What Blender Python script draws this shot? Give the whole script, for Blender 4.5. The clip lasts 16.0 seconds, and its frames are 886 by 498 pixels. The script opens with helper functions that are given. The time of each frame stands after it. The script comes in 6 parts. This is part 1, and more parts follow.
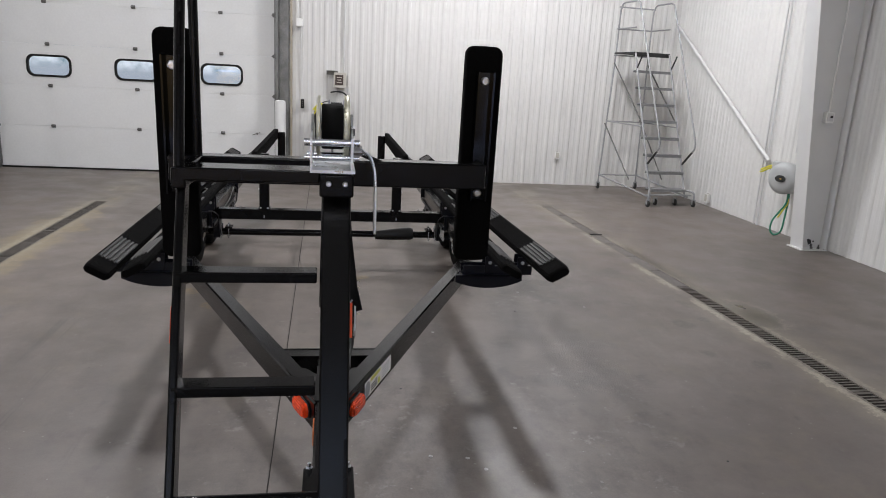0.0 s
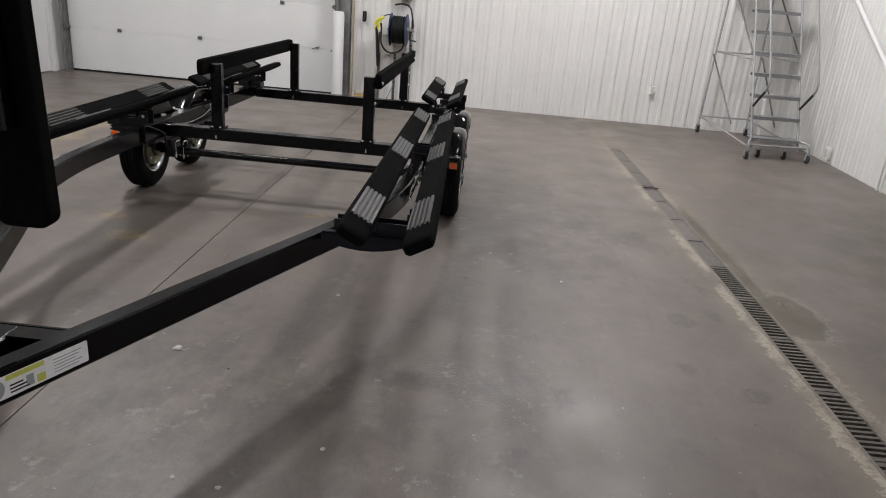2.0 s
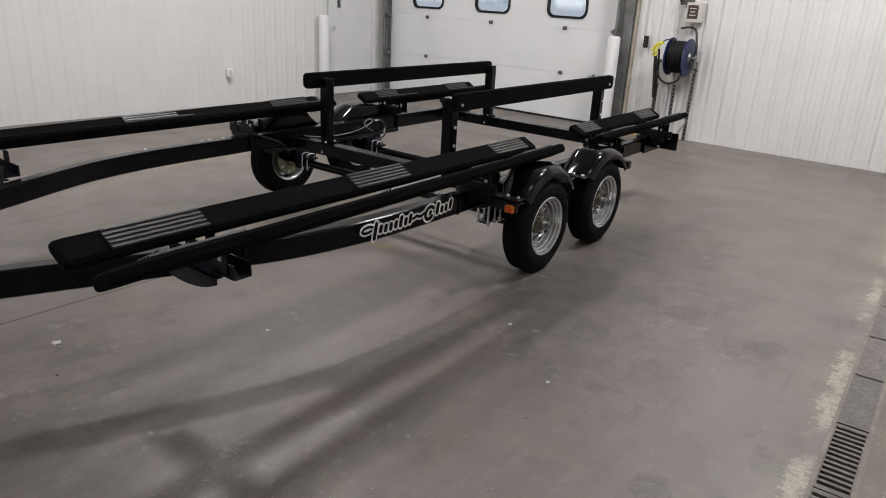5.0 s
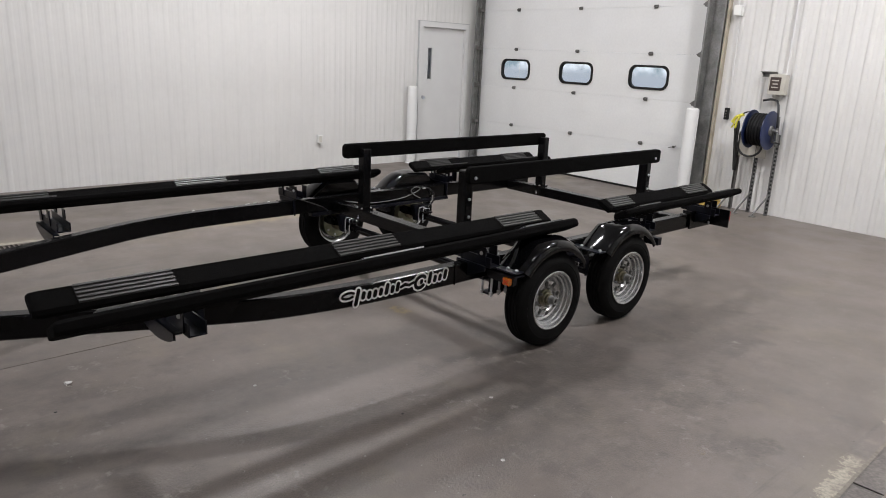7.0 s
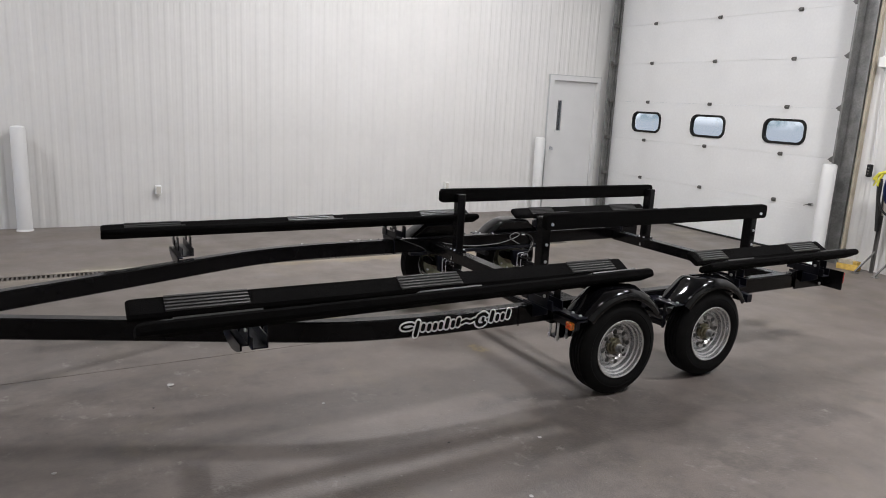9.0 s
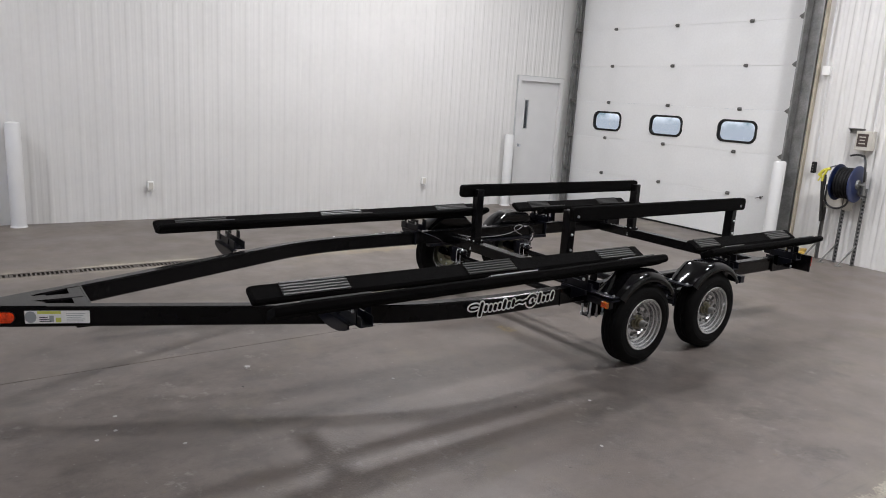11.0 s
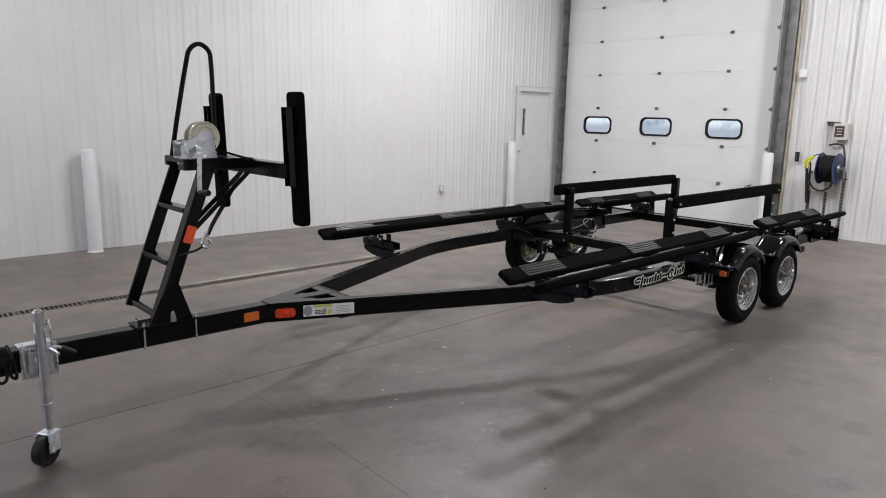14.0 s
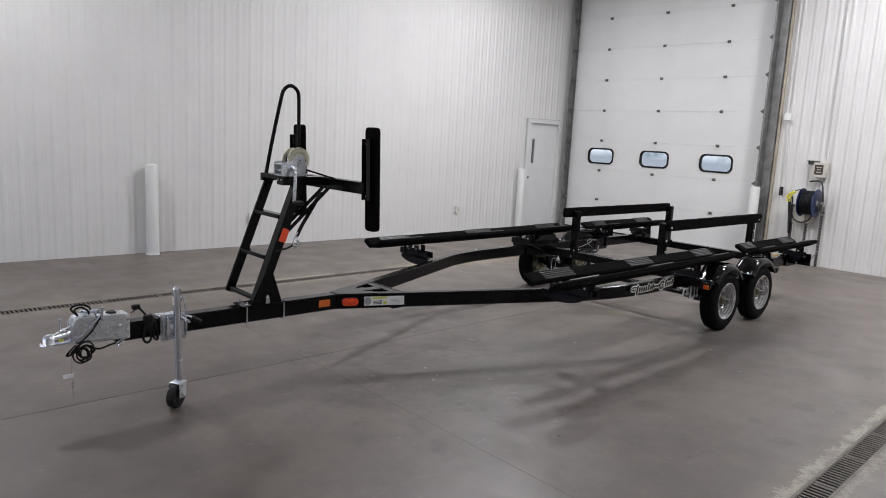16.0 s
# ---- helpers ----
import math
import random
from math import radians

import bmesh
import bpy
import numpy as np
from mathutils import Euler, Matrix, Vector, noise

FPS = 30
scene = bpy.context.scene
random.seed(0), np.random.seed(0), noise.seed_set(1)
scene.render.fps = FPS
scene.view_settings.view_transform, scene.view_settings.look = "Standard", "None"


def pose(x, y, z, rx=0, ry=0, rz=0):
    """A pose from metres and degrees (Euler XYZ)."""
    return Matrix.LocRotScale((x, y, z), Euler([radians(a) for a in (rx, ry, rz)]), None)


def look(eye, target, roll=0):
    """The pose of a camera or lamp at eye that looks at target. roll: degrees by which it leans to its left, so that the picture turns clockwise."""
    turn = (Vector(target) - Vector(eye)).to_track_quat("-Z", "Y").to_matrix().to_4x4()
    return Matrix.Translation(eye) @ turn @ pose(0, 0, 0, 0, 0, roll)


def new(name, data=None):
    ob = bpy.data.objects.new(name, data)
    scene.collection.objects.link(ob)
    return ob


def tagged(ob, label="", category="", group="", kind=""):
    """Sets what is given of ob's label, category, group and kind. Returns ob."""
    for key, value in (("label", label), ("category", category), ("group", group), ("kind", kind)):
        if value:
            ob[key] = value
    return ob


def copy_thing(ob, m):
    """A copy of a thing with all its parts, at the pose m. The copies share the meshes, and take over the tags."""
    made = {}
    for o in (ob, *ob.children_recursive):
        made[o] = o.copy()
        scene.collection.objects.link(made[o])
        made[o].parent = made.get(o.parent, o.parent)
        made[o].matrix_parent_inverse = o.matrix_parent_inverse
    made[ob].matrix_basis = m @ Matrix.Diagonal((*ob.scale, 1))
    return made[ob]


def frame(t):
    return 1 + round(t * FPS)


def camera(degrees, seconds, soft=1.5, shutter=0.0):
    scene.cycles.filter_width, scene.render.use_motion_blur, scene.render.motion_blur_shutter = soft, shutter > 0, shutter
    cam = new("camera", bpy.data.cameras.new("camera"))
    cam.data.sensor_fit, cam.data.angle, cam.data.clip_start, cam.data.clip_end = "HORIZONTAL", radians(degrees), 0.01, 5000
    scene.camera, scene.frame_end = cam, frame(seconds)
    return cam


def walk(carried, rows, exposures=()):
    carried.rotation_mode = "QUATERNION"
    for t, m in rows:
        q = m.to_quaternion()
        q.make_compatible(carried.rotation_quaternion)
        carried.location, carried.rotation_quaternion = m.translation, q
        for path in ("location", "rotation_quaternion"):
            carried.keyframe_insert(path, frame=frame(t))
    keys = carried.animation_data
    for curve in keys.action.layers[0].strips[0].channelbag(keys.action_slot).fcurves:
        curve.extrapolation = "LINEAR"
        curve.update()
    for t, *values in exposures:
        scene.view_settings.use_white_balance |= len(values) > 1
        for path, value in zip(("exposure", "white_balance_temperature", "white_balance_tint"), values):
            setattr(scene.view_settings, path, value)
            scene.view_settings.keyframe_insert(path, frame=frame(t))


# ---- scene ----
cam = camera(65.0, 16.0, 0.95)
PATH = [
    (0, (-0.156, -0.045, 1.761), (0.134, 1.874, 1.278), 3.1),
    (0.5, (0.166, 0.263, 1.718), (0.449, 2.165, 1.171), 6.0),
    (1, (0.526, 0.477, 1.712), (0.745, 2.368, 1.098), 6.0),
    (1.5, (0.918, 0.662, 1.719), (0.841, 2.543, 1.043), 4.0),
    (2, (1.28, 0.966, 1.684), (1.169, 2.836, 0.984), 4.9),
    (2.5, (1.685, 1.249, 1.665), (1.513, 3.111, 0.955), 4.5),
    (3, (2.116, 1.59, 1.654), (1.792, 3.449, 0.991), 7.6),
    (3.5, (2.382, 1.939, 1.587), (1.908, 3.762, 0.915), 6.9),
    (4, (2.611, 2.281, 1.587), (1.99, 4.039, 0.864), 6.6),
    (4.5, (2.9, 2.517, 1.61), (1.915, 4.076, 0.836), 5.6),
    (5, (3.123, 2.578, 1.643), (1.965, 4.058, 0.958), 3.1),
    (7.5, (3.789, 3.279, 1.757), (2.246, 4.451, 1.26), 3.4),
    (8, (3.888, 3.485, 1.749), (2.236, 4.518, 1.298), 3.5),
    (8.5, (4.008, 3.462, 1.756), (2.292, 4.396, 1.324), 2.6),
    (9, (4.15, 3.3, 1.771), (2.429, 4.231, 1.355), 2.8),
    (11.5, (4.167, 2.025, 1.811), (2.579, 3.164, 1.388), 3.7),
    (12, (4.052, 1.681, 1.77), (2.474, 2.836, 1.352), 3.6),
    (12.5, (3.988, 1.344, 1.758), (2.415, 2.51, 1.349), -0.1),
    (13, (3.986, 0.962, 1.782), (2.428, 2.161, 1.412), 0.3),
    (13.5, (3.84, 0.65, 1.744), (2.324, 1.898, 1.368), 1.8),
    (14, (3.686, 0.359, 1.765), (2.221, 1.665, 1.381), 1.1),
    (14.5, (3.669, 0.035, 1.773), (2.242, 1.383, 1.394), 2.0),
    (15, (3.892, -0.223, 1.79), (2.449, 1.113, 1.423), 2.6),
    (15.5, (4.112, -0.337, 1.794), (2.643, 0.973, 1.443), 2.8),
    (16, (4.304, -0.575, 1.825), (2.832, 0.741, 1.506), 3.0),
]
EXPOSURES = [(0.0, -0.06, 6280, 11), (1.0, -0.07, 6330, 11), (1.5, -0.09, 6420, 11), (2.5, 0.09, 6460, 11), (5.0, 0.05, 6420, 11), (7.5, 0.15, 6400, 11), (9.0, 0.15, 6350, 11), (12.5, 0.13, 6270, 11.5), (14.5, 0.16, 6250, 11.5), (16.0, 0.02, 6220, 11.5)]
walk(cam, [(t, look(eye, target, roll)) for t, eye, target, roll in PATH], EXPOSURES)

# ---- world, lights ----
world = bpy.data.worlds.new("world")
scene.world = world
world.use_nodes = True
_wn = world.node_tree.nodes
_sky = _wn.new("ShaderNodeTexSky")
_sky.sky_type, _sky.sun_disc = "NISHITA", False
_sky.sun_elevation, _sky.sun_rotation = radians(35), radians(200)
_bg = _wn["Background"]
_bg.inputs["Strength"].default_value = 0.12
world.node_tree.links.new(_sky.outputs[0], _bg.inputs["Color"])

ROOM_L, ROOM_R, ROOM_B, ROOM_F, ROOM_H = -5.60, 5.50, 11.77, -5.0, 5.6


def area_lamp(name, m, sx, sy, watts, colour):
    d = bpy.data.lights.new(name, "AREA")
    d.shape, d.size, d.size_y, d.energy, d.color = "RECTANGLE", sx, sy, watts, colour
    ob = new(name, d)
    ob.matrix_world = m
    return ob


# unseen: some set from cast shadows, others, as (0.9, 10.4), added to brighten walls
LAMP_ROWS = [(-3.9, 0.2, 135), (-2.2, 6.3, 185), (-3.5, 8.6, 85), (3.0, 1.8, 50), (3.4, 5.6, 24), (2.7, 9.1, 235), (0.9, 10.4, 55), (-0.2, -3.2, 38)]
for lx, ly, watts in LAMP_ROWS:
    area_lamp("bay_and_fill_lamp", pose(lx, ly, ROOM_H - 0.32), 0.40, 0.72, watts, (1.0, 0.98, 0.975))
# daylight from the glazed door behind the camera
area_lamp("door_daylight", pose(-1.5, ROOM_F + 0.05, 1.5, 90, 0, 180), 7.2, 2.4, 460, (0.42, 0.55, 1.0))

# ---- materials ----


def rgba(c):
    return (c[0], c[1], c[2], 1.0)


def material(name, colour, rough=0.5, metal=0.0, var=0.0, scale=6.0, fine=0.0, fine_scale=80.0, bump=0.0, bump_scale=120.0,
             coat=0.0, spec=0.5, rough_var=0.0, obj_var=0.0):
    """A Principled material with colour varied at two scales, rough patches and fine relief."""
    mt = bpy.data.materials.new(name)
    mt.use_nodes = True
    nt = mt.node_tree
    n, l = nt.nodes, nt.links
    b = n["Principled BSDF"]
    b.inputs["Base Color"].default_value = rgba(colour)
    b.inputs["Roughness"].default_value = rough
    b.inputs["Metallic"].default_value = metal
    b.inputs["Coat Weight"].default_value = coat
    b.inputs["Coat Roughness"].default_value = 0.08
    b.inputs["Specular IOR Level"].default_value = spec
    tc = n.new("ShaderNodeTexCoord")
    val = None
    if var or fine or obj_var:
        total = n.new("ShaderNodeValue")
        total.outputs[0].default_value = 1.0
        val = total.outputs[0]
        for amount, sc, det in ((var, scale, 4.0), (fine, fine_scale, 2.0)):
            if amount:
                t = n.new("ShaderNodeTexNoise")
                t.inputs["Scale"].default_value, t.inputs["Detail"].default_value = sc, det
                l.new(tc.outputs["Object"], t.inputs["Vector"])
                mr = n.new("ShaderNodeMapRange")
                mr.inputs["From Min"].default_value, mr.inputs["From Max"].default_value = 0.3, 0.7
                mr.inputs["To Min"].default_value, mr.inputs["To Max"].default_value = 1 - amount, 1 + amount
                l.new(t.outputs["Fac"], mr.inputs["Value"])
                mu = n.new("ShaderNodeMath")
                mu.operation = "MULTIPLY"
                l.new(val, mu.inputs[0]), l.new(mr.outputs[0], mu.inputs[1])
                val = mu.outputs[0]
        if obj_var:
            oi = n.new("ShaderNodeObjectInfo")
            mr = n.new("ShaderNodeMapRange")
            mr.inputs["To Min"].default_value, mr.inputs["To Max"].default_value = 1 - obj_var, 1 + obj_var
            l.new(oi.outputs["Random"], mr.inputs["Value"])
            mu = n.new("ShaderNodeMath")
            mu.operation = "MULTIPLY"
            l.new(val, mu.inputs[0]), l.new(mr.outputs[0], mu.inputs[1])
            val = mu.outputs[0]
        vm = n.new("ShaderNodeVectorMath")
        vm.operation = "SCALE"
        vm.inputs[0].default_value = colour[:3]
        l.new(val, vm.inputs["Scale"])
        l.new(vm.outputs[0], b.inputs["Base Color"])
    if rough_var:
        t = n.new("ShaderNodeTexNoise")
        t.inputs["Scale"].default_value, t.inputs["Detail"].default_value = scale * 1.7, 5.0
        l.new(tc.outputs["Object"], t.inputs["Vector"])
        mr = n.new("ShaderNodeMapRange")
        mr.inputs["To Min"].default_value, mr.inputs["To Max"].default_value = rough - rough_var, rough + rough_var
        l.new(t.outputs["Fac"], mr.inputs["Value"])
        l.new(mr.outputs[0], b.inputs["Roughness"])
    if bump:
        t = n.new("ShaderNodeTexNoise")
        t.inputs["Scale"].default_value, t.inputs["Detail"].default_value = bump_scale, 3.0
        l.new(tc.outputs["Object"], t.inputs["Vector"])
        bp = n.new("ShaderNodeBump")
        bp.inputs["Strength"].default_value, bp.inputs["Distance"].default_value = bump, 0.01
        l.new(t.outputs["Fac"], bp.inputs["Height"])
        l.new(bp.outputs[0], b.inputs["Normal"])
    return mt


M_STEEL = material("black_powder_coat", (0.0044, 0.0043, 0.0048), 0.14, spec=0.17, var=0.25, scale=3, bump=0.05, bump_scale=400, rough_var=0.05)
M_NAVY = material("black_bracket_paint", (0.0038, 0.0044, 0.0085), 0.30, spec=0.25, var=0.2, scale=5, bump=0.05, bump_scale=300)
M_GLOSS = material("black_gloss_plastic", (0.0025, 0.0025, 0.003), 0.085, spec=0.26, var=0.2, scale=3, rough_var=0.03)
M_CARPET = material("black_bunk_carpet", (0.0038, 0.0036, 0.0036), 0.95, spec=0.05, fine=0.5, fine_scale=350, bump=0.6, bump_scale=500)
M_STRIP = material("grey_slide_strip", (0.022, 0.0215, 0.021), 0.42, var=0.15, scale=20, fine=0.2, fine_scale=150)
M_STRIP_GAP = material("slide_strip_base", (0.012, 0.012, 0.012), 0.6, var=0.1)
M_ZINC = material("bright_zinc", (0.72, 0.75, 0.80), 0.17, metal=0.97, var=0.18, scale=14, fine=0.08, fine_scale=120, rough_var=0.08)
M_ZINC_PALE = material("pale_zinc_plate", (0.70, 0.735, 0.78), 0.29, metal=0.85, var=0.1, scale=18, rough_var=0.1)
M_GOLD = material("yellow_zinc", (0.16, 0.145, 0.10), 0.30, metal=0.8, var=0.2, scale=30)
M_DRUM = material("winch_drum_zinc", (0.66, 0.64, 0.52), 0.35, metal=0.5, var=0.12, scale=25, rough_var=0.1)
M_RIM = material("silver_wheel_paint", (0.45, 0.455, 0.46), 0.26, metal=0.8, var=0.08, scale=10)
M_TYRE = material("tyre_rubber", (0.0050, 0.0049, 0.0049), 0.75, spec=0.08, var=0.2, scale=15, bump=0.1, bump_scale=200)
M_RUBBER = material("black_rubber", (0.006, 0.006, 0.006), 0.55, spec=0.3, var=0.2, scale=30)
M_WEB = material("black_webbing", (0.005, 0.005, 0.006), 0.85, spec=0.2, fine=0.4, fine_scale=300, bump=0.4, bump_scale=600)
M_STITCH = material("pale_stitching", (0.45, 0.42, 0.3), 0.8, var=0.1)
M_AMBER = material("amber_lens", (0.80, 0.065, 0.010), 0.14, coat=0.5, var=0.35, scale=45, bump=0.25, bump_scale=120)
M_AMBER_Y = material("amber_marker_lens", (0.58, 0.15, 0.012), 0.14, coat=0.6, var=0.4, scale=70, bump=0.3, bump_scale=160)
M_REFLECT = material("orange_reflector", (0.6, 0.14, 0.02), 0.3, fine=0.1, fine_scale=300, bump=0.1, bump_scale=700)
M_DAYGLOW = material("orange_red_sticker", (0.9, 0.1, 0.025), 0.45, var=0.04, scale=20)
M_RED = material("red_tail_lens", (0.45, 0.015, 0.015), 0.15, coat=0.5)
M_LABEL = material("white_label_vinyl", (0.84, 0.84, 0.83), 0.4, var=0.05, scale=30)
M_LABEL_G = material("grey_label_disc", (0.32, 0.34, 0.36), 0.4, var=0.05)
M_LABEL_Y = material("lime_label_print", (0.6, 0.62, 0.12), 0.45, var=0.05)
M_INK = material("dark_label_print", (0.02, 0.02, 0.022), 0.5, var=0.05)
M_DECAL = material("white_decal_vinyl", (0.92, 0.92, 0.91), 0.4, var=0.03)
M_CHROME_BOLT = material("bolt_zinc", (0.7, 0.71, 0.73), 0.28, metal=0.8, var=0.1, scale=60)
M_WALL = material("white_painted_liner_panel", (0.635, 0.629, 0.613), 0.42, var=0.04, scale=1.3, fine=0.015, fine_scale=12, bump=0.015, bump_scale=40, rough_var=0.05)
M_WHITE = material("white_gloss_paint", (0.62, 0.62, 0.615), 0.38, var=0.03, scale=3, bump=0.02, bump_scale=60)
M_DOORSEC = material("white_door_steel", (0.69, 0.695, 0.69), 0.4, var=0.03, scale=2, fine=0.02, fine_scale=30, bump=0.03, bump_scale=25, obj_var=0.012)
M_GALV = material("dull_galvanised_steel", (0.22, 0.22, 0.215), 0.5, metal=0.6, var=0.25, scale=7, fine=0.15, fine_scale=60, rough_var=0.12)
M_DARKMETAL = material("dark_hinge_steel", (0.13, 0.125, 0.12), 0.5, metal=0.4, var=0.2, scale=20)
M_JAMB = material("bare_jamb_wood", (0.36, 0.32, 0.25), 0.75, var=0.2, scale=5, fine=0.1)
M_LADDER = material("grey_ladder_paint", (0.3, 0.305, 0.31), 0.42, metal=0.2, var=0.12, scale=9, rough_var=0.08)
M_LADDER_STEP = material("grey_grip_tread", (0.2, 0.2, 0.205), 0.6, var=0.15, scale=20, bump=0.3, bump_scale=150)
M_DARK = material("dark_rubber_grip", (0.02, 0.02, 0.02), 0.6, var=0.1)
M_REELGREY = material("grey_reel_plastic", (0.42, 0.43, 0.43), 0.4, var=0.06, scale=8)
M_HOSE_Y = material("yellow_hose", (0.65, 0.6, 0.06), 0.45, var=0.1, scale=20)
M_HOSE_G = material("green_hose", (0.03, 0.22, 0.13), 0.45, var=0.1, scale=20)
M_COIL = material("black_coiled_hose", (0.006, 0.006, 0.007), 0.6, spec=0.2, var=0.2, scale=20)
M_LINE = material("pale_brake_line", (0.22, 0.22, 0.22), 0.45, var=0.1, scale=20)
M_HOSE_K = material("black_hose", (0.014, 0.014, 0.015), 0.45, var=0.1, scale=20)
M_BLUE = material("blue_reel_paint", (0.013, 0.022, 0.075), 0.35, var=0.15, scale=12)
M_BOXGREY = material("beige_box_plastic", (0.5, 0.48, 0.43), 0.5, var=0.06, scale=10)
M_SCREEN = material("dark_control_face", (0.05, 0.035, 0.03), 0.3, var=0.1)
M_YELLOW = material("yellow_block_paint", (0.5, 0.33, 0.07), 0.6, var=0.3, scale=14)
M_CEIL = material("white_ceiling_panel", (0.68, 0.68, 0.67), 0.5, var=0.03, scale=2)
M_OUTLET = material("white_outlet_plastic", (0.78, 0.78, 0.76), 0.35, var=0.02)
M_GRATE = material("worn_cast_grate", (0.095, 0.083, 0.072), 0.6, metal=0.3, var=0.3, scale=8, fine=0.2, fine_scale=50, obj_var=0.12)
M_LIP = material("worn_concrete_edge", (0.165, 0.145, 0.122), 0.7, var=0.25, scale=7, fine=0.2, fine_scale=60, bump=0.15, bump_scale=90)
M_BRAKE = material("olive_drum_steel", (0.25, 0.26, 0.18), 0.42, metal=0.6, var=0.3, scale=20, rough_var=0.1)
M_COVER = material("silted_drain_cover", (0.104, 0.091, 0.083), 0.6, metal=0.05, var=0.3, scale=9, fine=0.25, fine_scale=60, obj_var=0.15, bump=0.2, bump_scale=60)
M_JOINT = material("joint_dirt", (0.105, 0.093, 0.084), 0.9, var=0.3, scale=9)
M_JOINT_DARK = material("black_joint_dirt", (0.028, 0.025, 0.023), 0.9, var=0.3, scale=9)
M_PIT = material("drain_pit", (0.02, 0.018, 0.016), 0.9, var=0.3, scale=10)
M_LIGHTBODY = material("white_lamp_body", (0.75, 0.75, 0.75), 0.4, var=0.02)


def floor_material():
    mt = bpy.data.materials.new("grey_painted_concrete")
    mt.use_nodes = True
    nt = mt.node_tree
    n, l = nt.nodes, nt.links
    b = n["Principled BSDF"]
    tc = n.new("ShaderNodeTexCoord")

    def tex(scale, detail, lo, hi, to0, to1, rough=0.55, stretch=None):
        t = n.new("ShaderNodeTexNoise")
        t.inputs["Scale"].default_value, t.inputs["Detail"].default_value, t.inputs["Roughness"].default_value = scale, detail, rough
        if stretch:
            mp = n.new("ShaderNodeMapping")
            mp.inputs["Scale"].default_value = stretch
            l.new(tc.outputs["Object"], mp.inputs["Vector"]), l.new(mp.outputs[0], t.inputs["Vector"])
        else:
            l.new(tc.outputs["Object"], t.inputs["Vector"])
        mr = n.new("ShaderNodeMapRange")
        mr.inputs["From Min"].default_value, mr.inputs["From Max"].default_value = lo, hi
        mr.inputs["To Min"].default_value, mr.inputs["To Max"].default_value = to0, to1
        l.new(t.outputs["Fac"], mr.inputs["Value"])
        return mr.outputs[0]

    def mul(a, c):
        m = n.new("ShaderNodeMath")
        m.operation = "MULTIPLY"
        l.new(a, m.inputs[0]), l.new(c, m.inputs[1])
        return m.outputs[0]

    def mix(fac, a, c):
        m = n.new("ShaderNodeMix")
        m.data_type = "RGBA"
        l.new(fac, m.inputs["Factor"])
        for sock, v in ((m.inputs[6], a), (m.inputs[7], c)):
            if isinstance(v, tuple):
                sock.default_value = rgba(v)
            else:
                l.new(v, sock)
        return m.outputs[2]

    big = tex(0.55, 5, 0.3, 0.7, 0.82, 1.13)
    mid = tex(3.0, 8, 0.3, 0.7, 0.86, 1.13, 0.72)
    grit = mul(tex(160, 4, 0.3, 0.7, 0.86, 1.14, 0.7), tex(22, 5, 0.3, 0.7, 0.94, 1.06, 0.7))
    tracks = tex(0.9, 4, 0.35, 0.7, 1.03, 0.92, 0.6, (2.2, 0.25, 1))
    val = mul(mul(big, mid), mul(grit, tracks))
    base = n.new("ShaderNodeVectorMath")
    base.operation = "SCALE"
    base.inputs[0].default_value = FLOOR_COLOUR
    l.new(val, base.inputs["Scale"])
    # worn tan patches, dark spots and pale specks
    tan = tex(1.6, 7, 0.54, 0.72, 0.0, 0.55, 0.72)
    c1 = mix(tan, base.outputs[0], (0.158, 0.134, 0.098))
    dark = tex(5.5, 6, 0.63, 0.73, 0.0, 0.42, 0.7)
    c2 = mix(dark, c1, (0.055, 0.05, 0.047))
    smudge = mul(tex(2.1, 7, 0.60, 0.72, 0.0, 0.55, 0.6), tex(0.45, 2, 0.45, 0.6, 0.25, 1.0))
    c2 = mix(smudge, c2, (0.072, 0.066, 0.064))
    speck = tex(38, 1, 0.755, 0.78, 0.0, 0.65)
    c3 = mix(speck, c2, (0.30, 0.29, 0.28))
    fleck = tex(21, 2, 0.765, 0.775, 0.0, 0.8)
    c3 = mix(fleck, c3, (0.03, 0.026, 0.024))
    # paint rubbed thin in scratchy pale streaks where the wheels run
    scuff = mul(mul(tex(4.2, 9, 0.51, 0.66, 0.0, 0.5, 0.78, (1.7, 0.7, 1)), tex(70, 3, 0.42, 0.62, 0.1, 0.45)), tex(0.6, 3, 0.42, 0.58, 0.0, 1.0))
    c3 = mix(scuff, c3, (0.27, 0.26, 0.25))
    dirt = mul(tex(34, 4, 0.66, 0.72, 0.0, 0.6, 0.7), tex(0.9, 4, 0.46, 0.62, 0.0, 1.0))
    c3 = mix(dirt, c3, (0.065, 0.047, 0.03))
    skid = mul(tex(3.0, 6, 0.58, 0.66, 0.0, 0.35, 0.7, (3.5, 0.12, 1)), tex(0.8, 2, 0.5, 0.62, 0.0, 1.0))
    c3 = mix(skid, c3, (0.05, 0.046, 0.045))
    # crust and wet patches along the drains
    sep = n.new("ShaderNodeSeparateXYZ")
    l.new(tc.outputs["Object"], sep.inputs[0])

    def arith(op, a, c, d=None):
        m = n.new("ShaderNodeMath")
        m.operation = op
        for sock, v in zip(m.inputs, (a, c, d)):
            if isinstance(v, (int, float)):
                sock.default_value = v
            elif v is not None:
                l.new(v, sock)
        return m.outputs[0]

    def ramp(v, lo, hi, to0=0.0, to1=1.0):
        mr = n.new("ShaderNodeMapRange")
        mr.interpolation_type = "SMOOTHSTEP"
        for k, x in (("From Min", lo), ("From Max", hi), ("To Min", to0), ("To Max", to1)):
            mr.inputs[k].default_value = x
        l.new(v, mr.inputs["Value"])
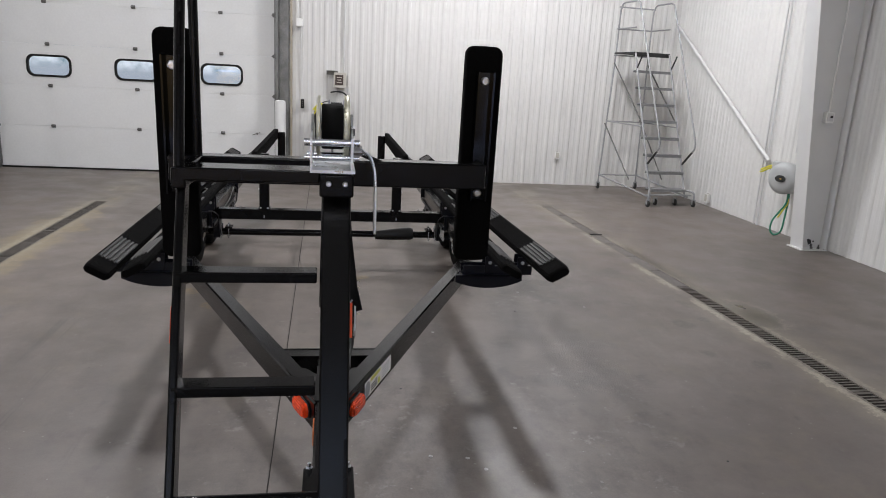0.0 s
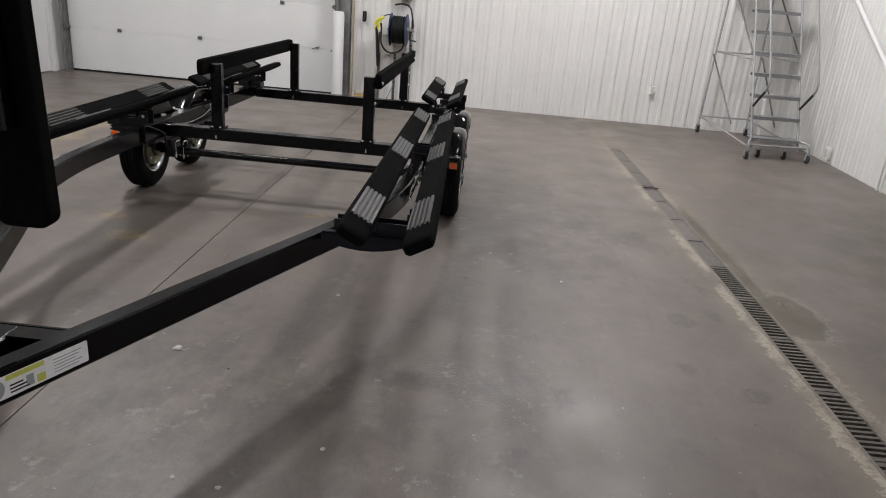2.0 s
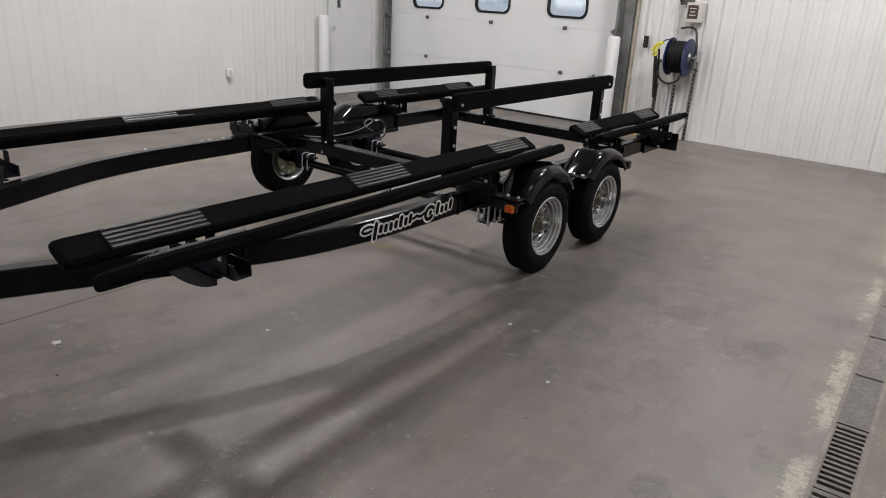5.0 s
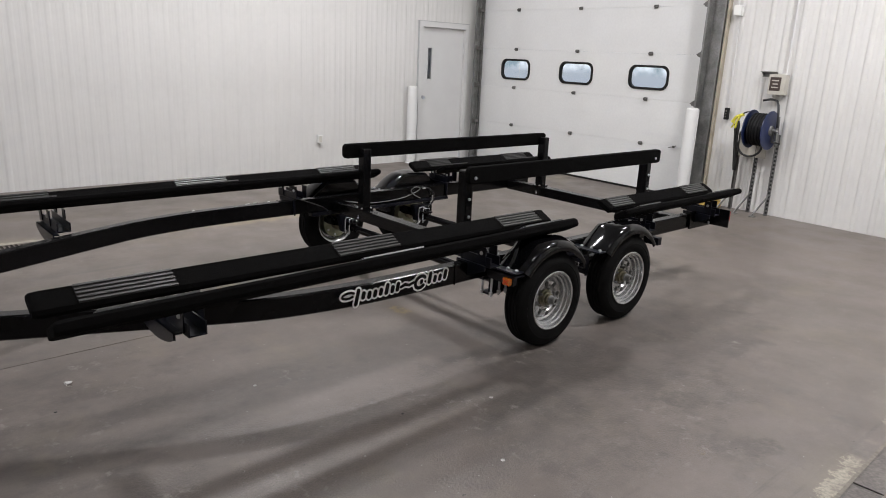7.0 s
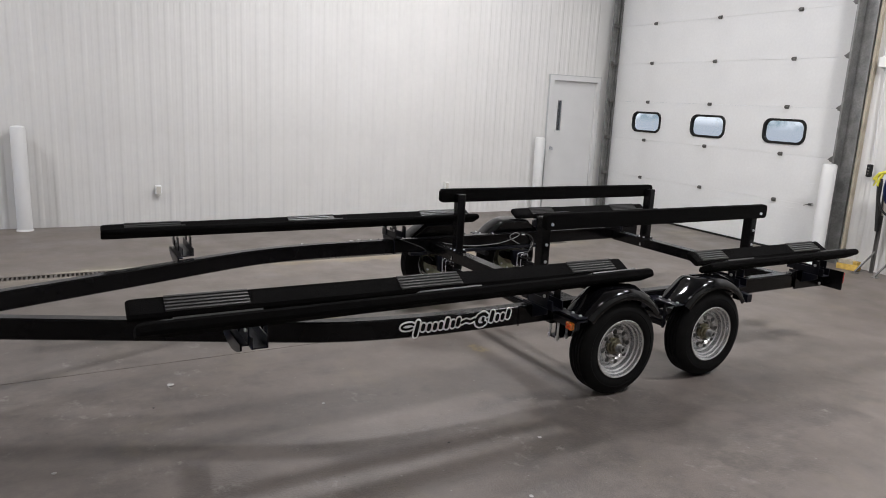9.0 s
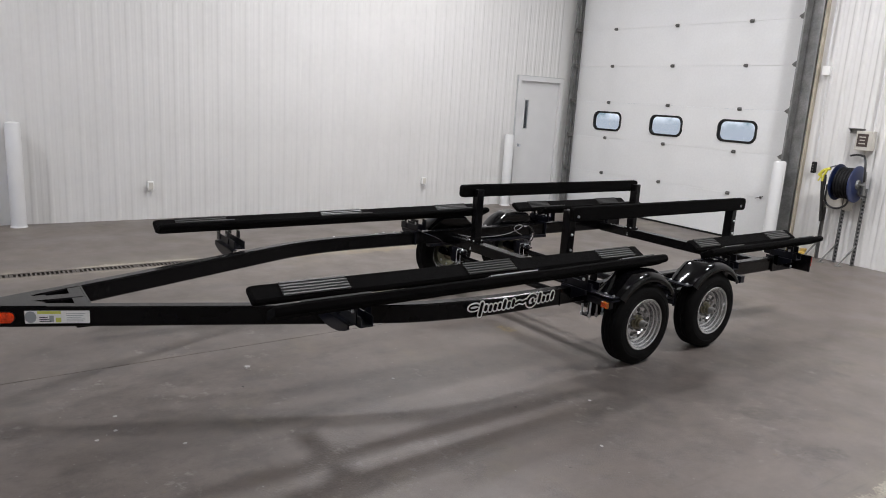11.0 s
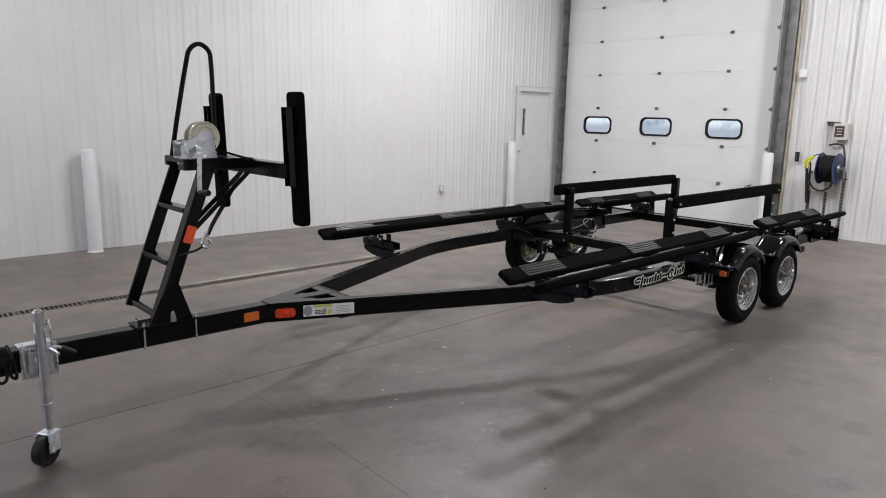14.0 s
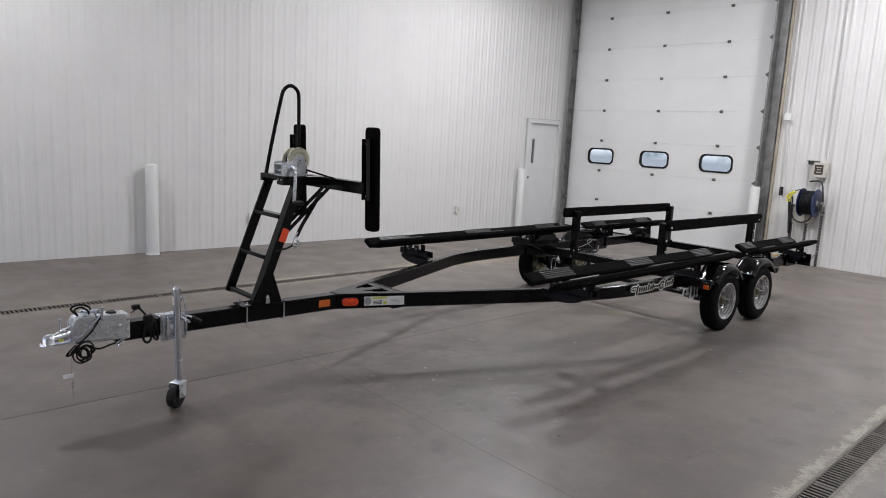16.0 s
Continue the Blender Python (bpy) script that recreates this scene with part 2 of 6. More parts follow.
        return mr.outputs[0]

    X, Y = sep.outputs[0], sep.outputs[1]
    # loose flakes of pale paint by the wheels, where the paint has gone rough
    def blob(cx, cy, rx, ry, soft):
        ex, ey = arith("DIVIDE", arith("SUBTRACT", X, cx), rx), arith("DIVIDE", arith("SUBTRACT", Y, cy), ry)
        r = arith("SQRT", arith("ADD", arith("MULTIPLY", ex, ex), arith("MULTIPLY", ey, ey)), 0.0)
        return ramp(arith("ADD", r, tex(3.1, 4, 0.3, 0.7, -soft, soft)), 0.6, 1.05, 1.0, 0.0)

    flake_zone = blob(1.45, 3.85, 0.32, 0.60, 0.5)
    rough_zone = arith("MAXIMUM", flake_zone, arith("MAXIMUM", blob(1.75, 5.9, 0.65, 1.6, 0.5), blob(1.25, 4.7, 0.5, 1.3, 0.6)))
    flakes = arith("MULTIPLY", tex(24, 2, 0.60, 0.68, 0.0, 0.22, 0.4), arith("MULTIPLY", flake_zone, tex(5.0, 3, 0.40, 0.60, 0.0, 1.0)))
    c3 = mix(flakes, c3, (0.34, 0.335, 0.32))
    grains = arith("MULTIPLY", tex(115, 4, 0.50, 0.68, 0.0, 0.5, 0.65), rough_zone)
    c3 = mix(grains, c3, (0.05, 0.045, 0.042))
    pale = arith("MULTIPLY", tex(140, 3, 0.62, 0.72, 0.0, 0.25, 0.6), rough_zone)
    c3 = mix(pale, c3, (0.30, 0.29, 0.275))
    # darker, grainier patches round the wheels, within a mask merely called rubber
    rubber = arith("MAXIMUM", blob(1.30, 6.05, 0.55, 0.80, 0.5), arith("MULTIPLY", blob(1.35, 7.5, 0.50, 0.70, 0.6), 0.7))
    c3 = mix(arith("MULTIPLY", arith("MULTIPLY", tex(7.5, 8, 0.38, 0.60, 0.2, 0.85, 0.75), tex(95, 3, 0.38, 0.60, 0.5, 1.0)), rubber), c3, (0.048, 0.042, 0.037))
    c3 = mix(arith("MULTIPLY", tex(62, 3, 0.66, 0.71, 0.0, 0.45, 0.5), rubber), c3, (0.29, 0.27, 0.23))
    # oily blotches beside the drain
    for bx, by, br in ((2.503, 6.22, 0.085), (2.753, 5.175, 0.075), (2.461, 4.71, 0.085), (2.697, 4.82, 0.06), (2.366, 4.11, 0.08), (2.646, 3.94, 0.085), (2.396, 3.19, 0.05), (1.963, 6.34, 0.09)):
        c3 = mix(arith("MULTIPLY", blob(bx, by, br, br * 1.1, 0.75), arith("MULTIPLY", tex(36, 5, 0.36, 0.60, 0.1, 0.62, 0.7), 1.0)), c3, (0.056, 0.049, 0.042))
    # ochre paint spilled under the rails
    for bx, by, rx, ry in ((0.025, 5.88, 0.10, 0.07), (-1.04, 5.09, 0.13, 0.10), (-1.33, 5.45, 0.10, 0.08)):
        c3 = mix(arith("MULTIPLY", blob(bx, by, rx, ry, 0.5), tex(24, 5, 0.40, 0.58, 0.0, 0.55, 0.7)), c3, (0.24, 0.18, 0.07))
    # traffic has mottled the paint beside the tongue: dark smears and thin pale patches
    mottle_shade_zone = arith("MAXIMUM", blob(0.35, 3.2, 1.5, 1.5, 0.7), blob(1.5, 6.2, 0.95, 1.5, 0.6))
    # the smears by the tongue also put the trailer's shade into the paint
    c3 = mix(arith("MULTIPLY", tex(4.6, 9, 0.45, 0.61, 0.0, 0.6, 0.78, (1.4, 0.8, 1)), mottle_shade_zone), c3, (0.066, 0.057, 0.052))
    c3 = mix(arith("MULTIPLY", arith("MULTIPLY", tex(13, 6, 0.55, 0.64, 0.0, 0.5, 0.7), tex(2.4, 3, 0.5, 0.62, 0.0, 1.0)), mottle_shade_zone), c3, (0.26, 0.245, 0.225))
    # yellowish mud, dried in small spots
    mud = arith("MULTIPLY", tex(17, 5, 0.66, 0.71, 0.0, 0.6, 0.7), tex(1.2, 3, 0.5, 0.62, 0.0, 1.0))
    c3 = mix(mud, c3, (0.17, 0.125, 0.06))
    wob = tex(7.0, 6, 0.25, 0.75, -1.0, 1.0, 0.7)
    wob_fine = tex(31.0, 7, 0.3, 0.7, -1.0, 1.0, 0.8)
    grain = tex(48, 6, 0.36, 0.56, 0.25, 1.0, 0.75)
    wob_big = tex(1.7, 3, 0.3, 0.7, -1.0, 1.0)
    col = c3
    wet_all = None
    for (dx0, dy0), (dx1, dy1), strength in ((*DRAIN_LINES[0], 1.25), (*DRAIN_LINES[1], 1.0)):
        slope = (dx1 - dx0) / (dy1 - dy0)
        d = arith("SUBTRACT", X, arith("ADD", arith("MULTIPLY", Y, slope), dx0 - slope * dy0))
        dw = arith("ADD", d, arith("ADD", arith("MULTIPLY", wob, 0.045), arith("MULTIPLY", wob_fine, 0.050)))
        left = arith("MULTIPLY", arith("MULTIPLY", ramp(dw, -0.155, -0.13), ramp(dw, -0.105, -0.06, 1.0, 0.0)), grain)
        right = arith("MULTIPLY", arith("MULTIPLY", ramp(dw, 0.085, 0.10), ramp(dw, 0.11, 0.14, 1.0, 0.0)), grain)
        patch = ramp(wob_big, -0.55, 0.25)
        stretch = arith("MULTIPLY", ramp(Y, 2.2, 3.4), ramp(Y, 7.4, 9.0, 1.0, 0.25))
        crust = arith("MULTIPLY", arith("MAXIMUM", left, arith("MULTIPLY", right, 0.55)), arith("MULTIPLY", patch, stretch))
        col = mix(arith("MULTIPLY", crust, strength), col, (0.40, 0.37, 0.29))
        haze = arith("MULTIPLY", ramp(arith("ABSOLUTE", dw, 0.0), 0.16, 0.34, 0.35, 0.0), patch)
        col = mix(arith("MULTIPLY", haze, strength), col, (0.20, 0.175, 0.13))
    # tan silt spread along the far end of the left-hand drain
    silt = arith("MULTIPLY", blob(-3.12, 6.9, 0.34, 2.1, 0.45), tex(11, 6, 0.36, 0.60, 0.25, 0.8, 0.7))
    col = mix(silt, col, (0.21, 0.17, 0.105))
    # a damp patch by the right-hand drain, and its narrow tail
    px, py = arith("SUBTRACT", X, 3.165), arith("SUBTRACT", Y, 4.96)
    r2 = arith("SQRT", arith("ADD", arith("POWER", arith("DIVIDE", px, 0.19), 2.0), arith("POWER", arith("DIVIDE", py, 0.33), 2.0)), 0.0)
    damp = ramp(arith("ADD", r2, arith("ADD", arith("MULTIPLY", wob, 0.30), arith("MULTIPLY", wob_fine, 0.12))), 0.90, 1.0, 1.0, 0.0)
    tx = arith("SUBTRACT", X, arith("ADD", arith("MULTIPLY", Y, -0.0425), 3.195 + 0.115))
    tail = arith("MULTIPLY", ramp(arith("ABSOLUTE", arith("ADD", tx, arith("ADD", arith("MULTIPLY", wob, 0.03), arith("MULTIPLY", wob_fine, 0.015))), 0.0), 0.04, 0.052, 1.0, 0.0), arith("MULTIPLY", ramp(Y, 5.0, 5.1), ramp(Y, 6.9, 7.4, 1.0, 0.0)))
    damp = arith("MAXIMUM", damp, arith("MULTIPLY", tail, 0.8))
    rim = arith("MULTIPLY", ramp(arith("ADD", r2, arith("ADD", arith("MULTIPLY", wob, 0.30), arith("MULTIPLY", wob_fine, 0.12))), 1.0, 1.03), ramp(arith("ADD", r2, arith("MULTIPLY", wob, 0.5)), 1.06, 1.22, 1.0, 0.0))
    col = mix(arith("MULTIPLY", arith("MULTIPLY", rim, grain), 0.3), col, (0.30, 0.275, 0.21))
    col = mix(arith("MULTIPLY", damp, 0.85), col, mix(tex(9, 5, 0.4, 0.65, 0.0, 1.0, 0.7), (0.048, 0.038, 0.022), (0.075, 0.058, 0.033)))
    l.new(col, b.inputs["Base Color"])
    rough = tex(2.3, 5, 0.3, 0.7, 0.36, 0.55)
    l.new(arith("MULTIPLY", rough, arith("SUBTRACT", 1.0, arith("MULTIPLY", damp, 0.25))), b.inputs["Roughness"])
    bt = n.new("ShaderNodeTexNoise")
    bt.inputs["Scale"].default_value, bt.inputs["Detail"].default_value = 75.0, 6.0
    l.new(tc.outputs["Object"], bt.inputs["Vector"])
    bp = n.new("ShaderNodeBump")
    l.new(arith("ADD", 0.07, arith("MULTIPLY", rough_zone, 0.22)), bp.inputs["Strength"])
    bp.inputs["Distance"].default_value = 0.01
    l.new(bt.outputs["Fac"], bp.inputs["Height"])
    l.new(bp.outputs[0], b.inputs["Normal"])
    return mt


FLOOR_COLOUR = (0.126, 0.1065, 0.0935)
DRAIN_LINES = (((-3.04, 0.0), (-3.16, 9.1)), ((3.195, 0.0), (2.785, 9.65)))
M_FLOOR = floor_material()


def glass_material(name="window_glass"):
    mt = bpy.data.materials.new(name)
    mt.use_nodes = True
    b = mt.node_tree.nodes["Principled BSDF"]
    b.inputs["Base Color"].default_value = (0.92, 0.96, 1.0, 1)
    b.inputs["Roughness"].default_value = 0.02
    b.inputs["Transmission Weight"].default_value = 1.0
    b.inputs["IOR"].default_value = 1.45
    return mt


M_GLASS = glass_material()


def outdoors_material():
    """Bright sky with pale, soft tree shapes over a pale yard, seen only through the small door windows."""
    mt = bpy.data.materials.new("outdoor_distance")
    mt.use_nodes = True
    n, l = mt.node_tree.nodes, mt.node_tree.links
    n.remove(n["Principled BSDF"])
    tc, t = n.new("ShaderNodeTexCoord"), n.new("ShaderNodeTexNoise")
    t.inputs["Scale"].default_value, t.inputs["Detail"].default_value = 1.7, 9
    l.new(tc.outputs["Object"], t.inputs["Vector"])
    r = n.new("ShaderNodeValToRGB")
    r.color_ramp.elements[0].position, r.color_ramp.elements[0].color = 0.40, (0.30, 0.39, 0.44, 1)
    r.color_ramp.elements[1].position, r.color_ramp.elements[1].color = 0.56, (0.92, 0.96, 1.0, 1)
    l.new(t.outputs["Fac"], r.inputs[0])
    e = n.new("ShaderNodeEmission")
    e.inputs["Strength"].default_value = 0.9
    sep, edge, mx = n.new("ShaderNodeSeparateXYZ"), n.new("ShaderNodeMapRange"), n.new("ShaderNodeMix")
    l.new(tc.outputs["Object"], sep.inputs[0]), l.new(sep.outputs[2], edge.inputs["Value"])
    edge.inputs["From Min"].default_value, edge.inputs["From Max"].default_value = 1.40, 1.60
    mx.data_type = "RGBA"
    mx.inputs[6].default_value = (0.46, 0.50, 0.56, 1)
    l.new(edge.outputs[0], mx.inputs["Factor"]), l.new(r.outputs[0], mx.inputs[7]), l.new(mx.outputs[2], e.inputs["Color"])
    l.new(e.outputs[0], n["Material Output"].inputs["Surface"])
    return mt


M_OUT = outdoors_material()

# ---- mesh helpers ----


def add_box(bm, cx, cy, cz, sx, sy, sz, m=None, bevel=0.0):
    mat = Matrix.Translation((cx, cy, cz)) @ Matrix.Diagonal((sx, sy, sz, 1))
    if m is not None:
        mat = m @ mat
    vs = bmesh.ops.create_cube(bm, size=1.0, matrix=mat)["verts"]
    if bevel:
        es = list({e for v in vs for e in v.link_edges})
        bmesh.ops.bevel(bm, geom=es, offset=bevel, segments=2, affect="EDGES", profile=0.5)
    return bm


def box(cx, cy, cz, sx, sy, sz, m=None, bevel=0.0):
    return add_box(bmesh.new(), cx, cy, cz, sx, sy, sz, m, bevel)


def span(x0, x1, y0, y1, z0, z1, bevel=0.0, bm=None):
    return add_box(bm or bmesh.new(), (x0 + x1) / 2, (y0 + y1) / 2, (z0 + z1) / 2, x1 - x0, y1 - y0, z1 - z0, None, bevel)


def frame_between(a, b, up=(0, 0, 1)):
    """A matrix at a whose z runs to b."""
    a, b = Vector(a), Vector(b)
    z = (b - a).normalized()
    u = Vector(up)
    if abs(z.dot(u)) > 0.99:
        u = Vector((0, 1, 0))
    x = u.cross(z).normalized()
    y = z.cross(x)
    m = Matrix((x, y, z)).transposed().to_4x4()
    m.translation = a
    return m


def add_bar(bm, a, b, w, d, bevel=0.0, up=(0, 0, 1)):
    """A bar of section w (sideways) by d (up) from a to b."""
    length = (Vector(b) - Vector(a)).length
    return add_box(bm, 0, 0, length / 2, w, d, length, frame_between(a, b, up), bevel)


def bar(a, b, w, d, bevel=0.0, up=(0, 0, 1)):
    return add_bar(bmesh.new(), a, b, w, d, bevel, up)


def add_rod(bm, a, b, r, seg=14, r2=None):
    length = (Vector(b) - Vector(a)).length
    m = frame_between(a, b) @ Matrix.Translation((0, 0, length / 2))
    bmesh.ops.create_cone(bm, cap_ends=True, segments=seg, radius1=r, radius2=r if r2 is None else r2, depth=length, matrix=m)
    return bm


def rod(a, b, r, seg=14, r2=None):
    return add_rod(bmesh.new(), a, b, r, seg, r2)


def sweep(points, section, closed=False, up=(0, 0, 1)):
    """A section (list of (side, up) offsets) carried along points."""
    bm = bmesh.new()
    pts = [Vector(p) for p in points]
    rings = []
    n = len(pts)
    s = None
    for i, p in enumerate(pts):
        if closed:
            d = pts[(i + 1) % n] - pts[i - 1]
        else:
            d = pts[min(i + 1, n - 1)] - pts[max(i - 1, 0)]
        d.normalize()
        if up is None:
            # round sections carry their frame along, so that they never twist
            s = d.orthogonal().normalized() if s is None else (s - d * s.dot(d)).normalized()
        else:
            u = Vector(up)
            if abs(d.dot(u)) > 0.98:
                u = Vector((0, 1, 0.01))
            s = d.cross(u).normalized()
        v = s.cross(d).normalized()
        rings.append([bm.verts.new(p + s * a + v * b) for a, b in section])
    k = len(section)
    for i in range(n if closed else n - 1):
        r0, r1 = rings[i], rings[(i + 1) % n]
        for j in range(k):
            bm.faces.new((r0[j], r0[(j + 1) % k], r1[(j + 1) % k], r1[j]))
    if not closed:
        bm.faces.new(rings[0][::-1])
        bm.faces.new(rings[-1])
    bmesh.ops.recalc_face_normals(bm, faces=bm.faces)
    return bm


def circle_section(r, k=10):
    return [(r * math.cos(2 * math.pi * i / k), r * math.sin(2 * math.pi * i / k)) for i in range(k)]


def rect_section(w, h, c=0.006):
    w, h = w / 2, h / 2
    return [(w - c, -h), (w, -h + c), (w, h - c), (w - c, h), (-w + c, h), (-w, h - c), (-w, -h + c), (-w + c, -h)]


def smooth_path(points, steps=8):
    """Catmull-Rom through points."""
    pts = [Vector(p) for p in points]
    out = []
    for i in range(len(pts) - 1):
        p0, p1, p2, p3 = pts[max(i - 1, 0)], pts[i], pts[i + 1], pts[min(i + 2, len(pts) - 1)]
        for k in range(steps):
            t = k / steps
            out.append(0.5 * ((2 * p1) + (p2 - p0) * t + (2 * p0 - 5 * p1 + 4 * p2 - p3) * t * t + (3 * p1 - p0 - 3 * p2 + p3) * t ** 3))
    out.append(pts[-1])
    return out


def tube(points, r, k=10, steps=8, closed=False):
    return sweep(smooth_path(points, steps) if steps else points, circle_section(r, k), closed, None)


def prism(poly, axis, lo, hi, bevel=0.0):
    """A polygon of (u, v) pulled along axis from lo to hi: 'x' takes (y, z), 'y' takes (x, z), 'z' takes (x, y)."""
    bm = bmesh.new()

    def at(u, v, w):
        return {"x": (w, u, v), "y": (u, w, v), "z": (u, v, w)}[axis]
    a = [bm.verts.new(at(u, v, lo)) for u, v in poly]
    b = [bm.verts.new(at(u, v, hi)) for u, v in poly]
    k = len(poly)
    bm.faces.new(a)
    bm.faces.new(b[::-1])
    for i in range(k):
        bm.faces.new((a[i], b[i], b[(i + 1) % k], a[(i + 1) % k]))
    bmesh.ops.recalc_face_normals(bm, faces=bm.faces)
    if bevel:
        bmesh.ops.bevel(bm, geom=list(bm.edges), offset=bevel, segments=2, affect="EDGES", profile=0.5)
    return bm


def lathe(profile, seg=32, m=None, closed=False):
    """(radius, height) pairs turned round z."""
    bm = bmesh.new()
    rings = []
    for r, h in profile:
        if r < 1e-6:
            rings.append([bm.verts.new((0, 0, h))])
        else:
            rings.append([bm.verts.new((r * math.cos(2 * math.pi * i / seg), r * math.sin(2 * math.pi * i / seg), h)) for i in range(seg)])
    pairs = list(zip(rings, rings[1:]))
    if closed:
        pairs.append((rings[-1], rings[0]))
    for p, q in pairs:
        for i in range(seg):
            j = (i + 1) % seg
            if len(p) == 1 and len(q) == 1:
                continue
            if len(p) == 1:
                bm.faces.new((p[0], q[j], q[i]))
            elif len(q) == 1:
                bm.faces.new((p[i], p[j], q[0]))
            else:
                bm.faces.new((p[i], p[j], q[j], q[i]))
    bmesh.ops.recalc_face_normals(bm, faces=bm.faces)
    if m is not None:
        bm.transform(m)
    return bm


def joined(*bms):
    out = bms[0]
    for other in bms[1:]:
        me = bpy.data.meshes.new("tmp")
        other.to_mesh(me)
        other.free()
        out.from_mesh(me)
        bpy.data.meshes.remove(me)
    return out


def mesh_of(name, bm, mat, smooth=False):
    me = bpy.data.meshes.new(name)
    bm.to_mesh(me)
    bm.free()
    me.materials.append(mat)
    if smooth:
        for p in me.polygons:
            p.use_smooth = True
        me.set_sharp_from_angle(angle=radians(38))
    return me


def part(name, bm, mat, parent=None, label="", smooth=False, m=None):
    """One mesh object under a thing or a part."""
    ob = new(name, bm if isinstance(bm, bpy.types.Mesh) else mesh_of(name, bm, mat, smooth))
    if parent is not None:
        ob.parent = parent
    if m is not None:
        ob.matrix_basis = m
    if label:
        tagged(ob, label=label)
    return ob


def thing(name, label, category, m=None, group="", bm=None, mat=None, smooth=False, kind=""):
    ob = new(name) if bm is None else part(name, bm, mat, smooth=smooth)
    if m is not None:
        ob.matrix_basis = m
    return tagged(ob, label=label, category=category, group=group, kind=kind)


def structure(name, bm, mat, label="", category="", smooth=False, parent=None):
    ob = part(name, bm, mat, parent, smooth=smooth)
    return tagged(ob, label=label, category=category, kind="structure")

# ---- the room ----
DOOR_X0, DOOR_X1, DOOR_H = -5.50, -1.20, 5.02      # overhead door opening
MAN_Y0, MAN_Y1, MAN_H = 10.475, 11.51, 2.255          # man door opening in the left wall
DRAINS = DRAIN_LINES
DRAIN_W = 0.148
WALL_T = 0.2


def drain_x(k, y):
    (x0, y0), (x1, y1) = DRAINS[k]
    return x0 + (x1 - x0) * (y - y0) / (y1 - y0)


FY0, FY1 = ROOM_F - 0.3, ROOM_B + 0.4
JOINT_Y, GAP, GAP_Y = 2.24, 0.0032, 0.0016


def joint_x(y):
    return -0.385 - 0.025 * y


def floor_slab(edge0, edge1, y0, y1):
    """A slab between two sloping x edges."""
    return prism([(edge0(y0), y0), (edge1(y0), y0), (edge1(y1), y1), (edge0(y1), y1)], "z", -0.2, 0.0)


def far_left(y):
    return ROOM_L - 0.3


def far_right(y):
    return ROOM_R + 0.3


def side(k, s):
    return lambda y: drain_x(k, y) + s * DRAIN_W / 2


slabs = []
for ya, yb in ((FY0, JOINT_Y - GAP_Y), (JOINT_Y + GAP_Y, FY1)):
    slabs += [floor_slab(side(0, 1), lambda y: joint_x(y) - GAP, ya, yb), floor_slab(lambda y: joint_x(y) + GAP, side(1, -1), ya, yb)]
slabs += [floor_slab(far_left, side(0, -1), FY0, FY1), floor_slab(side(1, 1), far_right, FY0, FY1),
          floor_slab(side(0, -1), side(0, 1), DRAINS[0][1][1], FY1), floor_slab(side(1, -1), side(1, 1), DRAINS[1][1][1], FY1)]
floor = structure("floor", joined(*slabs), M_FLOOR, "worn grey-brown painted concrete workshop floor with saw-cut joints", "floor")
part("joint_filler", span(drain_x(0, JOINT_Y) + DRAIN_W / 2, drain_x(1, JOINT_Y) - DRAIN_W / 2, JOINT_Y - GAP_Y, JOINT_Y + GAP_Y, -0.05, -0.0012), M_JOINT, floor)
part("joint_filler", prism([(joint_x(FY0) - GAP, FY0), (joint_x(FY0) + GAP, FY0), (joint_x(FY1) + GAP, FY1), (joint_x(FY1) - GAP, FY1)], "z", -0.05, -0.006), M_JOINT_DARK, floor, "dark dirt in the saw-cut joint")
structure("ground", span(ROOM_L - 0.4, ROOM_R + 0.4, FY0 - 0.1, FY1 + 0.1, -0.3, -0.2), M_PIT, "dark slab under the floor", "ground")

# plain closing slabs above, below and behind
structure("ceiling", span(ROOM_L - 0.3, ROOM_R + 0.3, ROOM_F - 0.3, ROOM_B + 0.4, ROOM_H, ROOM_H + 0.15), M_CEIL, "plain white workshop ceiling", "ceiling")
w_south = structure("wall_south", joined(
    span(ROOM_L, -5.1, ROOM_F - WALL_T, ROOM_F, 0, ROOM_H), span(2.1, ROOM_R, ROOM_F - WALL_T, ROOM_F, 0, ROOM_H),
    span(-5.1, 2.1, ROOM_F - WALL_T, ROOM_F, 2.7, ROOM_H), span(-5.1, 2.1, ROOM_F - WALL_T, ROOM_F, 0, 0.3)), M_WALL, "white wall with a wide glazed opening", "wall")
part("window_frame", joined(span(-5.1, 2.1, ROOM_F - 0.12, ROOM_F - 0.06, 1.46, 1.54),
                            *[span(mx - 0.04, mx + 0.04, ROOM_F - 0.12, ROOM_F - 0.06, z0, z1) for mx in (-3.3, -1.5, 0.3) for z0, z1 in ((0.3, 1.46), (1.54, 2.7))]), M_WHITE, w_south)
w_north = structure("wall_north", joined(
    span(ROOM_L - WALL_T, DOOR_X0, ROOM_B + 0.022, ROOM_B + 0.022 + WALL_T, 0, ROOM_H),
    span(DOOR_X1, ROOM_R + WALL_T, ROOM_B + 0.022, ROOM_B + 0.022 + WALL_T, 0, ROOM_H),
    span(DOOR_X0, DOOR_X1, ROOM_B + 0.022, ROOM_B + 0.022 + WALL_T, DOOR_H, ROOM_H)), M_WALL, "white ribbed metal liner wall round the overhead door", "wall")
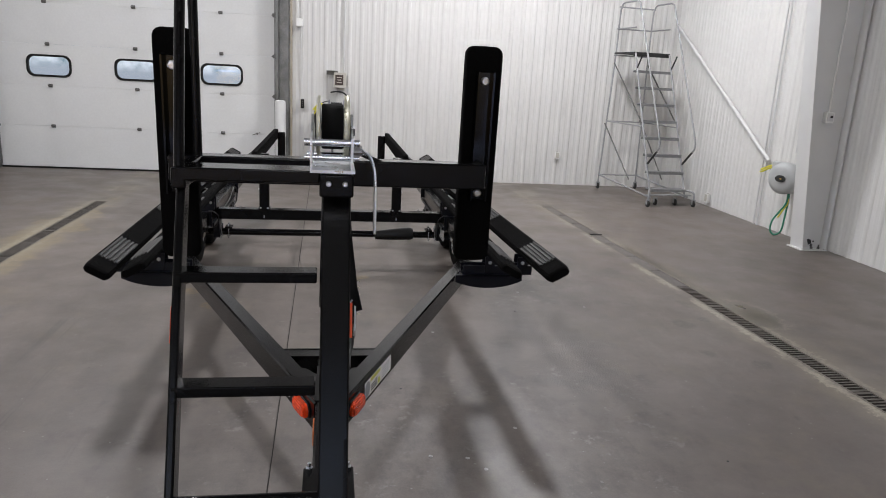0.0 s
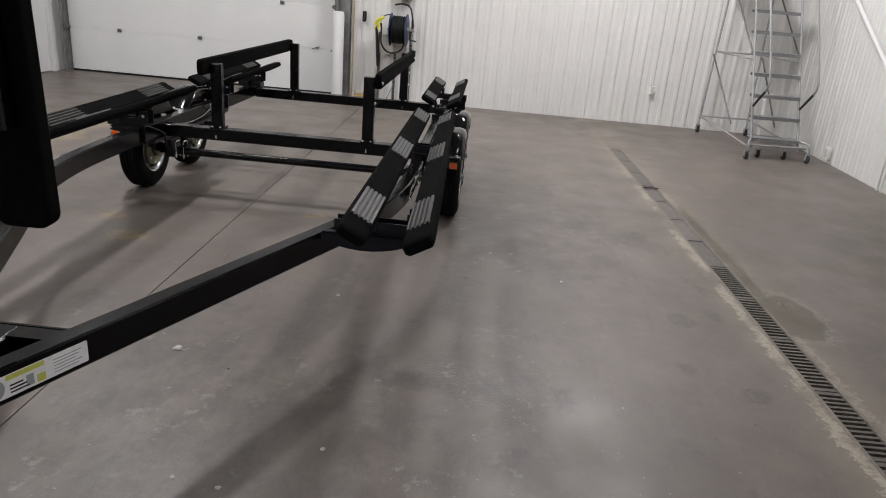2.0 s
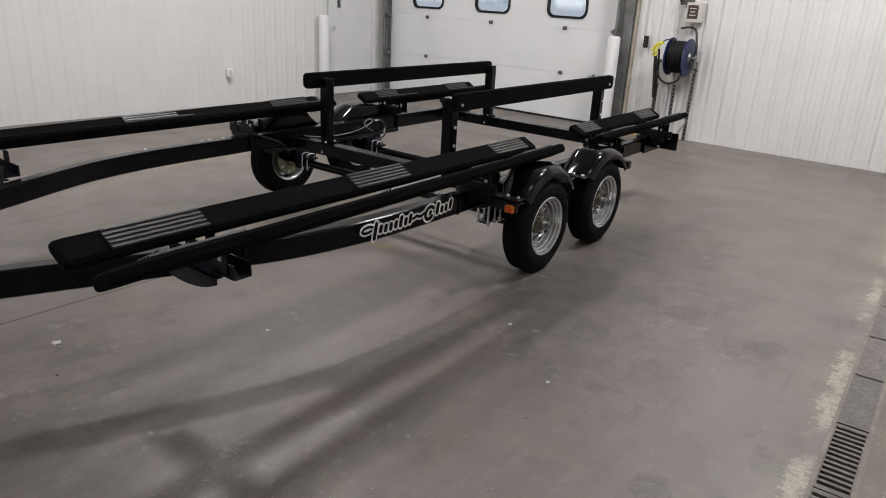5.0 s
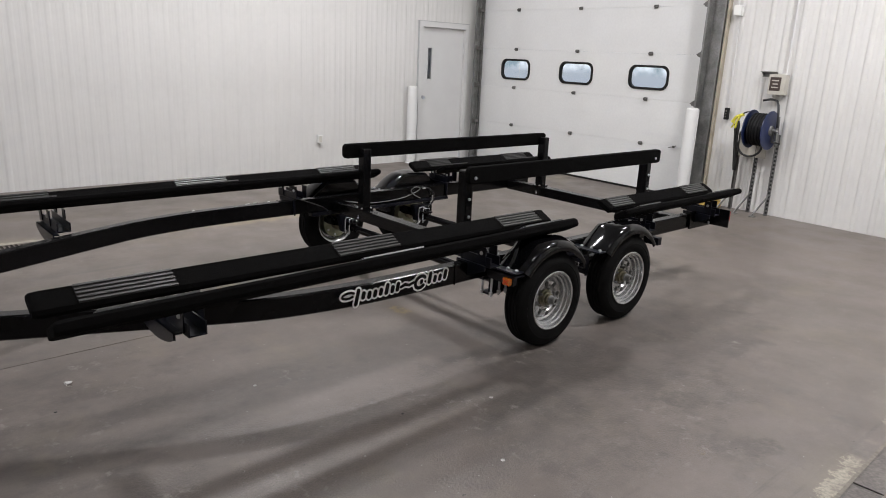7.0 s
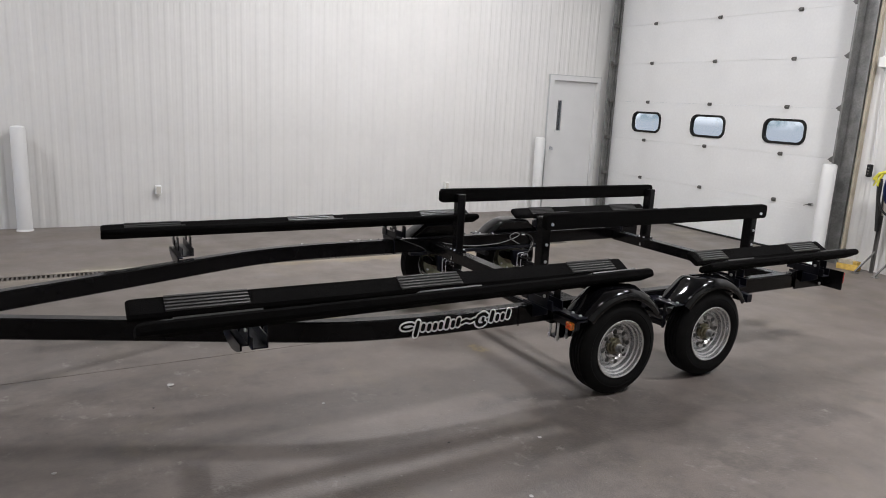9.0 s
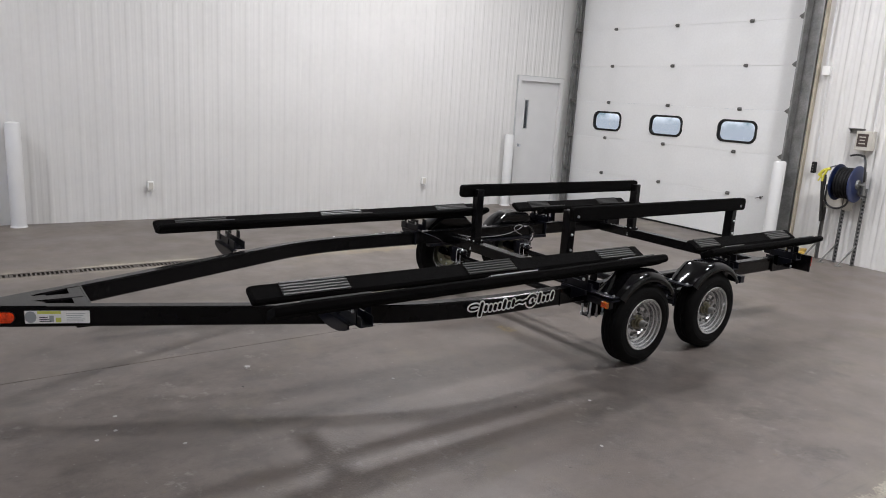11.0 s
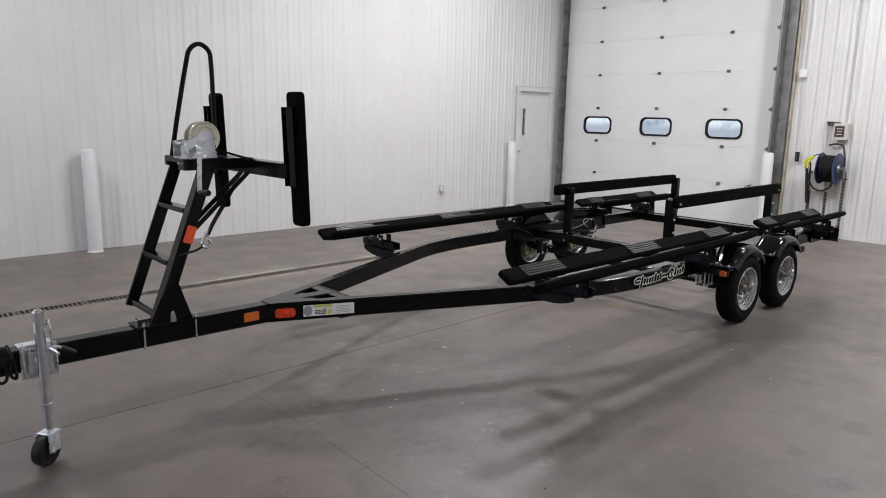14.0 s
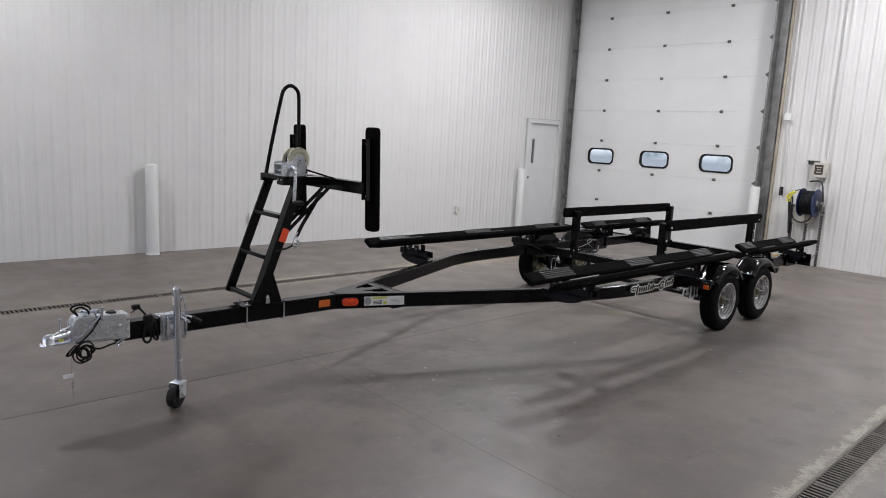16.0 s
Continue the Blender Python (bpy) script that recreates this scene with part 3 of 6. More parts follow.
w_west = structure("wall_west", joined(
    span(ROOM_L - 0.022 - WALL_T, ROOM_L - 0.022, ROOM_F - WALL_T, MAN_Y0, 0, ROOM_H),
    span(ROOM_L - 0.022 - WALL_T, ROOM_L - 0.022, MAN_Y1, ROOM_B + 0.022, 0, ROOM_H),
    span(ROOM_L - 0.022 - WALL_T, ROOM_L - 0.022, MAN_Y0, MAN_Y1, MAN_H, ROOM_H)), M_WALL, "long white ribbed metal liner wall", "wall")
w_east = structure("wall_east", span(ROOM_R + 0.022, ROOM_R + 0.022 + WALL_T, ROOM_F - WALL_T, ROOM_B + 0.022, 0, ROOM_H), M_WALL,
                   "white ribbed metal liner wall with a tapered column", "wall")

RIB_PITCH, RIB_H = 0.19, 0.012
PANEL_RIBS = 5
_panel_cache = {}


def liner_panel(ribs, height, depth):
    """A ribbed sheet in x and z: flats at depth 0, ribs standing towards -y."""
    key = (round(ribs, 3), round(height, 3), depth)
    if key in _panel_cache:
        return _panel_cache[key]
    bm = bmesh.new()
    prof = []
    full = int(ribs)
    for i in range(full):
        x = i * RIB_PITCH
        prof += [(x, 0.0), (x + 0.045, 0.0), (x + 0.056, -0.25 * depth), (x + 0.072, -0.25 * depth), (x + 0.083, 0.0), (x + 0.116, 0.0), (x + 0.136, -0.85 * depth), (x + 0.146, -depth), (x + 0.162, -depth), (x + 0.172, -0.85 * depth)]
    prof.append((full * RIB_PITCH, 0.0))
    if ribs - full > 0.02:
        prof.append((ribs * RIB_PITCH, 0.0))
    lo = [bm.verts.new((x, y, 0)) for x, y in prof]
    hi = [bm.verts.new((x, y, height)) for x, y in prof]
    for i in range(len(prof) - 1):
        bm.faces.new((lo[i], lo[i + 1], hi[i + 1], hi[i]))
    _panel_cache[key] = mesh_of("wall_panel", bm, M_WALL)
    return _panel_cache[key]


def clad(wall, x0, x1, z0, z1, place, depth=RIB_H):
    """Sheets side by side from x0 to x1 along a wall; place(x, z) gives the pose of a sheet's corner."""
    x = x0
    while x < x1 - 0.03:
        ribs = min(PANEL_RIBS, (x1 - x) / RIB_PITCH)
        part("wall_panel", liner_panel(ribs, z1 - z0, depth), M_WALL, wall, m=place(x, z0))
        x += ribs * RIB_PITCH


def north(x, z):
    return pose(x, ROOM_B + 0.02, z)


def west(y, z):
    return pose(ROOM_L - 0.02, y, z, 0, 0, 90)


def east(y, z):
    return pose(ROOM_R + 0.02, y, z, 0, 0, -90)


# ---- overhead door ----
SEC = 0.622
HINGE_X = (-4.672, -3.388, -2.090)
SEC_Z = [0.0] + [0.048 + 0.622 * k for k in range(1, 9)]      # section joints from the floor up
WIN_W, WIN_H, WIN_Z = 0.655, 0.335, 1.59
door = tagged(new("door_1"), "white sectional steel overhead door with three small windows, shut", "overhead door", kind="structure")
DY0, DY1 = ROOM_B + 0.03, ROOM_B + 0.08


def section_mesh(windows, SEC=SEC):
    """One door section, 0 to SEC high, with shallow horizontal ribs and holes for windows."""
    bm = bmesh.new()
    x0, x1, gap = DOOR_X0 - 0.05, DOOR_X1 + 0.05, 0.001
    if windows:
        zc = WIN_Z - SEC_Z[2]
        z0, z1 = zc - WIN_H / 2 + 0.03, zc + WIN_H / 2 - 0.03
        span(x0, x1, DY0, DY1, gap, z0, bm=bm)
        span(x0, x1, DY0, DY1, z1, SEC - gap, bm=bm)
        edges = [x0]
        for hx in HINGE_X:
            edges += [hx - WIN_W / 2 + 0.03, hx + WIN_W / 2 - 0.03]
        edges.append(x1)
        for a, b in zip(edges[::2], edges[1::2]):
            span(a, b, DY0, DY1, z0, z1, bm=bm)
    else:
        span(x0, x1, DY0, DY1, gap, SEC - gap, bm=bm)
    for k in range(6):
        z = 0.055 + k * 0.105
        if windows and abs(z - (WIN_Z - SEC_Z[2])) < WIN_H / 2 + 0.02:
            cuts = [x0] + [e for hx in HINGE_X for e in (hx - WIN_W / 2 - 0.02, hx + WIN_W / 2 + 0.02)] + [x1]
            runs = zip(cuts[::2], cuts[1::2])
        else:
            runs = [(x0, x1)]
        for a, b in runs:
            span(a, b, DY0 - 0.0016, DY0 + 0.001, z - 0.018, z + 0.018, bm=bm)
    return bm


_plain_section = mesh_of("door_section", section_mesh(False), M_DOORSEC)
for k in range(8):
    if k == 2:
        part("door_section", section_mesh(True), M_DOORSEC, door, m=pose(0, 0, SEC_Z[k]))
    elif k == 0:
        part("door_section", section_mesh(False, SEC_Z[1]), M_DOORSEC, door)
    else:
        part("door_section", _plain_section, M_DOORSEC, door, m=pose(0, 0, SEC_Z[k]))


def rounded_rect(w, h, r, k=6):
    out = []
    for cx, cz, a0 in ((w / 2 - r, h / 2 - r, 0), (-w / 2 + r, h / 2 - r, 90), (-w / 2 + r, -h / 2 + r, 180), (w / 2 - r, -h / 2 + r, 270)):
        for i in range(k + 1):
            a = radians(a0 + 90 * i / k)
            out.append((cx + r * math.cos(a), cz + r * math.sin(a)))
    return out


def rounded_frame(w, h, r, band, y0, y1):
    bm = bmesh.new()
    outer, inner = rounded_rect(w, h, r), rounded_rect(w - 2 * band, h - 2 * band, max(r - band * 0.6, 0.01))
    rings = []
    for ring, y in ((outer, y1), (outer, y0 + 0.006), ([((a[0] * 0.94 + b[0] * 0.06), (a[1] * 0.94 + b[1] * 0.06)) for a, b in zip(outer, inner)], y0), (inner, y0), (inner, y1)):
        rings.append([bm.verts.new((x, y, z)) for x, z in ring])
    k = len(outer)
    for p, q in zip(rings, rings[1:]):
        for i in range(k):
            bm.faces.new((p[i], p[(i + 1) % k], q[(i + 1) % k], q[i]))
    bmesh.ops.recalc_face_normals(bm, faces=bm.faces)
    return bm


_wf = mesh_of("window_frame", rounded_frame(WIN_W, WIN_H, 0.11, 0.032, DY0 - 0.014, DY0 + 0.035), M_RUBBER, True)
_pane = mesh_of("pane", prism(rounded_rect(WIN_W - 0.055, WIN_H - 0.055, 0.085), "y", DY0 + 0.012, DY0 + 0.018), M_GLASS)
for hx in HINGE_X:
    wf = part("window", _wf, M_RUBBER, door, "small rounded window in a black rubber frame", m=pose(hx, 0, WIN_Z))
    pane = part("pane", _pane, M_GLASS, wf)
    pane.visible_shadow = False

_hinge = mesh_of("hinge", joined(box(0, -0.006, 0.0, 0.062, 0.008, 0.05, bevel=0.002), rod((-0.032, -0.014, 0), (0.032, -0.014, 0), 0.011, 10),
                                 box(-0.018, -0.018, 0, 0.012, 0.018, 0.034), box(0.018, -0.018, 0, 0.012, 0.018, 0.034)), M_DARKMETAL)
for k in range(1, 8):
    for hx in HINGE_X:
        part("hinge", _hinge, M_DARKMETAL, door, m=pose(hx, DY0 - 0.002, SEC_Z[k]))
part("bottom_seal", span(DOOR_X0 - 0.05, DOOR_X1 + 0.05, DY0 - 0.012, DY1 - 0.005, 0.0, 0.028), M_RUBBER, door, "black rubber bottom seal")
part("lift_handle", joined(rod((-1.62, DY0 - 0.03, 0.66), (-1.50, DY0 - 0.03, 0.70), 0.006, 8), box(-1.55, DY0 - 0.012, 0.68, 0.02, 0.03, 0.03)), M_DARKMETAL, door)

# vertical tracks with their brackets, and bare timber at the jamb
for side, xt in ((-1, DOOR_X0 + 0.01), (1, DOOR_X1 - 0.01)):
    track = structure("door_track", joined(
        span(xt - 0.012, xt + 0.012, ROOM_B - 0.17, ROOM_B + 0.02, 0.0, DOOR_H + 0.1),
        span(min(xt, xt - side * 0.05), max(xt, xt - side * 0.05), ROOM_B - 0.10, ROOM_B - 0.094, 0.06, DOOR_H + 0.1),
        span(min(xt, xt - side * 0.05), max(xt, xt - side * 0.05), ROOM_B - 0.045, ROOM_B - 0.039, 0.06, DOOR_H + 0.1),
        span(min(xt, xt + side * (0.17 if side > 0 else 0.085)), max(xt, xt + side * (0.17 if side > 0 else 0.085)), ROOM_B - 0.028, ROOM_B - 0.022, 0.0, DOOR_H + 0.1)), M_GALV, "dull galvanised steel door track with roller brackets", "door track")
    for k in range(1, 8):
        z = SEC_Z[k]
        part("roller_bracket", joined(box(xt - side * 0.045, ROOM_B - 0.10, z, 0.05, 0.075, 0.055, bevel=0.004),
                                      rod((xt - side * 0.075, ROOM_B - 0.07, z), (xt + side * 0.01, ROOM_B - 0.07, z), 0.022, 12),
                                      prism([(xt - side * 0.02, z - 0.04), (xt - side * 0.09, z), (xt - side * 0.02, z + 0.05)], "y", ROOM_B - 0.15, ROOM_B - 0.14)), M_DARKMETAL, track)
structure("jamb_timber", span(DOOR_X1 + 0.185, DOOR_X1 + 0.215, ROOM_B - 0.035, ROOM_B + 0.02, 0, DOOR_H), M_JAMB, "bare timber jamb beside the door track", "door jamb")
structure("backdrop", span(-32, 20, ROOM_B + 9, ROOM_B + 9.05, -1, 9), M_OUT, "bright blurred trees and sky outdoors", "backdrop")

# ---- man door in the left wall ----
mdoor = tagged(new("door_2"), "white flush steel door with a narrow window, shut", "door", kind="structure")
XL = ROOM_L
part("door_leaf", joined(span(XL - 0.075, XL - 0.030, MAN_Y0 + 0.055, MAN_Y0 + 0.185, 0.012, MAN_H - 0.055),
                         span(XL - 0.075, XL - 0.030, MAN_Y0 + 0.29, MAN_Y1 - 0.055, 0.012, MAN_H - 0.055),
                         span(XL - 0.075, XL - 0.030, MAN_Y0 + 0.185, MAN_Y0 + 0.29, 0.012, 1.37),
                         span(XL - 0.075, XL - 0.030, MAN_Y0 + 0.185, MAN_Y0 + 0.29, 1.88, MAN_H - 0.055)), M_WHITE, mdoor)
part("frame", joined(span(XL - 0.16, XL + 0.022, MAN_Y0 - 0.02, MAN_Y0 + 0.05, 0, MAN_H - 0.05), span(XL - 0.16, XL + 0.022, MAN_Y1 - 0.05, MAN_Y1 + 0.02, 0, MAN_H - 0.05),
                     span(XL - 0.16, XL + 0.022, MAN_Y0 - 0.02, MAN_Y1 + 0.02, MAN_H - 0.05, MAN_H + 0.03)), M_WHITE, mdoor)
part("trim", joined(span(XL - 0.02, XL + 0.012, MAN_Y0 - 0.034, MAN_Y0 - 0.022, 0, MAN_H + 0.045), span(XL - 0.02, XL + 0.012, MAN_Y1 + 0.022, MAN_Y1 + 0.034, 0, MAN_H + 0.045),
                    span(XL - 0.02, XL + 0.012, MAN_Y0 - 0.022, MAN_Y1 + 0.022, MAN_H + 0.033, MAN_H + 0.045)), M_REELGREY, mdoor)
lite = part("window", joined(span(XL - 0.034, XL - 0.022, MAN_Y0 + 0.175, MAN_Y0 + 0.195, 1.34, 1.90), span(XL - 0.034, XL - 0.022, MAN_Y0 + 0.28, MAN_Y0 + 0.30, 1.34, 1.90),
                             span(XL - 0.034, XL - 0.022, MAN_Y0 + 0.195, MAN_Y0 + 0.28, 1.34, 1.365), span(XL - 0.034, XL - 0.022, MAN_Y0 + 0.195, MAN_Y0 + 0.28, 1.875, 1.90)), M_WHITE, mdoor)
part("pane", span(XL - 0.055, XL - 0.05, MAN_Y0 + 0.185, MAN_Y0 + 0.29, 1.36, 1.88), M_GLASS, lite)
part("door_knob", joined(rod((XL - 0.032, MAN_Y0 + 0.10, 1.065), (XL + 0.03, MAN_Y0 + 0.10, 1.065), 0.012, 12),
                         lathe([(0, 0.07), (0.02, 0.066), (0.028, 0.05), (0.022, 0.034), (0.012, 0.03)], 16, pose(XL - 0.032, MAN_Y0 + 0.10, 1.065, 0, 90, 0)),
                         rod((XL - 0.031, MAN_Y0 + 0.10, 1.065), (XL - 0.022, MAN_Y0 + 0.10, 1.065), 0.034, 20)), M_ZINC, mdoor, "satin metal knob", smooth=True)
for z in (0.3, 1.05, 1.85):
    part("door_hinge", rod((XL - 0.02, MAN_Y1 - 0.052, z - 0.05), (XL - 0.02, MAN_Y1 - 0.052, z + 0.05), 0.008, 8), M_WHITE, mdoor)
# added dark sheet, so that the narrow pane looks dim
structure("pane_backing", span(XL - 0.9, XL - 0.86, MAN_Y0 - 0.5, MAN_Y1 + 0.5, 0, 2.6), M_DARKMETAL, "dark backing sheet added beyond the door window", "wall")

# ---- bollards ----


def bollard(x, y, h, label):
    b = thing("bollard", label, "bollard", pose(x, y, 0), "white bollards")
    part("post", lathe([(0.0, h), (0.05, h), (0.072, h - 0.008), (0.082, h - 0.03), (0.082, 0.0), (0, 0)], 28), M_WHITE, b, smooth=True)
    part("base_collar", lathe([(0.082, 0.018), (0.092, 0.012), (0.096, 0.0), (0.082, 0)], 28), M_WHITE, b)
    return b


bollard(ROOM_L + 0.115, 2.765, 1.25, "white painted round steel bollard against the ribbed wall")
bollard(ROOM_L + 0.115, 10.26, 1.26, "white painted round steel bollard beside the man door")
bollard(-1.15, ROOM_B - 0.30, 1.25, "white painted round steel bollard beside the overhead door track")

# ---- outlets ----


def outlet(name, m, label, w=0.075, h=0.12):
    o = thing(name, label, "outlet", m, "wall outlets")
    part("box", box(0, -0.022, 0, w, 0.045, h, bevel=0.005), M_OUTLET, o)
    part("face", box(0, -0.047, 0, w * 0.72, 0.006, h * 0.75, bevel=0.002), M_BOXGREY, o)
    part("conduit", rod((0, -0.02, -h / 2), (0, -0.02, -h / 2 - 0.02), 0.012, 8), M_OUTLET, o)
    return o


outlet("wall_outlet", pose(ROOM_L, 4.29, 0.455, 0, 0, 90), "white outlet box low on the ribbed wall")
outlet("wall_outlet", pose(ROOM_L, 8.57, 0.455, 0, 0, 90), "white outlet box low on the ribbed wall")
outlet("wall_outlet", pose(3.55, ROOM_B, 0.52), "white outlet box low on the ribbed end wall")
outlet("wall_outlet", pose(ROOM_R, 10.0, 0.13, 0, 0, -90), "white outlet box near the floor beside the rolling ladder", 0.09, 0.14)

# ---- ceiling lights ----
bay = thing("ceiling_light", "white high-bay light out of view under the ceiling", "light", pose(*LAMP_ROWS[0][:2], ROOM_H), "ceiling lights")
part("housing", box(0, 0, -0.10, 0.46, 0.80, 0.12, bevel=0.01), M_LIGHTBODY, bay)
for yy in (-0.3, 0.3):
    part("hanger", rod((0, yy, -0.05), (0, yy, 0), 0.008, 8), M_GALV, bay)
# every lamp gets this housing, the added fill lamps too
for lx, ly, watts in LAMP_ROWS[1:]:
    copy_thing(bay, pose(lx, ly, ROOM_H))

# ---- boat trailer: x across, y from the coupler to the tail, z up ----
TR = pose(-0.153, 0, 0, 0, 0, 0.9)
trailer = thing("boat_trailer", "black tandem-axle boat trailer with carpeted bunks, standing on its jack", "trailer", TR)
RZ0, RZ1 = 0.462, 0.578
RZ, RH = (RZ0 + RZ1) / 2, RZ1 - RZ0

part("tongue", joined(sweep([(0, 0.70, RZ), (0, 1.5, RZ), (0, 2.82, RZ)], rect_section(0.10, RH, 0.008))), M_STEEL, trailer)


def rail_path(s):
    line = [(0.02, 2.335), (0.225, 2.82), (0.585, 3.67), (0.84, 4.27), (0.93, 4.52), (0.985, 4.80), (1.012, 5.1), (1.02, 5.6), (1.02, 6.5), (1.02, 7.6), (1.02, 8.52)]
    return smooth_path([(s * x, y, RZ) for x, y in line], 5)


for s in (-1, 1):
    part("rail", sweep(rail_path(s), rect_section(0.075, RH, 0.007)), M_STEEL, trailer)
    part("rail_seam", sweep([(s * (1.02 + 0.0385), 5.63, RZ0 - 0.004), (s * (1.02 + 0.0385), 5.63, RZ1 + 0.004)], rect_section(0.012, 0.006, 0.002), up=(0, 1, 0)), M_STEEL, trailer)
# gusset plate over the fork, and the cross channel behind it
part("gusset_plate", prism([(-0.051, 2.33), (0.051, 2.33), (0.175, 2.62), (0.095, 2.62), (0.05, 2.56), (0.05, 2.64), (-0.05, 2.64), (-0.05, 2.56), (-0.095, 2.62), (-0.175, 2.62)], "z", RZ1 - 0.004, RZ1 + 0.004), M_STEEL, trailer)
part("cross_channel", joined(span(-0.20, 0.20, 2.83, 2.84, RZ0 - 0.02, RZ1), span(-0.20, 0.20, 2.76, 2.84, RZ1 - 0.008, RZ1 - 0.002), span(-0.20, 0.20, 2.76, 2.84, RZ0 - 0.02, RZ0 - 0.012)), M_STEEL, trailer)
part("cross_member", span(-0.98, 0.98, 6.09, 6.19, 0.455, 0.545, 0.006), M_STEEL, trailer)
part("cross_member", span(-0.98, 0.98, 8.23, 8.33, 0.455, 0.545, 0.006), M_STEEL, trailer)


def u_bolt(m, w, h, r=0.006):
    bm = sweep(smooth_path([(-w / 2, 0, -h), (-w / 2, 0, -h * 0.3), (-w / 2, 0, -0.012), (-w / 2 + 0.012, 0, 0), (w / 2 - 0.012, 0, 0), (w / 2, 0, -0.012), (w / 2, 0, -h * 0.3), (w / 2, 0, -h)], 3), circle_section(r, 8))
    for sx in (-1, 1):
        bmesh.ops.create_cone(bm, cap_ends=True, segments=6, radius1=r * 1.9, radius2=r * 1.9, depth=r * 2, matrix=pose(sx * w / 2, 0, -h + 0.02))
    bm.transform(m)
    return bm


# ---- axles, springs and wheels ----
HUB_Z, TYRE_R = 0.306, 0.306
AXLES = (6.256, 7.072)
for y in AXLES:
    part("axle", joined(rod((-1.10, y, HUB_Z), (1.10, y, HUB_Z), 0.03, 16), *[box(s * 0.90, y, HUB_Z + 0.045, 0.06, 0.10, 0.014) for s in (-1, 1)]), M_STEEL, trailer, smooth=True)
for s in (-1, 1):
    sub = part("axle_rail", joined(span(s * 1.0 - 0.03, s * 1.0 + 0.03, 5.90, 7.40, 0.430, 0.458, 0.004),
                                   *[prism([(ya - 0.09, 0.41), (ya + 0.09, 0.41), (ya + 0.05, HUB_Z - 0.045), (ya - 0.05, HUB_Z - 0.045)], "x", s * 1.0 - 0.028, s * 1.0 + 0.028) for ya in AXLES]), M_NAVY, trailer)
    for ya in AXLES:
        part("torsion_arm", prism([(ya - 0.17, 0.385), (ya - 0.12, 0.395), (ya + 0.035, HUB_Z + 0.03), (ya + 0.035, HUB_Z - 0.03), (ya - 0.14, 0.325), (ya - 0.17, 0.345)], "x", min(s * 1.055, s * 1.085), max(s * 1.055, s * 1.085)), M_STEEL, sub)
        for dy in (-0.06, 0.06):
            part("u_bolt", u_bolt(pose(s * 0.93 + dy * 0.5, ya, 0.385, 0, 0, 90), 0.075, 0.13, 0.0055), M_ZINC, sub)
    if s > 0:
        clamp = part("clamp_plate", joined(span(min(s * 1.05, s * 1.058), max(s * 1.05, s * 1.058), 5.93, 6.07, 0.345, 0.455), span(min(s * 0.98, s * 1.058), max(s * 0.98, s * 1.058), 5.93, 6.07, 0.335, 0.345)), M_NAVY, sub)
        for yb in (5.935, 6.005, 6.065):
            part("u_bolt", u_bolt(pose(s * 1.030, yb, 0.462), 0.078, 0.135, 0.0075), M_CHROME_BOLT, clamp)


def tyre_mesh():
    prof = [(0.178, -0.068), (0.192, -0.076), (0.232, -0.083), (0.267, -0.079), (0.290, -0.066), (0.300, -0.054)]
    for x in (-0.050, -0.024, 0.002, 0.028):
        prof += [(0.306, x), (0.306, x + 0.016), (0.299, x + 0.018), (0.299, x + 0.024)]
    prof += [(0.305, 0.050), (0.300, 0.056), (0.290, 0.066), (0.267, 0.079), (0.246, 0.0835), (0.243, 0.0815), (0.232, 0.083), (0.196, 0.077), (0.190, 0.072), (0.178, 0.068), (0.172, 0.0)]
    return lathe(prof, 64, closed=True)


def rim_mesh():
    prof = [(0.172, -0.072), (0.183, -0.076), (0.187, -0.068), (0.172, -0.060), (0.160, -0.045), (0.160, 0.030), (0.174, 0.052), (0.174, 0.066), (0.188, 0.073), (0.191, 0.080), (0.187, 0.083),
            (0.176, 0.079), (0.172, 0.060), (0.163, 0.056), (0.160, 0.040), (0.150, 0.036), (0.146, 0.010), (0.134, 0.002), (0.126, 0.012), (0.112, 0.026), (0.090, 0.026), (0.078, 0.010), (0.048, 0.008), (0.044, -0.012), (0.09, -0.014), (0.152, -0.012), (0.153, -0.05), (0.165, -0.066)]
    return lathe(prof, 56, closed=True)


WHEEL_X = 1.226
TYRE, RIM = mesh_of("tyre", tyre_mesh(), M_TYRE, True), mesh_of("rim", rim_mesh(), M_RIM, True)
HUB = mesh_of("hub", lathe([(0, 0.056), (0.030, 0.056), (0.036, 0.052), (0.037, 0.036), (0.044, 0.033), (0.045, 0.018), (0.056, 0.014), (0.056, 0.0), (0, 0)], 24), M_GOLD, True)
CAP = mesh_of("grease_cap", lathe([(0.012, 0.098), (0.020, 0.100), (0.0245, 0.097), (0.0255, 0.088), (0.0245, 0.086), (0.0245, 0.066), (0.029, 0.062), (0.029, 0.05), (0.012, 0.05)], 24, closed=True), M_GALV, True)
PLUG = mesh_of("rubber_plug", lathe([(0, 0.096), (0.009, 0.096), (0.013, 0.094), (0.013, 0.06), (0, 0.06)], 16), M_RUBBER, True)
NUT = mesh_of("lug_nut", joined(lathe([(0, 0.02), (0.006, 0.02), (0.010, 0.012), (0.010, 0), (0, 0)], 6), rod((0, 0, 0), (0, 0, 0.024), 0.0045, 8)), M_DARKMETAL)
HOLE = mesh_of("vent_hole", lathe([(0, 0.002), (0.014, 0.002), (0.016, 0.0), (0, 0.0)], 14), M_DARK)
DRUMB = mesh_of("brake_drum", lathe([(0, -0.082), (0.10, -0.082), (0.130, -0.075), (0.135, -0.03), (0.135, -0.018), (0, -0.018)], 32), M_BRAKE, True)
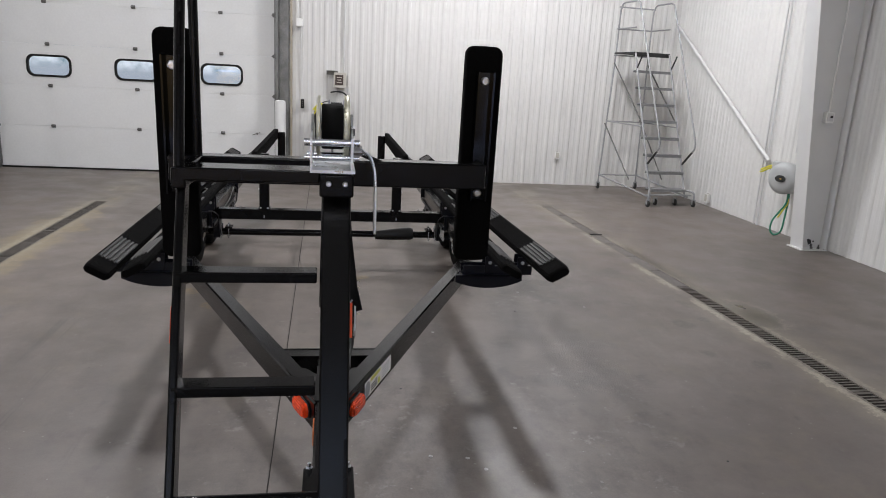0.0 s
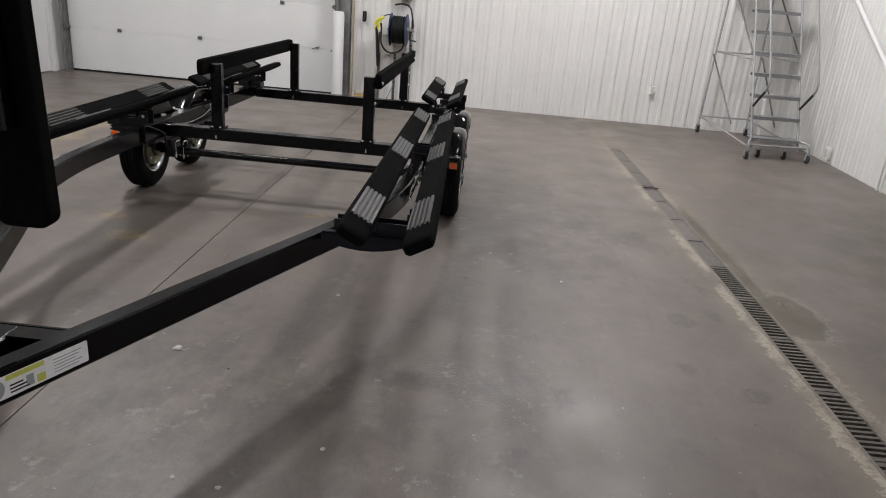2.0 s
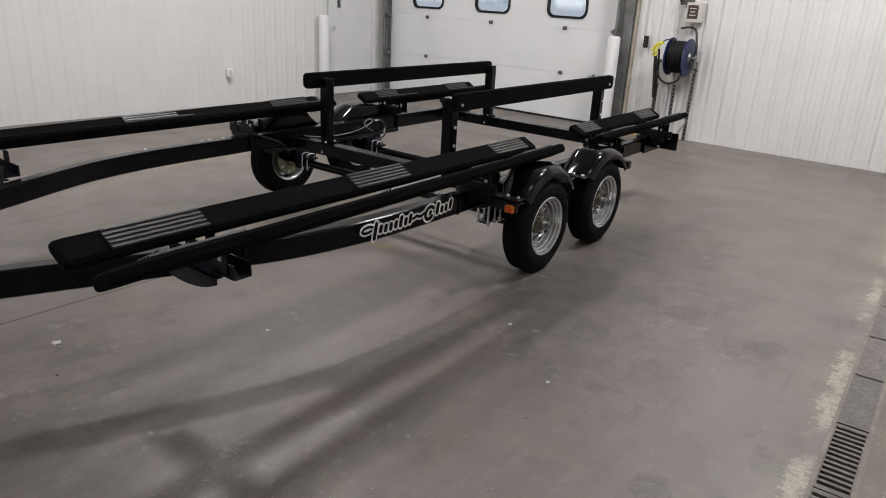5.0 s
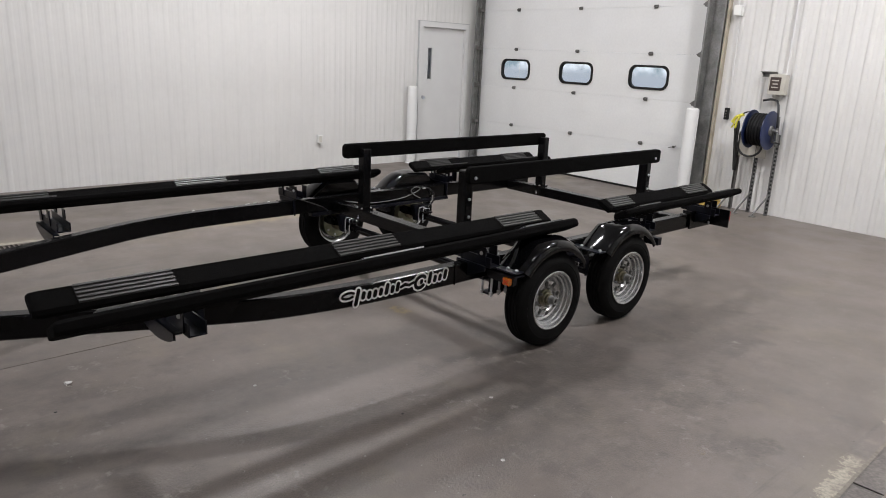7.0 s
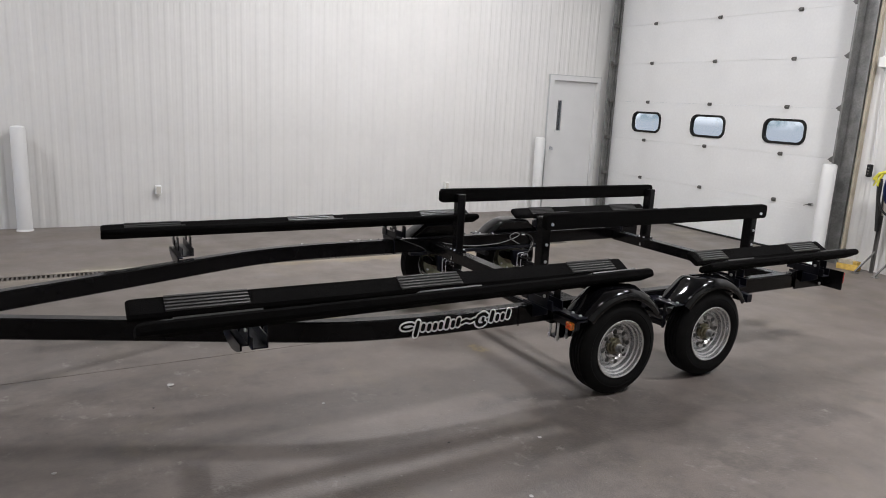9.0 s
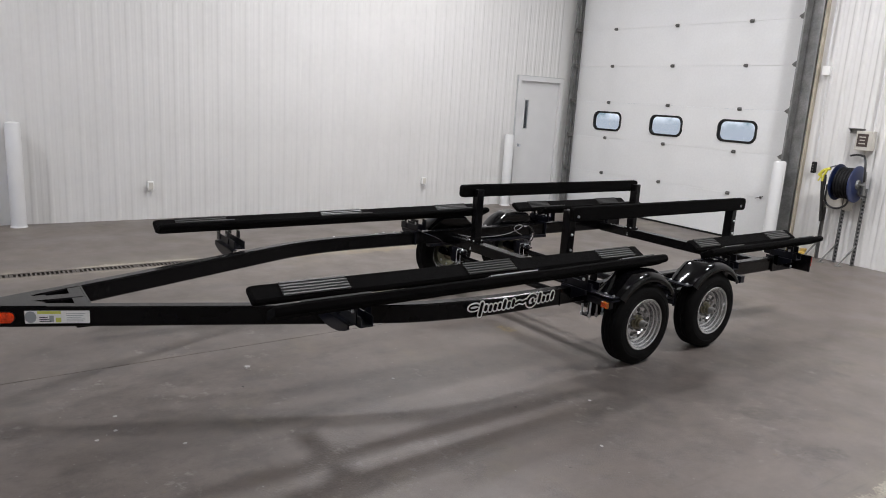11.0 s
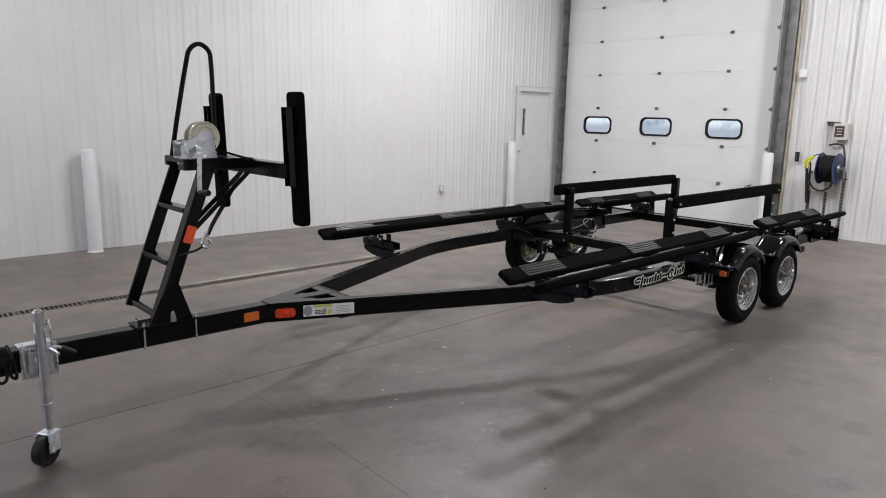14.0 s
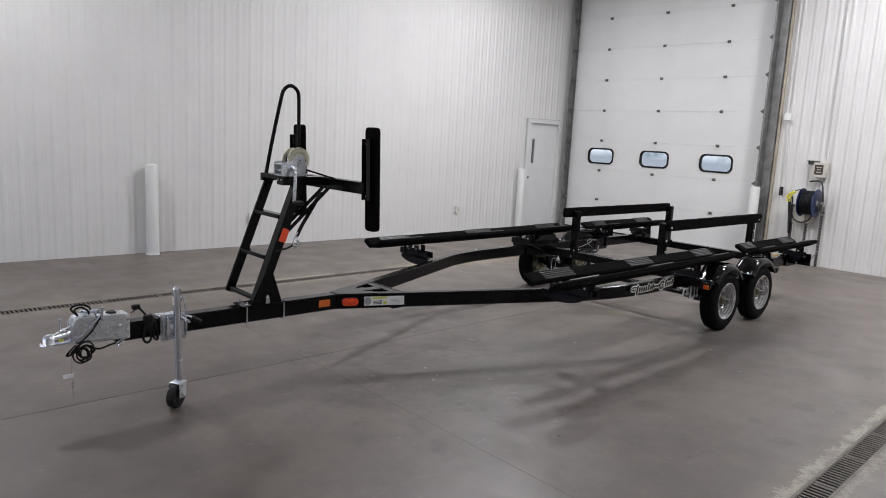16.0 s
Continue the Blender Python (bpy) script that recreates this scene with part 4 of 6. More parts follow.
BOLT = mesh_of("bolt", lathe([(0, 0.010), (0.008, 0.010), (0.011, 0.006), (0.011, 0), (0, 0)], 10), M_CHROME_BOLT)
for s in (-1, 1):
    for y in AXLES:
        face = pose(s * WHEEL_X, y, HUB_Z, 0, 90 * s, 0)
        wheel = part("wheel", RIM, M_RIM, trailer, "silver steel rim with a black ribbed tyre", m=face)
        part("tyre", TYRE, M_TYRE, wheel)
        part("hub", HUB, M_GOLD, wheel, "yellowed zinc hub")
        part("grease_cap", CAP, M_GALV, wheel, "dull grey hub cap")
        part("rubber_plug", PLUG, M_RUBBER, wheel)
        part("brake_drum", DRUMB, M_BRAKE, wheel, "olive-tinted zinc brake backing plate")
        for k in range(5):
            a = radians(72 * k + 20)
            part("lug_nut", NUT, M_DARKMETAL, wheel, m=pose(0.064 * math.cos(a), 0.064 * math.sin(a), 0.009))
        for k in range(8):
            a = radians(45 * k + 8)
            part("vent_hole", HOLE, M_DARK, wheel, m=pose(0.101 * math.cos(a), 0.101 * math.sin(a), 0.0262))
        for k in range(8):
            a = radians(45 * k + 12)
            part("bolt", BOLT, M_CHROME_BOLT, wheel, m=pose(0.108 * math.cos(a), 0.108 * math.sin(a), -0.080, 180, 0, 0))
        part("spindle_flange", lathe([(0, -0.115), (0.05, -0.115), (0.062, -0.105), (0.062, -0.08), (0, -0.08)], 24), M_GOLD, wheel)

# ---- fenders ----


def fender_mesh(s):
    """A moulded plastic fender: a top folded into three broad flats, a round rolled lip outside and a skirt inside."""
    bm = bmesh.new()
    prof = [(1.085, 0.275), (1.085, 0.366), (1.100, 0.381), (1.14, 0.389), (1.20, 0.393), (1.255, 0.390), (1.290, 0.379), (1.314, 0.362), (1.324, 0.340), (1.321, 0.318), (1.313, 0.318), (1.315, 0.340), (1.305, 0.356), (1.284, 0.370), (1.20, 0.384), (1.105, 0.374), (1.092, 0.359), (1.092, 0.275)]
    rings = []
    steps, first, last = 32, 36.0, 143.0
    folds = (first, 66.0, 112.0, last)
    for i in range(steps + 1):
        deg = first + (last - first) * i / steps
        lo = max(f for f in folds[:-1] if f <= deg)
        hi = folds[folds.index(lo) + 1]
        half = radians((hi - lo) / 2)
        flat = math.cos(half) / math.cos(radians(deg - (lo + hi) / 2)) * (1 + 0.42 * (1 / math.cos(half) - 1))
        a = radians(deg)
        ring = []
        for x, r in prof:
            k = max(0.0, min(1.0, (1.285 - x) / 0.07)) if r > 0.35 else 0.0
            rr = r * (1 + k * (flat - 1) * 0.8)
            ring.append(bm.verts.new((s * x, rr * math.cos(a), rr * math.sin(a))))
        rings.append(ring)
    k = len(prof)
    for p, q in zip(rings, rings[1:]):
        for j in range(k):
            bm.faces.new((p[j], p[(j + 1) % k], q[(j + 1) % k], q[j]))
    bm.faces.new(rings[0])
    bm.faces.new(rings[-1][::-1])
    bmesh.ops.recalc_face_normals(bm, faces=bm.faces)
    return bm


for s in (-1, 1):
    fm = mesh_of("fender", fender_mesh(s), M_GLOSS, True)
    for y in AXLES:
        f = part("fender", fm, M_GLOSS, trailer, "glossy black plastic fender", m=pose(0, y, HUB_Z + 0.005))
        part("fender_bracket", span(min(s * 1.02, s * 1.30), max(s * 1.02, s * 1.30), -0.372, -0.292, 0.224, 0.234, 0.003), M_NAVY, f)
        part("fender_stay", span(min(s * 1.02, s * 1.14), max(s * 1.02, s * 1.12), 0.29, 0.36, 0.155, 0.185), M_NAVY, f)
        if y == AXLES[1]:
            part("end_block", span(min(s * 1.20, s * 1.322), max(s * 1.20, s * 1.322), 0.300, 0.352, 0.190, 0.246, 0.004), M_NAVY, f)
            part("stay_plate", span(min(s * 1.195, s * 1.203), max(s * 1.195, s * 1.203), -0.366, -0.346, 0.05, 0.226), M_NAVY, f)
            for z in (0.058, 0.128):
                part("stay_bar", span(min(s * 1.02, s * 1.195), max(s * 1.02, s * 1.195), -0.365, -0.325, z, z + 0.034, 0.003), M_NAVY, f)
        for bx, by in ((1.12, -0.325), (1.20, -0.325), (1.27, -0.325)):
            part("bolt", BOLT, M_CHROME_BOLT, f, m=pose(s * bx, by, 0.234))
    y = AXLES[0]
    lamp = part("marker_lamp", box(s * 1.255, y - 0.385, 0.488, 0.055, 0.028, 0.045, bevel=0.006), M_AMBER_Y, trailer, "amber side marker lamp")
    for dz in (-1, 1):
        part("lens_ridge", bar((s * 1.255 - 0.022, y - 0.400, 0.488 - dz * 0.016), (s * 1.255 + 0.022, y - 0.400, 0.488 + dz * 0.016), 0.006, 0.005, up=(0, 1, 0)), M_AMBER, lamp)
    part("lamp_base", box(s * 1.255, y - 0.365, 0.488, 0.066, 0.014, 0.056, bevel=0.003), M_RUBBER, lamp)
    part("fender_step", joined(span(min(s * 1.05, s * 1.30), max(s * 1.05, s * 1.30), y - 0.375, y - 0.285, 0.512, 0.524, 0.003), span(min(s * 1.05, s * 1.28), max(s * 1.05, s * 1.28), y - 0.358, y - 0.33, 0.462, 0.512)), M_NAVY, trailer)
    part("tie_bar", span(min(s * 1.09, s * 1.14), max(s * 1.09, s * 1.14), AXLES[0] + 0.30, AXLES[1] - 0.29, 0.50, 0.54, 0.003), M_NAVY, trailer)

# ---- bunks ----


def bunk(s, x_low, x_high, z_high, y0, y1, strips, toe=0.0, dip=0.0, th=0.048):
    """A carpeted board from y0 to y1; its edge at x_high stands higher than that at x_low. toe: how far its front end stands further out; dip: how far it stands lower."""
    w = 0.132
    z_low = z_high - 0.068
    cx, cz = (x_low + x_high) / 2, (z_low + z_high) / 2
    ang = math.degrees(math.atan2(z_high - z_low, x_high - x_low))
    if abs(ang) > 90:
        ang -= 180 * (1 if ang > 0 else -1)
    ln = y1 - y0
    m = pose(s * cx, (y0 + y1) / 2, cz - 0.02, math.degrees(math.atan2(dip, ln)), 0, s * math.degrees(math.atan2(toe, ln))) @ pose(0, 0, 0, 0, -ang * s, 0) @ pose(0, 0, 0.024 - th / 2)
    bm = bmesh.new()
    ys = [-ln / 2, -ln / 2 + 0.012, -ln / 2 + 0.045, ln / 2 - 0.045, ln / 2 - 0.012, ln / 2]
    sc = [(0.86, 0.74, -0.10), (0.96, 0.94, -0.03), (1.0, 1.0, 0.0), (1.0, 1.0, 0.0), (0.96, 0.94, -0.03), (0.86, 0.74, -0.10)]
    rings = []
    for yy, (a, b, dz) in zip(ys, sc):
        rings.append([bm.verts.new((u * a, yy, v * b + dz * th * 0.6)) for u, v in rect_section(w, th, 0.014)])
    for p, q in zip(rings, rings[1:]):
        for j in range(8):
            bm.faces.new((p[j], p[(j + 1) % 8], q[(j + 1) % 8], q[j]))
    bm.faces.new(rings[0][::-1])
    bm.faces.new(rings[-1])
    bmesh.ops.recalc_face_normals(bm, faces=bm.faces)
    b = part("bunk", bm, M_CARPET, trailer, "bunk board wrapped in black carpet", m=m)
    for a, c in strips:
        a, c = a - (y0 + y1) / 2, c - (y0 + y1) / 2
        st = part("slide_strip", span(-0.050, 0.050, a, c, th / 2, th / 2 + 0.003), M_STRIP_GAP, b, "grey ribbed plastic slide strip")
        for k in range(5):
            u = -0.044 + 0.022 * k
            part("strip_ridge", prism([(u - 0.0075, th / 2 + 0.002), (u - 0.005, th / 2 + 0.010), (u + 0.005, th / 2 + 0.010), (u + 0.0075, th / 2 + 0.002)], "y", a, c), M_STRIP, st)
    return b


FRONT_STRIPS, REAR_STRIPS = ((3.635, 4.03), (4.86, 5.25), (6.07, 6.43)), ((7.29, 7.56), (8.33, 8.66))
for s in (-1, 1):
    bunk(s, 1.025, 0.90, 0.800, 3.470, 6.54, FRONT_STRIPS, 0.02, -0.012 if s > 0 else 0.005)
    out = 0.0 if s > 0 else -0.045
    bunk(s, 1.13 + out, 1.255 + out, 0.790, 3.480, 6.57, FRONT_STRIPS, 0.090 if s > 0 else 0.0, -0.006 if s > 0 else 0.018, 0.058 if s > 0 else 0.048)
    bunk(s, 0.985, 0.86, 0.785, 7.24, 8.76, REAR_STRIPS)
    bunk(s, 1.10, 1.225, 0.785, 7.10, 8.80, REAR_STRIPS)


def bunk_bracket(s, y, x_rail, moon):
    """A channel arm clamped to the rail with two uprights under the bunks; at the front a rounded gusset hangs below it."""
    a0, a1 = sorted((s * x_rail, s * 1.235))
    arm = part("bunk_arm", joined(span(a0, a1, y - 0.040, y - 0.033, 0.592, 0.645), span(a0, a1, y + 0.033, y + 0.040, 0.592, 0.645), span(a0, a1, y - 0.040, y + 0.040, 0.586, 0.593)), M_NAVY, trailer)
    for xc in (0.965, 1.17):
        x0, x1 = s * xc - 0.03, s * xc + 0.03
        for ya in (y - 0.048, y + 0.041):
            part("upright", prism([(x0, 0.60), (x1, 0.60), (x1, 0.700), (x0, 0.700)], "y", ya, ya + 0.007), M_NAVY, arm)
        part("bolt", BOLT, M_CHROME_BOLT, arm, m=pose(s * xc, y - 0.049, 0.665, 90, 0, 0))
    if moon:
        lo, hi, n = x_rail - 0.05, 1.165, 14
        poly = [(s * lo, 0.590)] + [(s * (lo + (hi - lo) * i / n), 0.586 - 0.074 * math.sin(math.pi * (0.10 + 0.84 * i / n)) ** 0.6) for i in range(n + 1)] + [(s * hi, 0.590)]
        part("gusset", prism(poly, "y", y - 0.078, y - 0.068), M_NAVY, arm)
        part("gusset_lip", prism([(s * lo, 0.582), (s * hi, 0.582), (s * hi, 0.590), (s * lo, 0.590)], "y", y - 0.078, y - 0.04), M_NAVY, arm)
    else:
        part("plate", prism([(s * 0.96, 0.46), (s * 1.20, 0.56), (s * 1.20, 0.59), (s * 0.96, 0.59)], "y", y - 0.05, y - 0.04), M_NAVY, arm)
    return arm


for s in (-1, 1):
    bunk_bracket(s, 4.02, 0.80, True)
    bunk_bracket(s, 5.78, 0.985, False)
    bunk_bracket(s, 7.42, 0.985, False)
    bunk_bracket(s, 8.38, 0.985, False)

# ---- tail plates ----
for s in (-1, 1):
    plate = part("tail_plate", joined(span(min(s * 1.06, s * 1.075), max(s * 1.06, s * 1.075), 8.26, 8.64, 0.455, 0.60, 0.002),
                                      span(min(s * 1.06, s * 1.22), max(s * 1.06, s * 1.22), 8.63, 8.645, 0.45, 0.60, 0.002),
                                      span(min(s * 0.99, s * 1.06), max(s * 0.99, s * 1.06), 8.50, 8.53, 0.45, 0.60)), M_STEEL, trailer)
    part("tail_lamp", box(s * 1.17, 8.655, 0.545, 0.09, 0.022, 0.085, bevel=0.004), M_RED, plate, "red tail lamp")
    for by, bz in ((8.36, 0.575), (8.47, 0.575), (8.57, 0.478)):
        part("bolt", BOLT, M_CHROME_BOLT, plate, m=pose(s * 1.075, by, bz, 0, 90 * s, 0))

# ---- side guides on the cross members ----
for s in (-1, 1):
    gy0 = 6.085 if s > 0 else 5.985
    g = part("side_guide", prism(rounded_rect(8.36 - gy0, 0.112, 0.03, 4), "x", -0.024, 0.024, 0.008), M_CARPET, trailer, "side guide board wrapped in black carpet", m=pose(s * 0.645, (gy0 + 8.36) / 2, 1.006))
    for yc in (6.14, 8.28):
        post = part("guide_post", joined(span(s * 0.578 - 0.042, s * 0.578 + 0.042, yc - 0.035, yc + 0.035, 0.548, 1.03, 0.010),
                                         span(s * 0.578 - 0.05, s * 0.578 + 0.05, yc - 0.055, yc + 0.055, 0.545, 0.556)), M_STEEL, trailer)
        for bx, by in ((-0.03, -0.045), (0.03, -0.045), (-0.03, 0.045), (0.03, 0.045)):
            part("bolt", BOLT, M_CHROME_BOLT, post, m=pose(s * 0.578 + bx, yc + by, 0.556) @ Matrix.Diagonal((0.7, 0.7, 0.8, 1)))
        part("u_bolt", u_bolt(pose(s * 0.578, yc, 0.470, 0, 180, 90), 0.108, 0.03, 0.005), M_ZINC, post)
        for bz in (0.72, 0.84, 0.99):
            part("bolt", BOLT, M_CHROME_BOLT, post, m=pose(s * 0.620 if bz < 0.95 else s * 0.669, yc, bz, 0, 90 * s, 0))

# ---- winch stand: a leaning ladder with two bow pads ----


def lean(z):
    return 1.668 + 0.38 * (z - 0.6)


stand = part("winch_stand", joined(bar((0.012, lean(0.585), 0.585), (0.012, lean(1.455), 1.455), 0.082, 0.068, 0.006, up=(0, 1, 0))), M_STEEL, trailer, "black steel winch stand with a side ladder")
part("ladder_stile", bar((-0.415, lean(0.585), 0.585), (-0.415, lean(1.46), 1.46), 0.024, 0.07, 0.006, up=(0, 1, 0)), M_STEEL, stand)
part("rung", rod((-0.42, lean(0.615), 0.612), (-0.03, lean(0.615), 0.612), 0.021, 16), M_STEEL, stand, "round bottom rung", smooth=True)
for z in (0.90, 1.19):
    part("rung", span(-0.42, -0.04, lean(z) - 0.035, lean(z) + 0.035, z - 0.015, z + 0.015, 0.004), M_STEEL, stand)
part("top_rung", span(-0.425, -0.036, 1.92, 2.03, 1.448, 1.484, 0.004), M_STEEL, stand)
part("winch_arm", span(-0.035, 0.057, 1.84, 2.26, 1.425, 1.487, 0.005), M_STEEL, stand)
part("winch_arm", span(-0.435, -0.395, 1.92, 2.26, 1.425, 1.482, 0.005), M_STEEL, stand)
part("cross_arm", span(-0.50, 0.50, 2.19, 2.27, 1.400, 1.483, 0.006), M_STEEL, stand)
for bx in (-0.028, 0.050):
    part("brace", bar((bx, 2.22, 1.40), (bx, lean(1.10) + 0.03, 1.10), 0.010, 0.026, 0.002, up=(0, 1, 0)), M_STEEL, stand)
# a side plate with a small arched cut at its base
FOOT = lean(0.585)
part("foot_gusset", prism([(FOOT - 0.055, 0.588), (FOOT + 0.058, 0.588), (FOOT + 0.060, 0.625), (FOOT + 0.066, 0.640), (FOOT + 0.074, 0.645), (FOOT + 0.082, 0.638), (FOOT + 0.090, 0.618), (FOOT + 0.094, 0.588),
                           (FOOT + 0.185, 0.588), (FOOT + 0.180, 0.602), (lean(0.79) + 0.040, 0.79), (lean(0.79) - 0.035, 0.79)], "x", 0.040, 0.048), M_STEEL, stand)
part("foot_plate", span(-0.075, 0.075, 1.53, 1.87, 0.578, 0.588, 0.002), M_STEEL, stand)
for y in (1.57, 1.86):
    part("u_bolt", u_bolt(pose(0, y, 0.455, 180, 0, 0), 0.115, 0.155), M_ZINC, stand, "bright zinc U-bolt")
part("hoop", tube([(-0.42, 1.955, 1.44), (-0.42, 2.005, 1.70), (-0.42, 2.075, 2.02), (-0.42, 2.105, 2.115), (-0.42, 2.165, 2.15), (-0.42, 2.222, 2.115), (-0.42, 2.236, 2.03), (-0.42, 2.24, 1.75), (-0.42, 2.245, 1.44)], 0.0145, 12), M_STEEL, stand, "bent steel grab hoop", smooth=True)
part("sticker", span(0.053, 0.0605, -0.020, 0.034, -0.05, 0.05, 0.002), M_DAYGLOW, stand, "orange-red safety sticker", m=pose(0, lean(1.07), 1.07, -20.8, 0, 0))
part("sticker", span(-0.4285, -0.4275, -0.03, 0.03, -0.05, 0.05), M_DAYGLOW, stand, "orange-red safety sticker", m=pose(0, lean(1.06), 1.06, -20.8, 0, 0))
for s in (-1, 1):
    pad = part("bow_pad", prism(rounded_rect(0.122, 0.73, 0.028, 4), "y", -0.024, 0.024, 0.008), M_CARPET, stand, "upright bow pad wrapped in black carpet", m=pose(s * 0.488, 2.30, 1.497, 2, 0, 0))
    part("pad_channel", joined(span(-0.028, 0.028, -0.045, -0.026, -0.140, 0.285, 0.003), span(0.022, 0.028, -0.075, -0.026, -0.140, 0.285), span(-0.028, -0.022, -0.075, -0.026, -0.140, 0.285)), M_GLOSS, pad)
    for bz in (-0.116, 0.255):
        part("bolt", BOLT, M_CHROME_BOLT, pad, m=pose(0, -0.045, bz, 90, 0, 0) @ Matrix.Diagonal((1.3, 1.3, 1, 1)))

# the winch on top
WY, WZ = 1.945, 1.490
SZ = WZ + 0.115
winch = part("winch", joined(span(-0.060, 0.060, WY - 0.115, WY + 0.085, WZ + 0.002, WZ + 0.010), *[
    prism([(WY - 0.115, WZ + 0.006), (WY + 0.085, WZ + 0.006), (WY + 0.085, WZ + 0.10), (WY + 0.045, WZ + 0.150), (WY + 0.005, WZ + 0.150), (WY - 0.05, WZ + 0.105), (WY - 0.115, WZ + 0.095)], "x", x0, x0 + 0.006) for x0 in (-0.060, 0.048)]),
    M_ZINC_PALE, trailer, "zinc-plated hand winch with a black strap")
for dy, dz, r in ((-0.10, 0.082, 0.010), (-0.088, 0.04, 0.008), (0.075, 0.03, 0.008)):
    part("tie_bolt", rod((-0.075, WY + dy, WZ + dz), (0.070, WY + dy, WZ + dz), r, 12), M_ZINC, winch, smooth=True)
teeth = bmesh.new()
for k in range(44):
    a = 2 * math.pi * k / 44
    add_box(teeth, 0, 0.0835, 0, 0.012, 0.008, 0.007, pose(0.036, WY + 0.025, SZ, 0, 0, 0) @ Matrix.Rotation(a, 4, "X"))
gear = part("winch_gear", lathe([(0, 0.012), (0.02, 0.012), (0.026, 0.004), (0.055, 0.004), (0.060, 0.010), (0.066, 0.010), (0.070, 0.005), (0.080, 0.008), (0.089, 0.008), (0.090, 0.004), (0.084, -0.006), (0, -0.006)], 44, pose(0.036, WY + 0.025, SZ, 0, 90, 0)), M_DRUM, winch, "pale zinc gear wheel", smooth=True)
part("gear_teeth", teeth, M_DRUM, gear)
part("drum_flange", lathe([(0, 0.010), (0.03, 0.010), (0.055, 0.004), (0.074, 0.010), (0.085, 0.006), (0.085, 0.0), (0, 0)], 40, pose(-0.036, WY + 0.025, SZ, 0, -90, 0)), M_DRUM, winch, smooth=True)
part("strap_roll", lathe([(0.02, -0.030), (0.060, -0.030), (0.063, -0.026), (0.063, 0.026), (0.060, 0.030), (0.02, 0.030)], 36, pose(-0.002, WY + 0.025, SZ, 0, 90, 0)), M_WEB, winch, "roll of black webbing", smooth=True)
part("pinion", lathe([(0, 0.026), (0.014, 0.026), (0.02, 0.0), (0, 0)], 18, pose(0.054, WY - 0.03, WZ + 0.055, 0, 90, 0)), M_ZINC, winch)
part("pawl", prism([(WY - 0.02, SZ - 0.02), (WY + 0.03, SZ - 0.01), (WY + 0.035, SZ + 0.005), (WY - 0.025, SZ + 0.0)], "x", 0.054, 0.060), M_ZINC, winch)
part("crank", sweep(smooth_path([(0.054, WY - 0.03, WZ + 0.055), (0.085, WY - 0.035, WZ + 0.052), (0.108, WY - 0.04, WZ + 0.030), (0.118, WY - 0.045, WZ - 0.03), (0.120, WY - 0.052, WZ - 0.175)], 5), rect_section(0.026, 0.007, 0.002), up=(1, 0.02, 0)), M_ZINC_PALE, winch, "zinc crank arm")
part("crank_grip", lathe([(0, 0.108), (0.015, 0.108), (0.018, 0.098), (0.016, 0.05), (0.012, 0.0), (0, 0)], 18, pose(0.122, WY - 0.052, WZ - 0.180, 0, 87, 2)), M_RUBBER, winch, "black plastic crank grip", smooth=True)
for sx in (-0.022, 0.022):
    part("bolt", BOLT, M_CHROME_BOLT, winch, m=pose(sx + 0.012, 1.84, WZ - 0.028, 90, 0, 0) @ Matrix.Diagonal((0.7, 0.7, 1, 1)))
strap_pts = [(0.0, 2.17, 1.37), (0.01, 2.08, 1.24), (0.025, 1.99, 1.12), (0.04, 1.95, 1.06)]
part("strap", sweep(strap_pts, rect_section(0.05, 0.008, 0.002), up=(0, 1, 0)), M_WEB, winch, "black webbing strap", m=pose(0.03, 0, 0))
part("strap_stitch", joined(*[rod((0.052 + 0.0, 2.015 + 0.0 - 0.012 * k, 1.155 - 0.017 * k), (0.088, 2.015 - 0.012 * (k + 1), 1.155 - 0.017 * (k + 1)), 0.0014, 5) for k in range(6)]), M_STITCH, winch)
part("strap_hook", joined(tube([(0.068, 1.95, 1.075), (0.068, 1.925, 1.045), (0.066, 1.915, 1.005), (0.066, 1.94, 0.985), (0.066, 1.965, 1.005), (0.066, 1.955, 1.03)], 0.0085, 8), tube([(0.066, 1.97, 1.09), (0.078, 1.955, 1.06), (0.066, 1.94, 1.05), (0.054, 1.955, 1.075), (0.066, 1.97, 1.09)], 0.005, 6)), M_ZINC, winch, "bright zinc snap hook", smooth=True)
part("bow_line", tube([(0.066, 1.93, 1.0), (0.06, 1.88, 0.975), (0.052, 1.83, 0.965), (0.05, 1.78, 0.955)], 0.007, 8), M_RUBBER, winch, smooth=True)
part("tail_strap", sweep([(0.02, 1.93, 1.56), (0.06, 2.05, 1.53), (0.16, 2.22, 1.475)], rect_section(0.006, 0.013, 0.001)), M_WEB, winch)

# ---- reflectors, lamps, label on the tongue ----


def on_rail(s, y, off=0.039):
    """A pose on a rail's outer face in the straight run behind the fork: x along the rail."""
    x = s * (0.02 + (y - 2.335) * (0.585 - 0.02) / (3.67 - 2.335))
    a = math.atan2(0.585 - 0.02, 3.67 - 2.335)
    d = Vector((s * math.sin(a), math.cos(a), 0))
    nrm = Vector((s * math.cos(a), -math.sin(a), 0))
    mt = Matrix((d, nrm, Vector((0, 0, 1)))).transposed().to_4x4()
    if s < 0:
        mt = Matrix((-d, nrm, Vector((0, 0, 1)))).transposed().to_4x4()
    mt.translation = Vector((x, y, RZ)) + nrm * off
    return mt


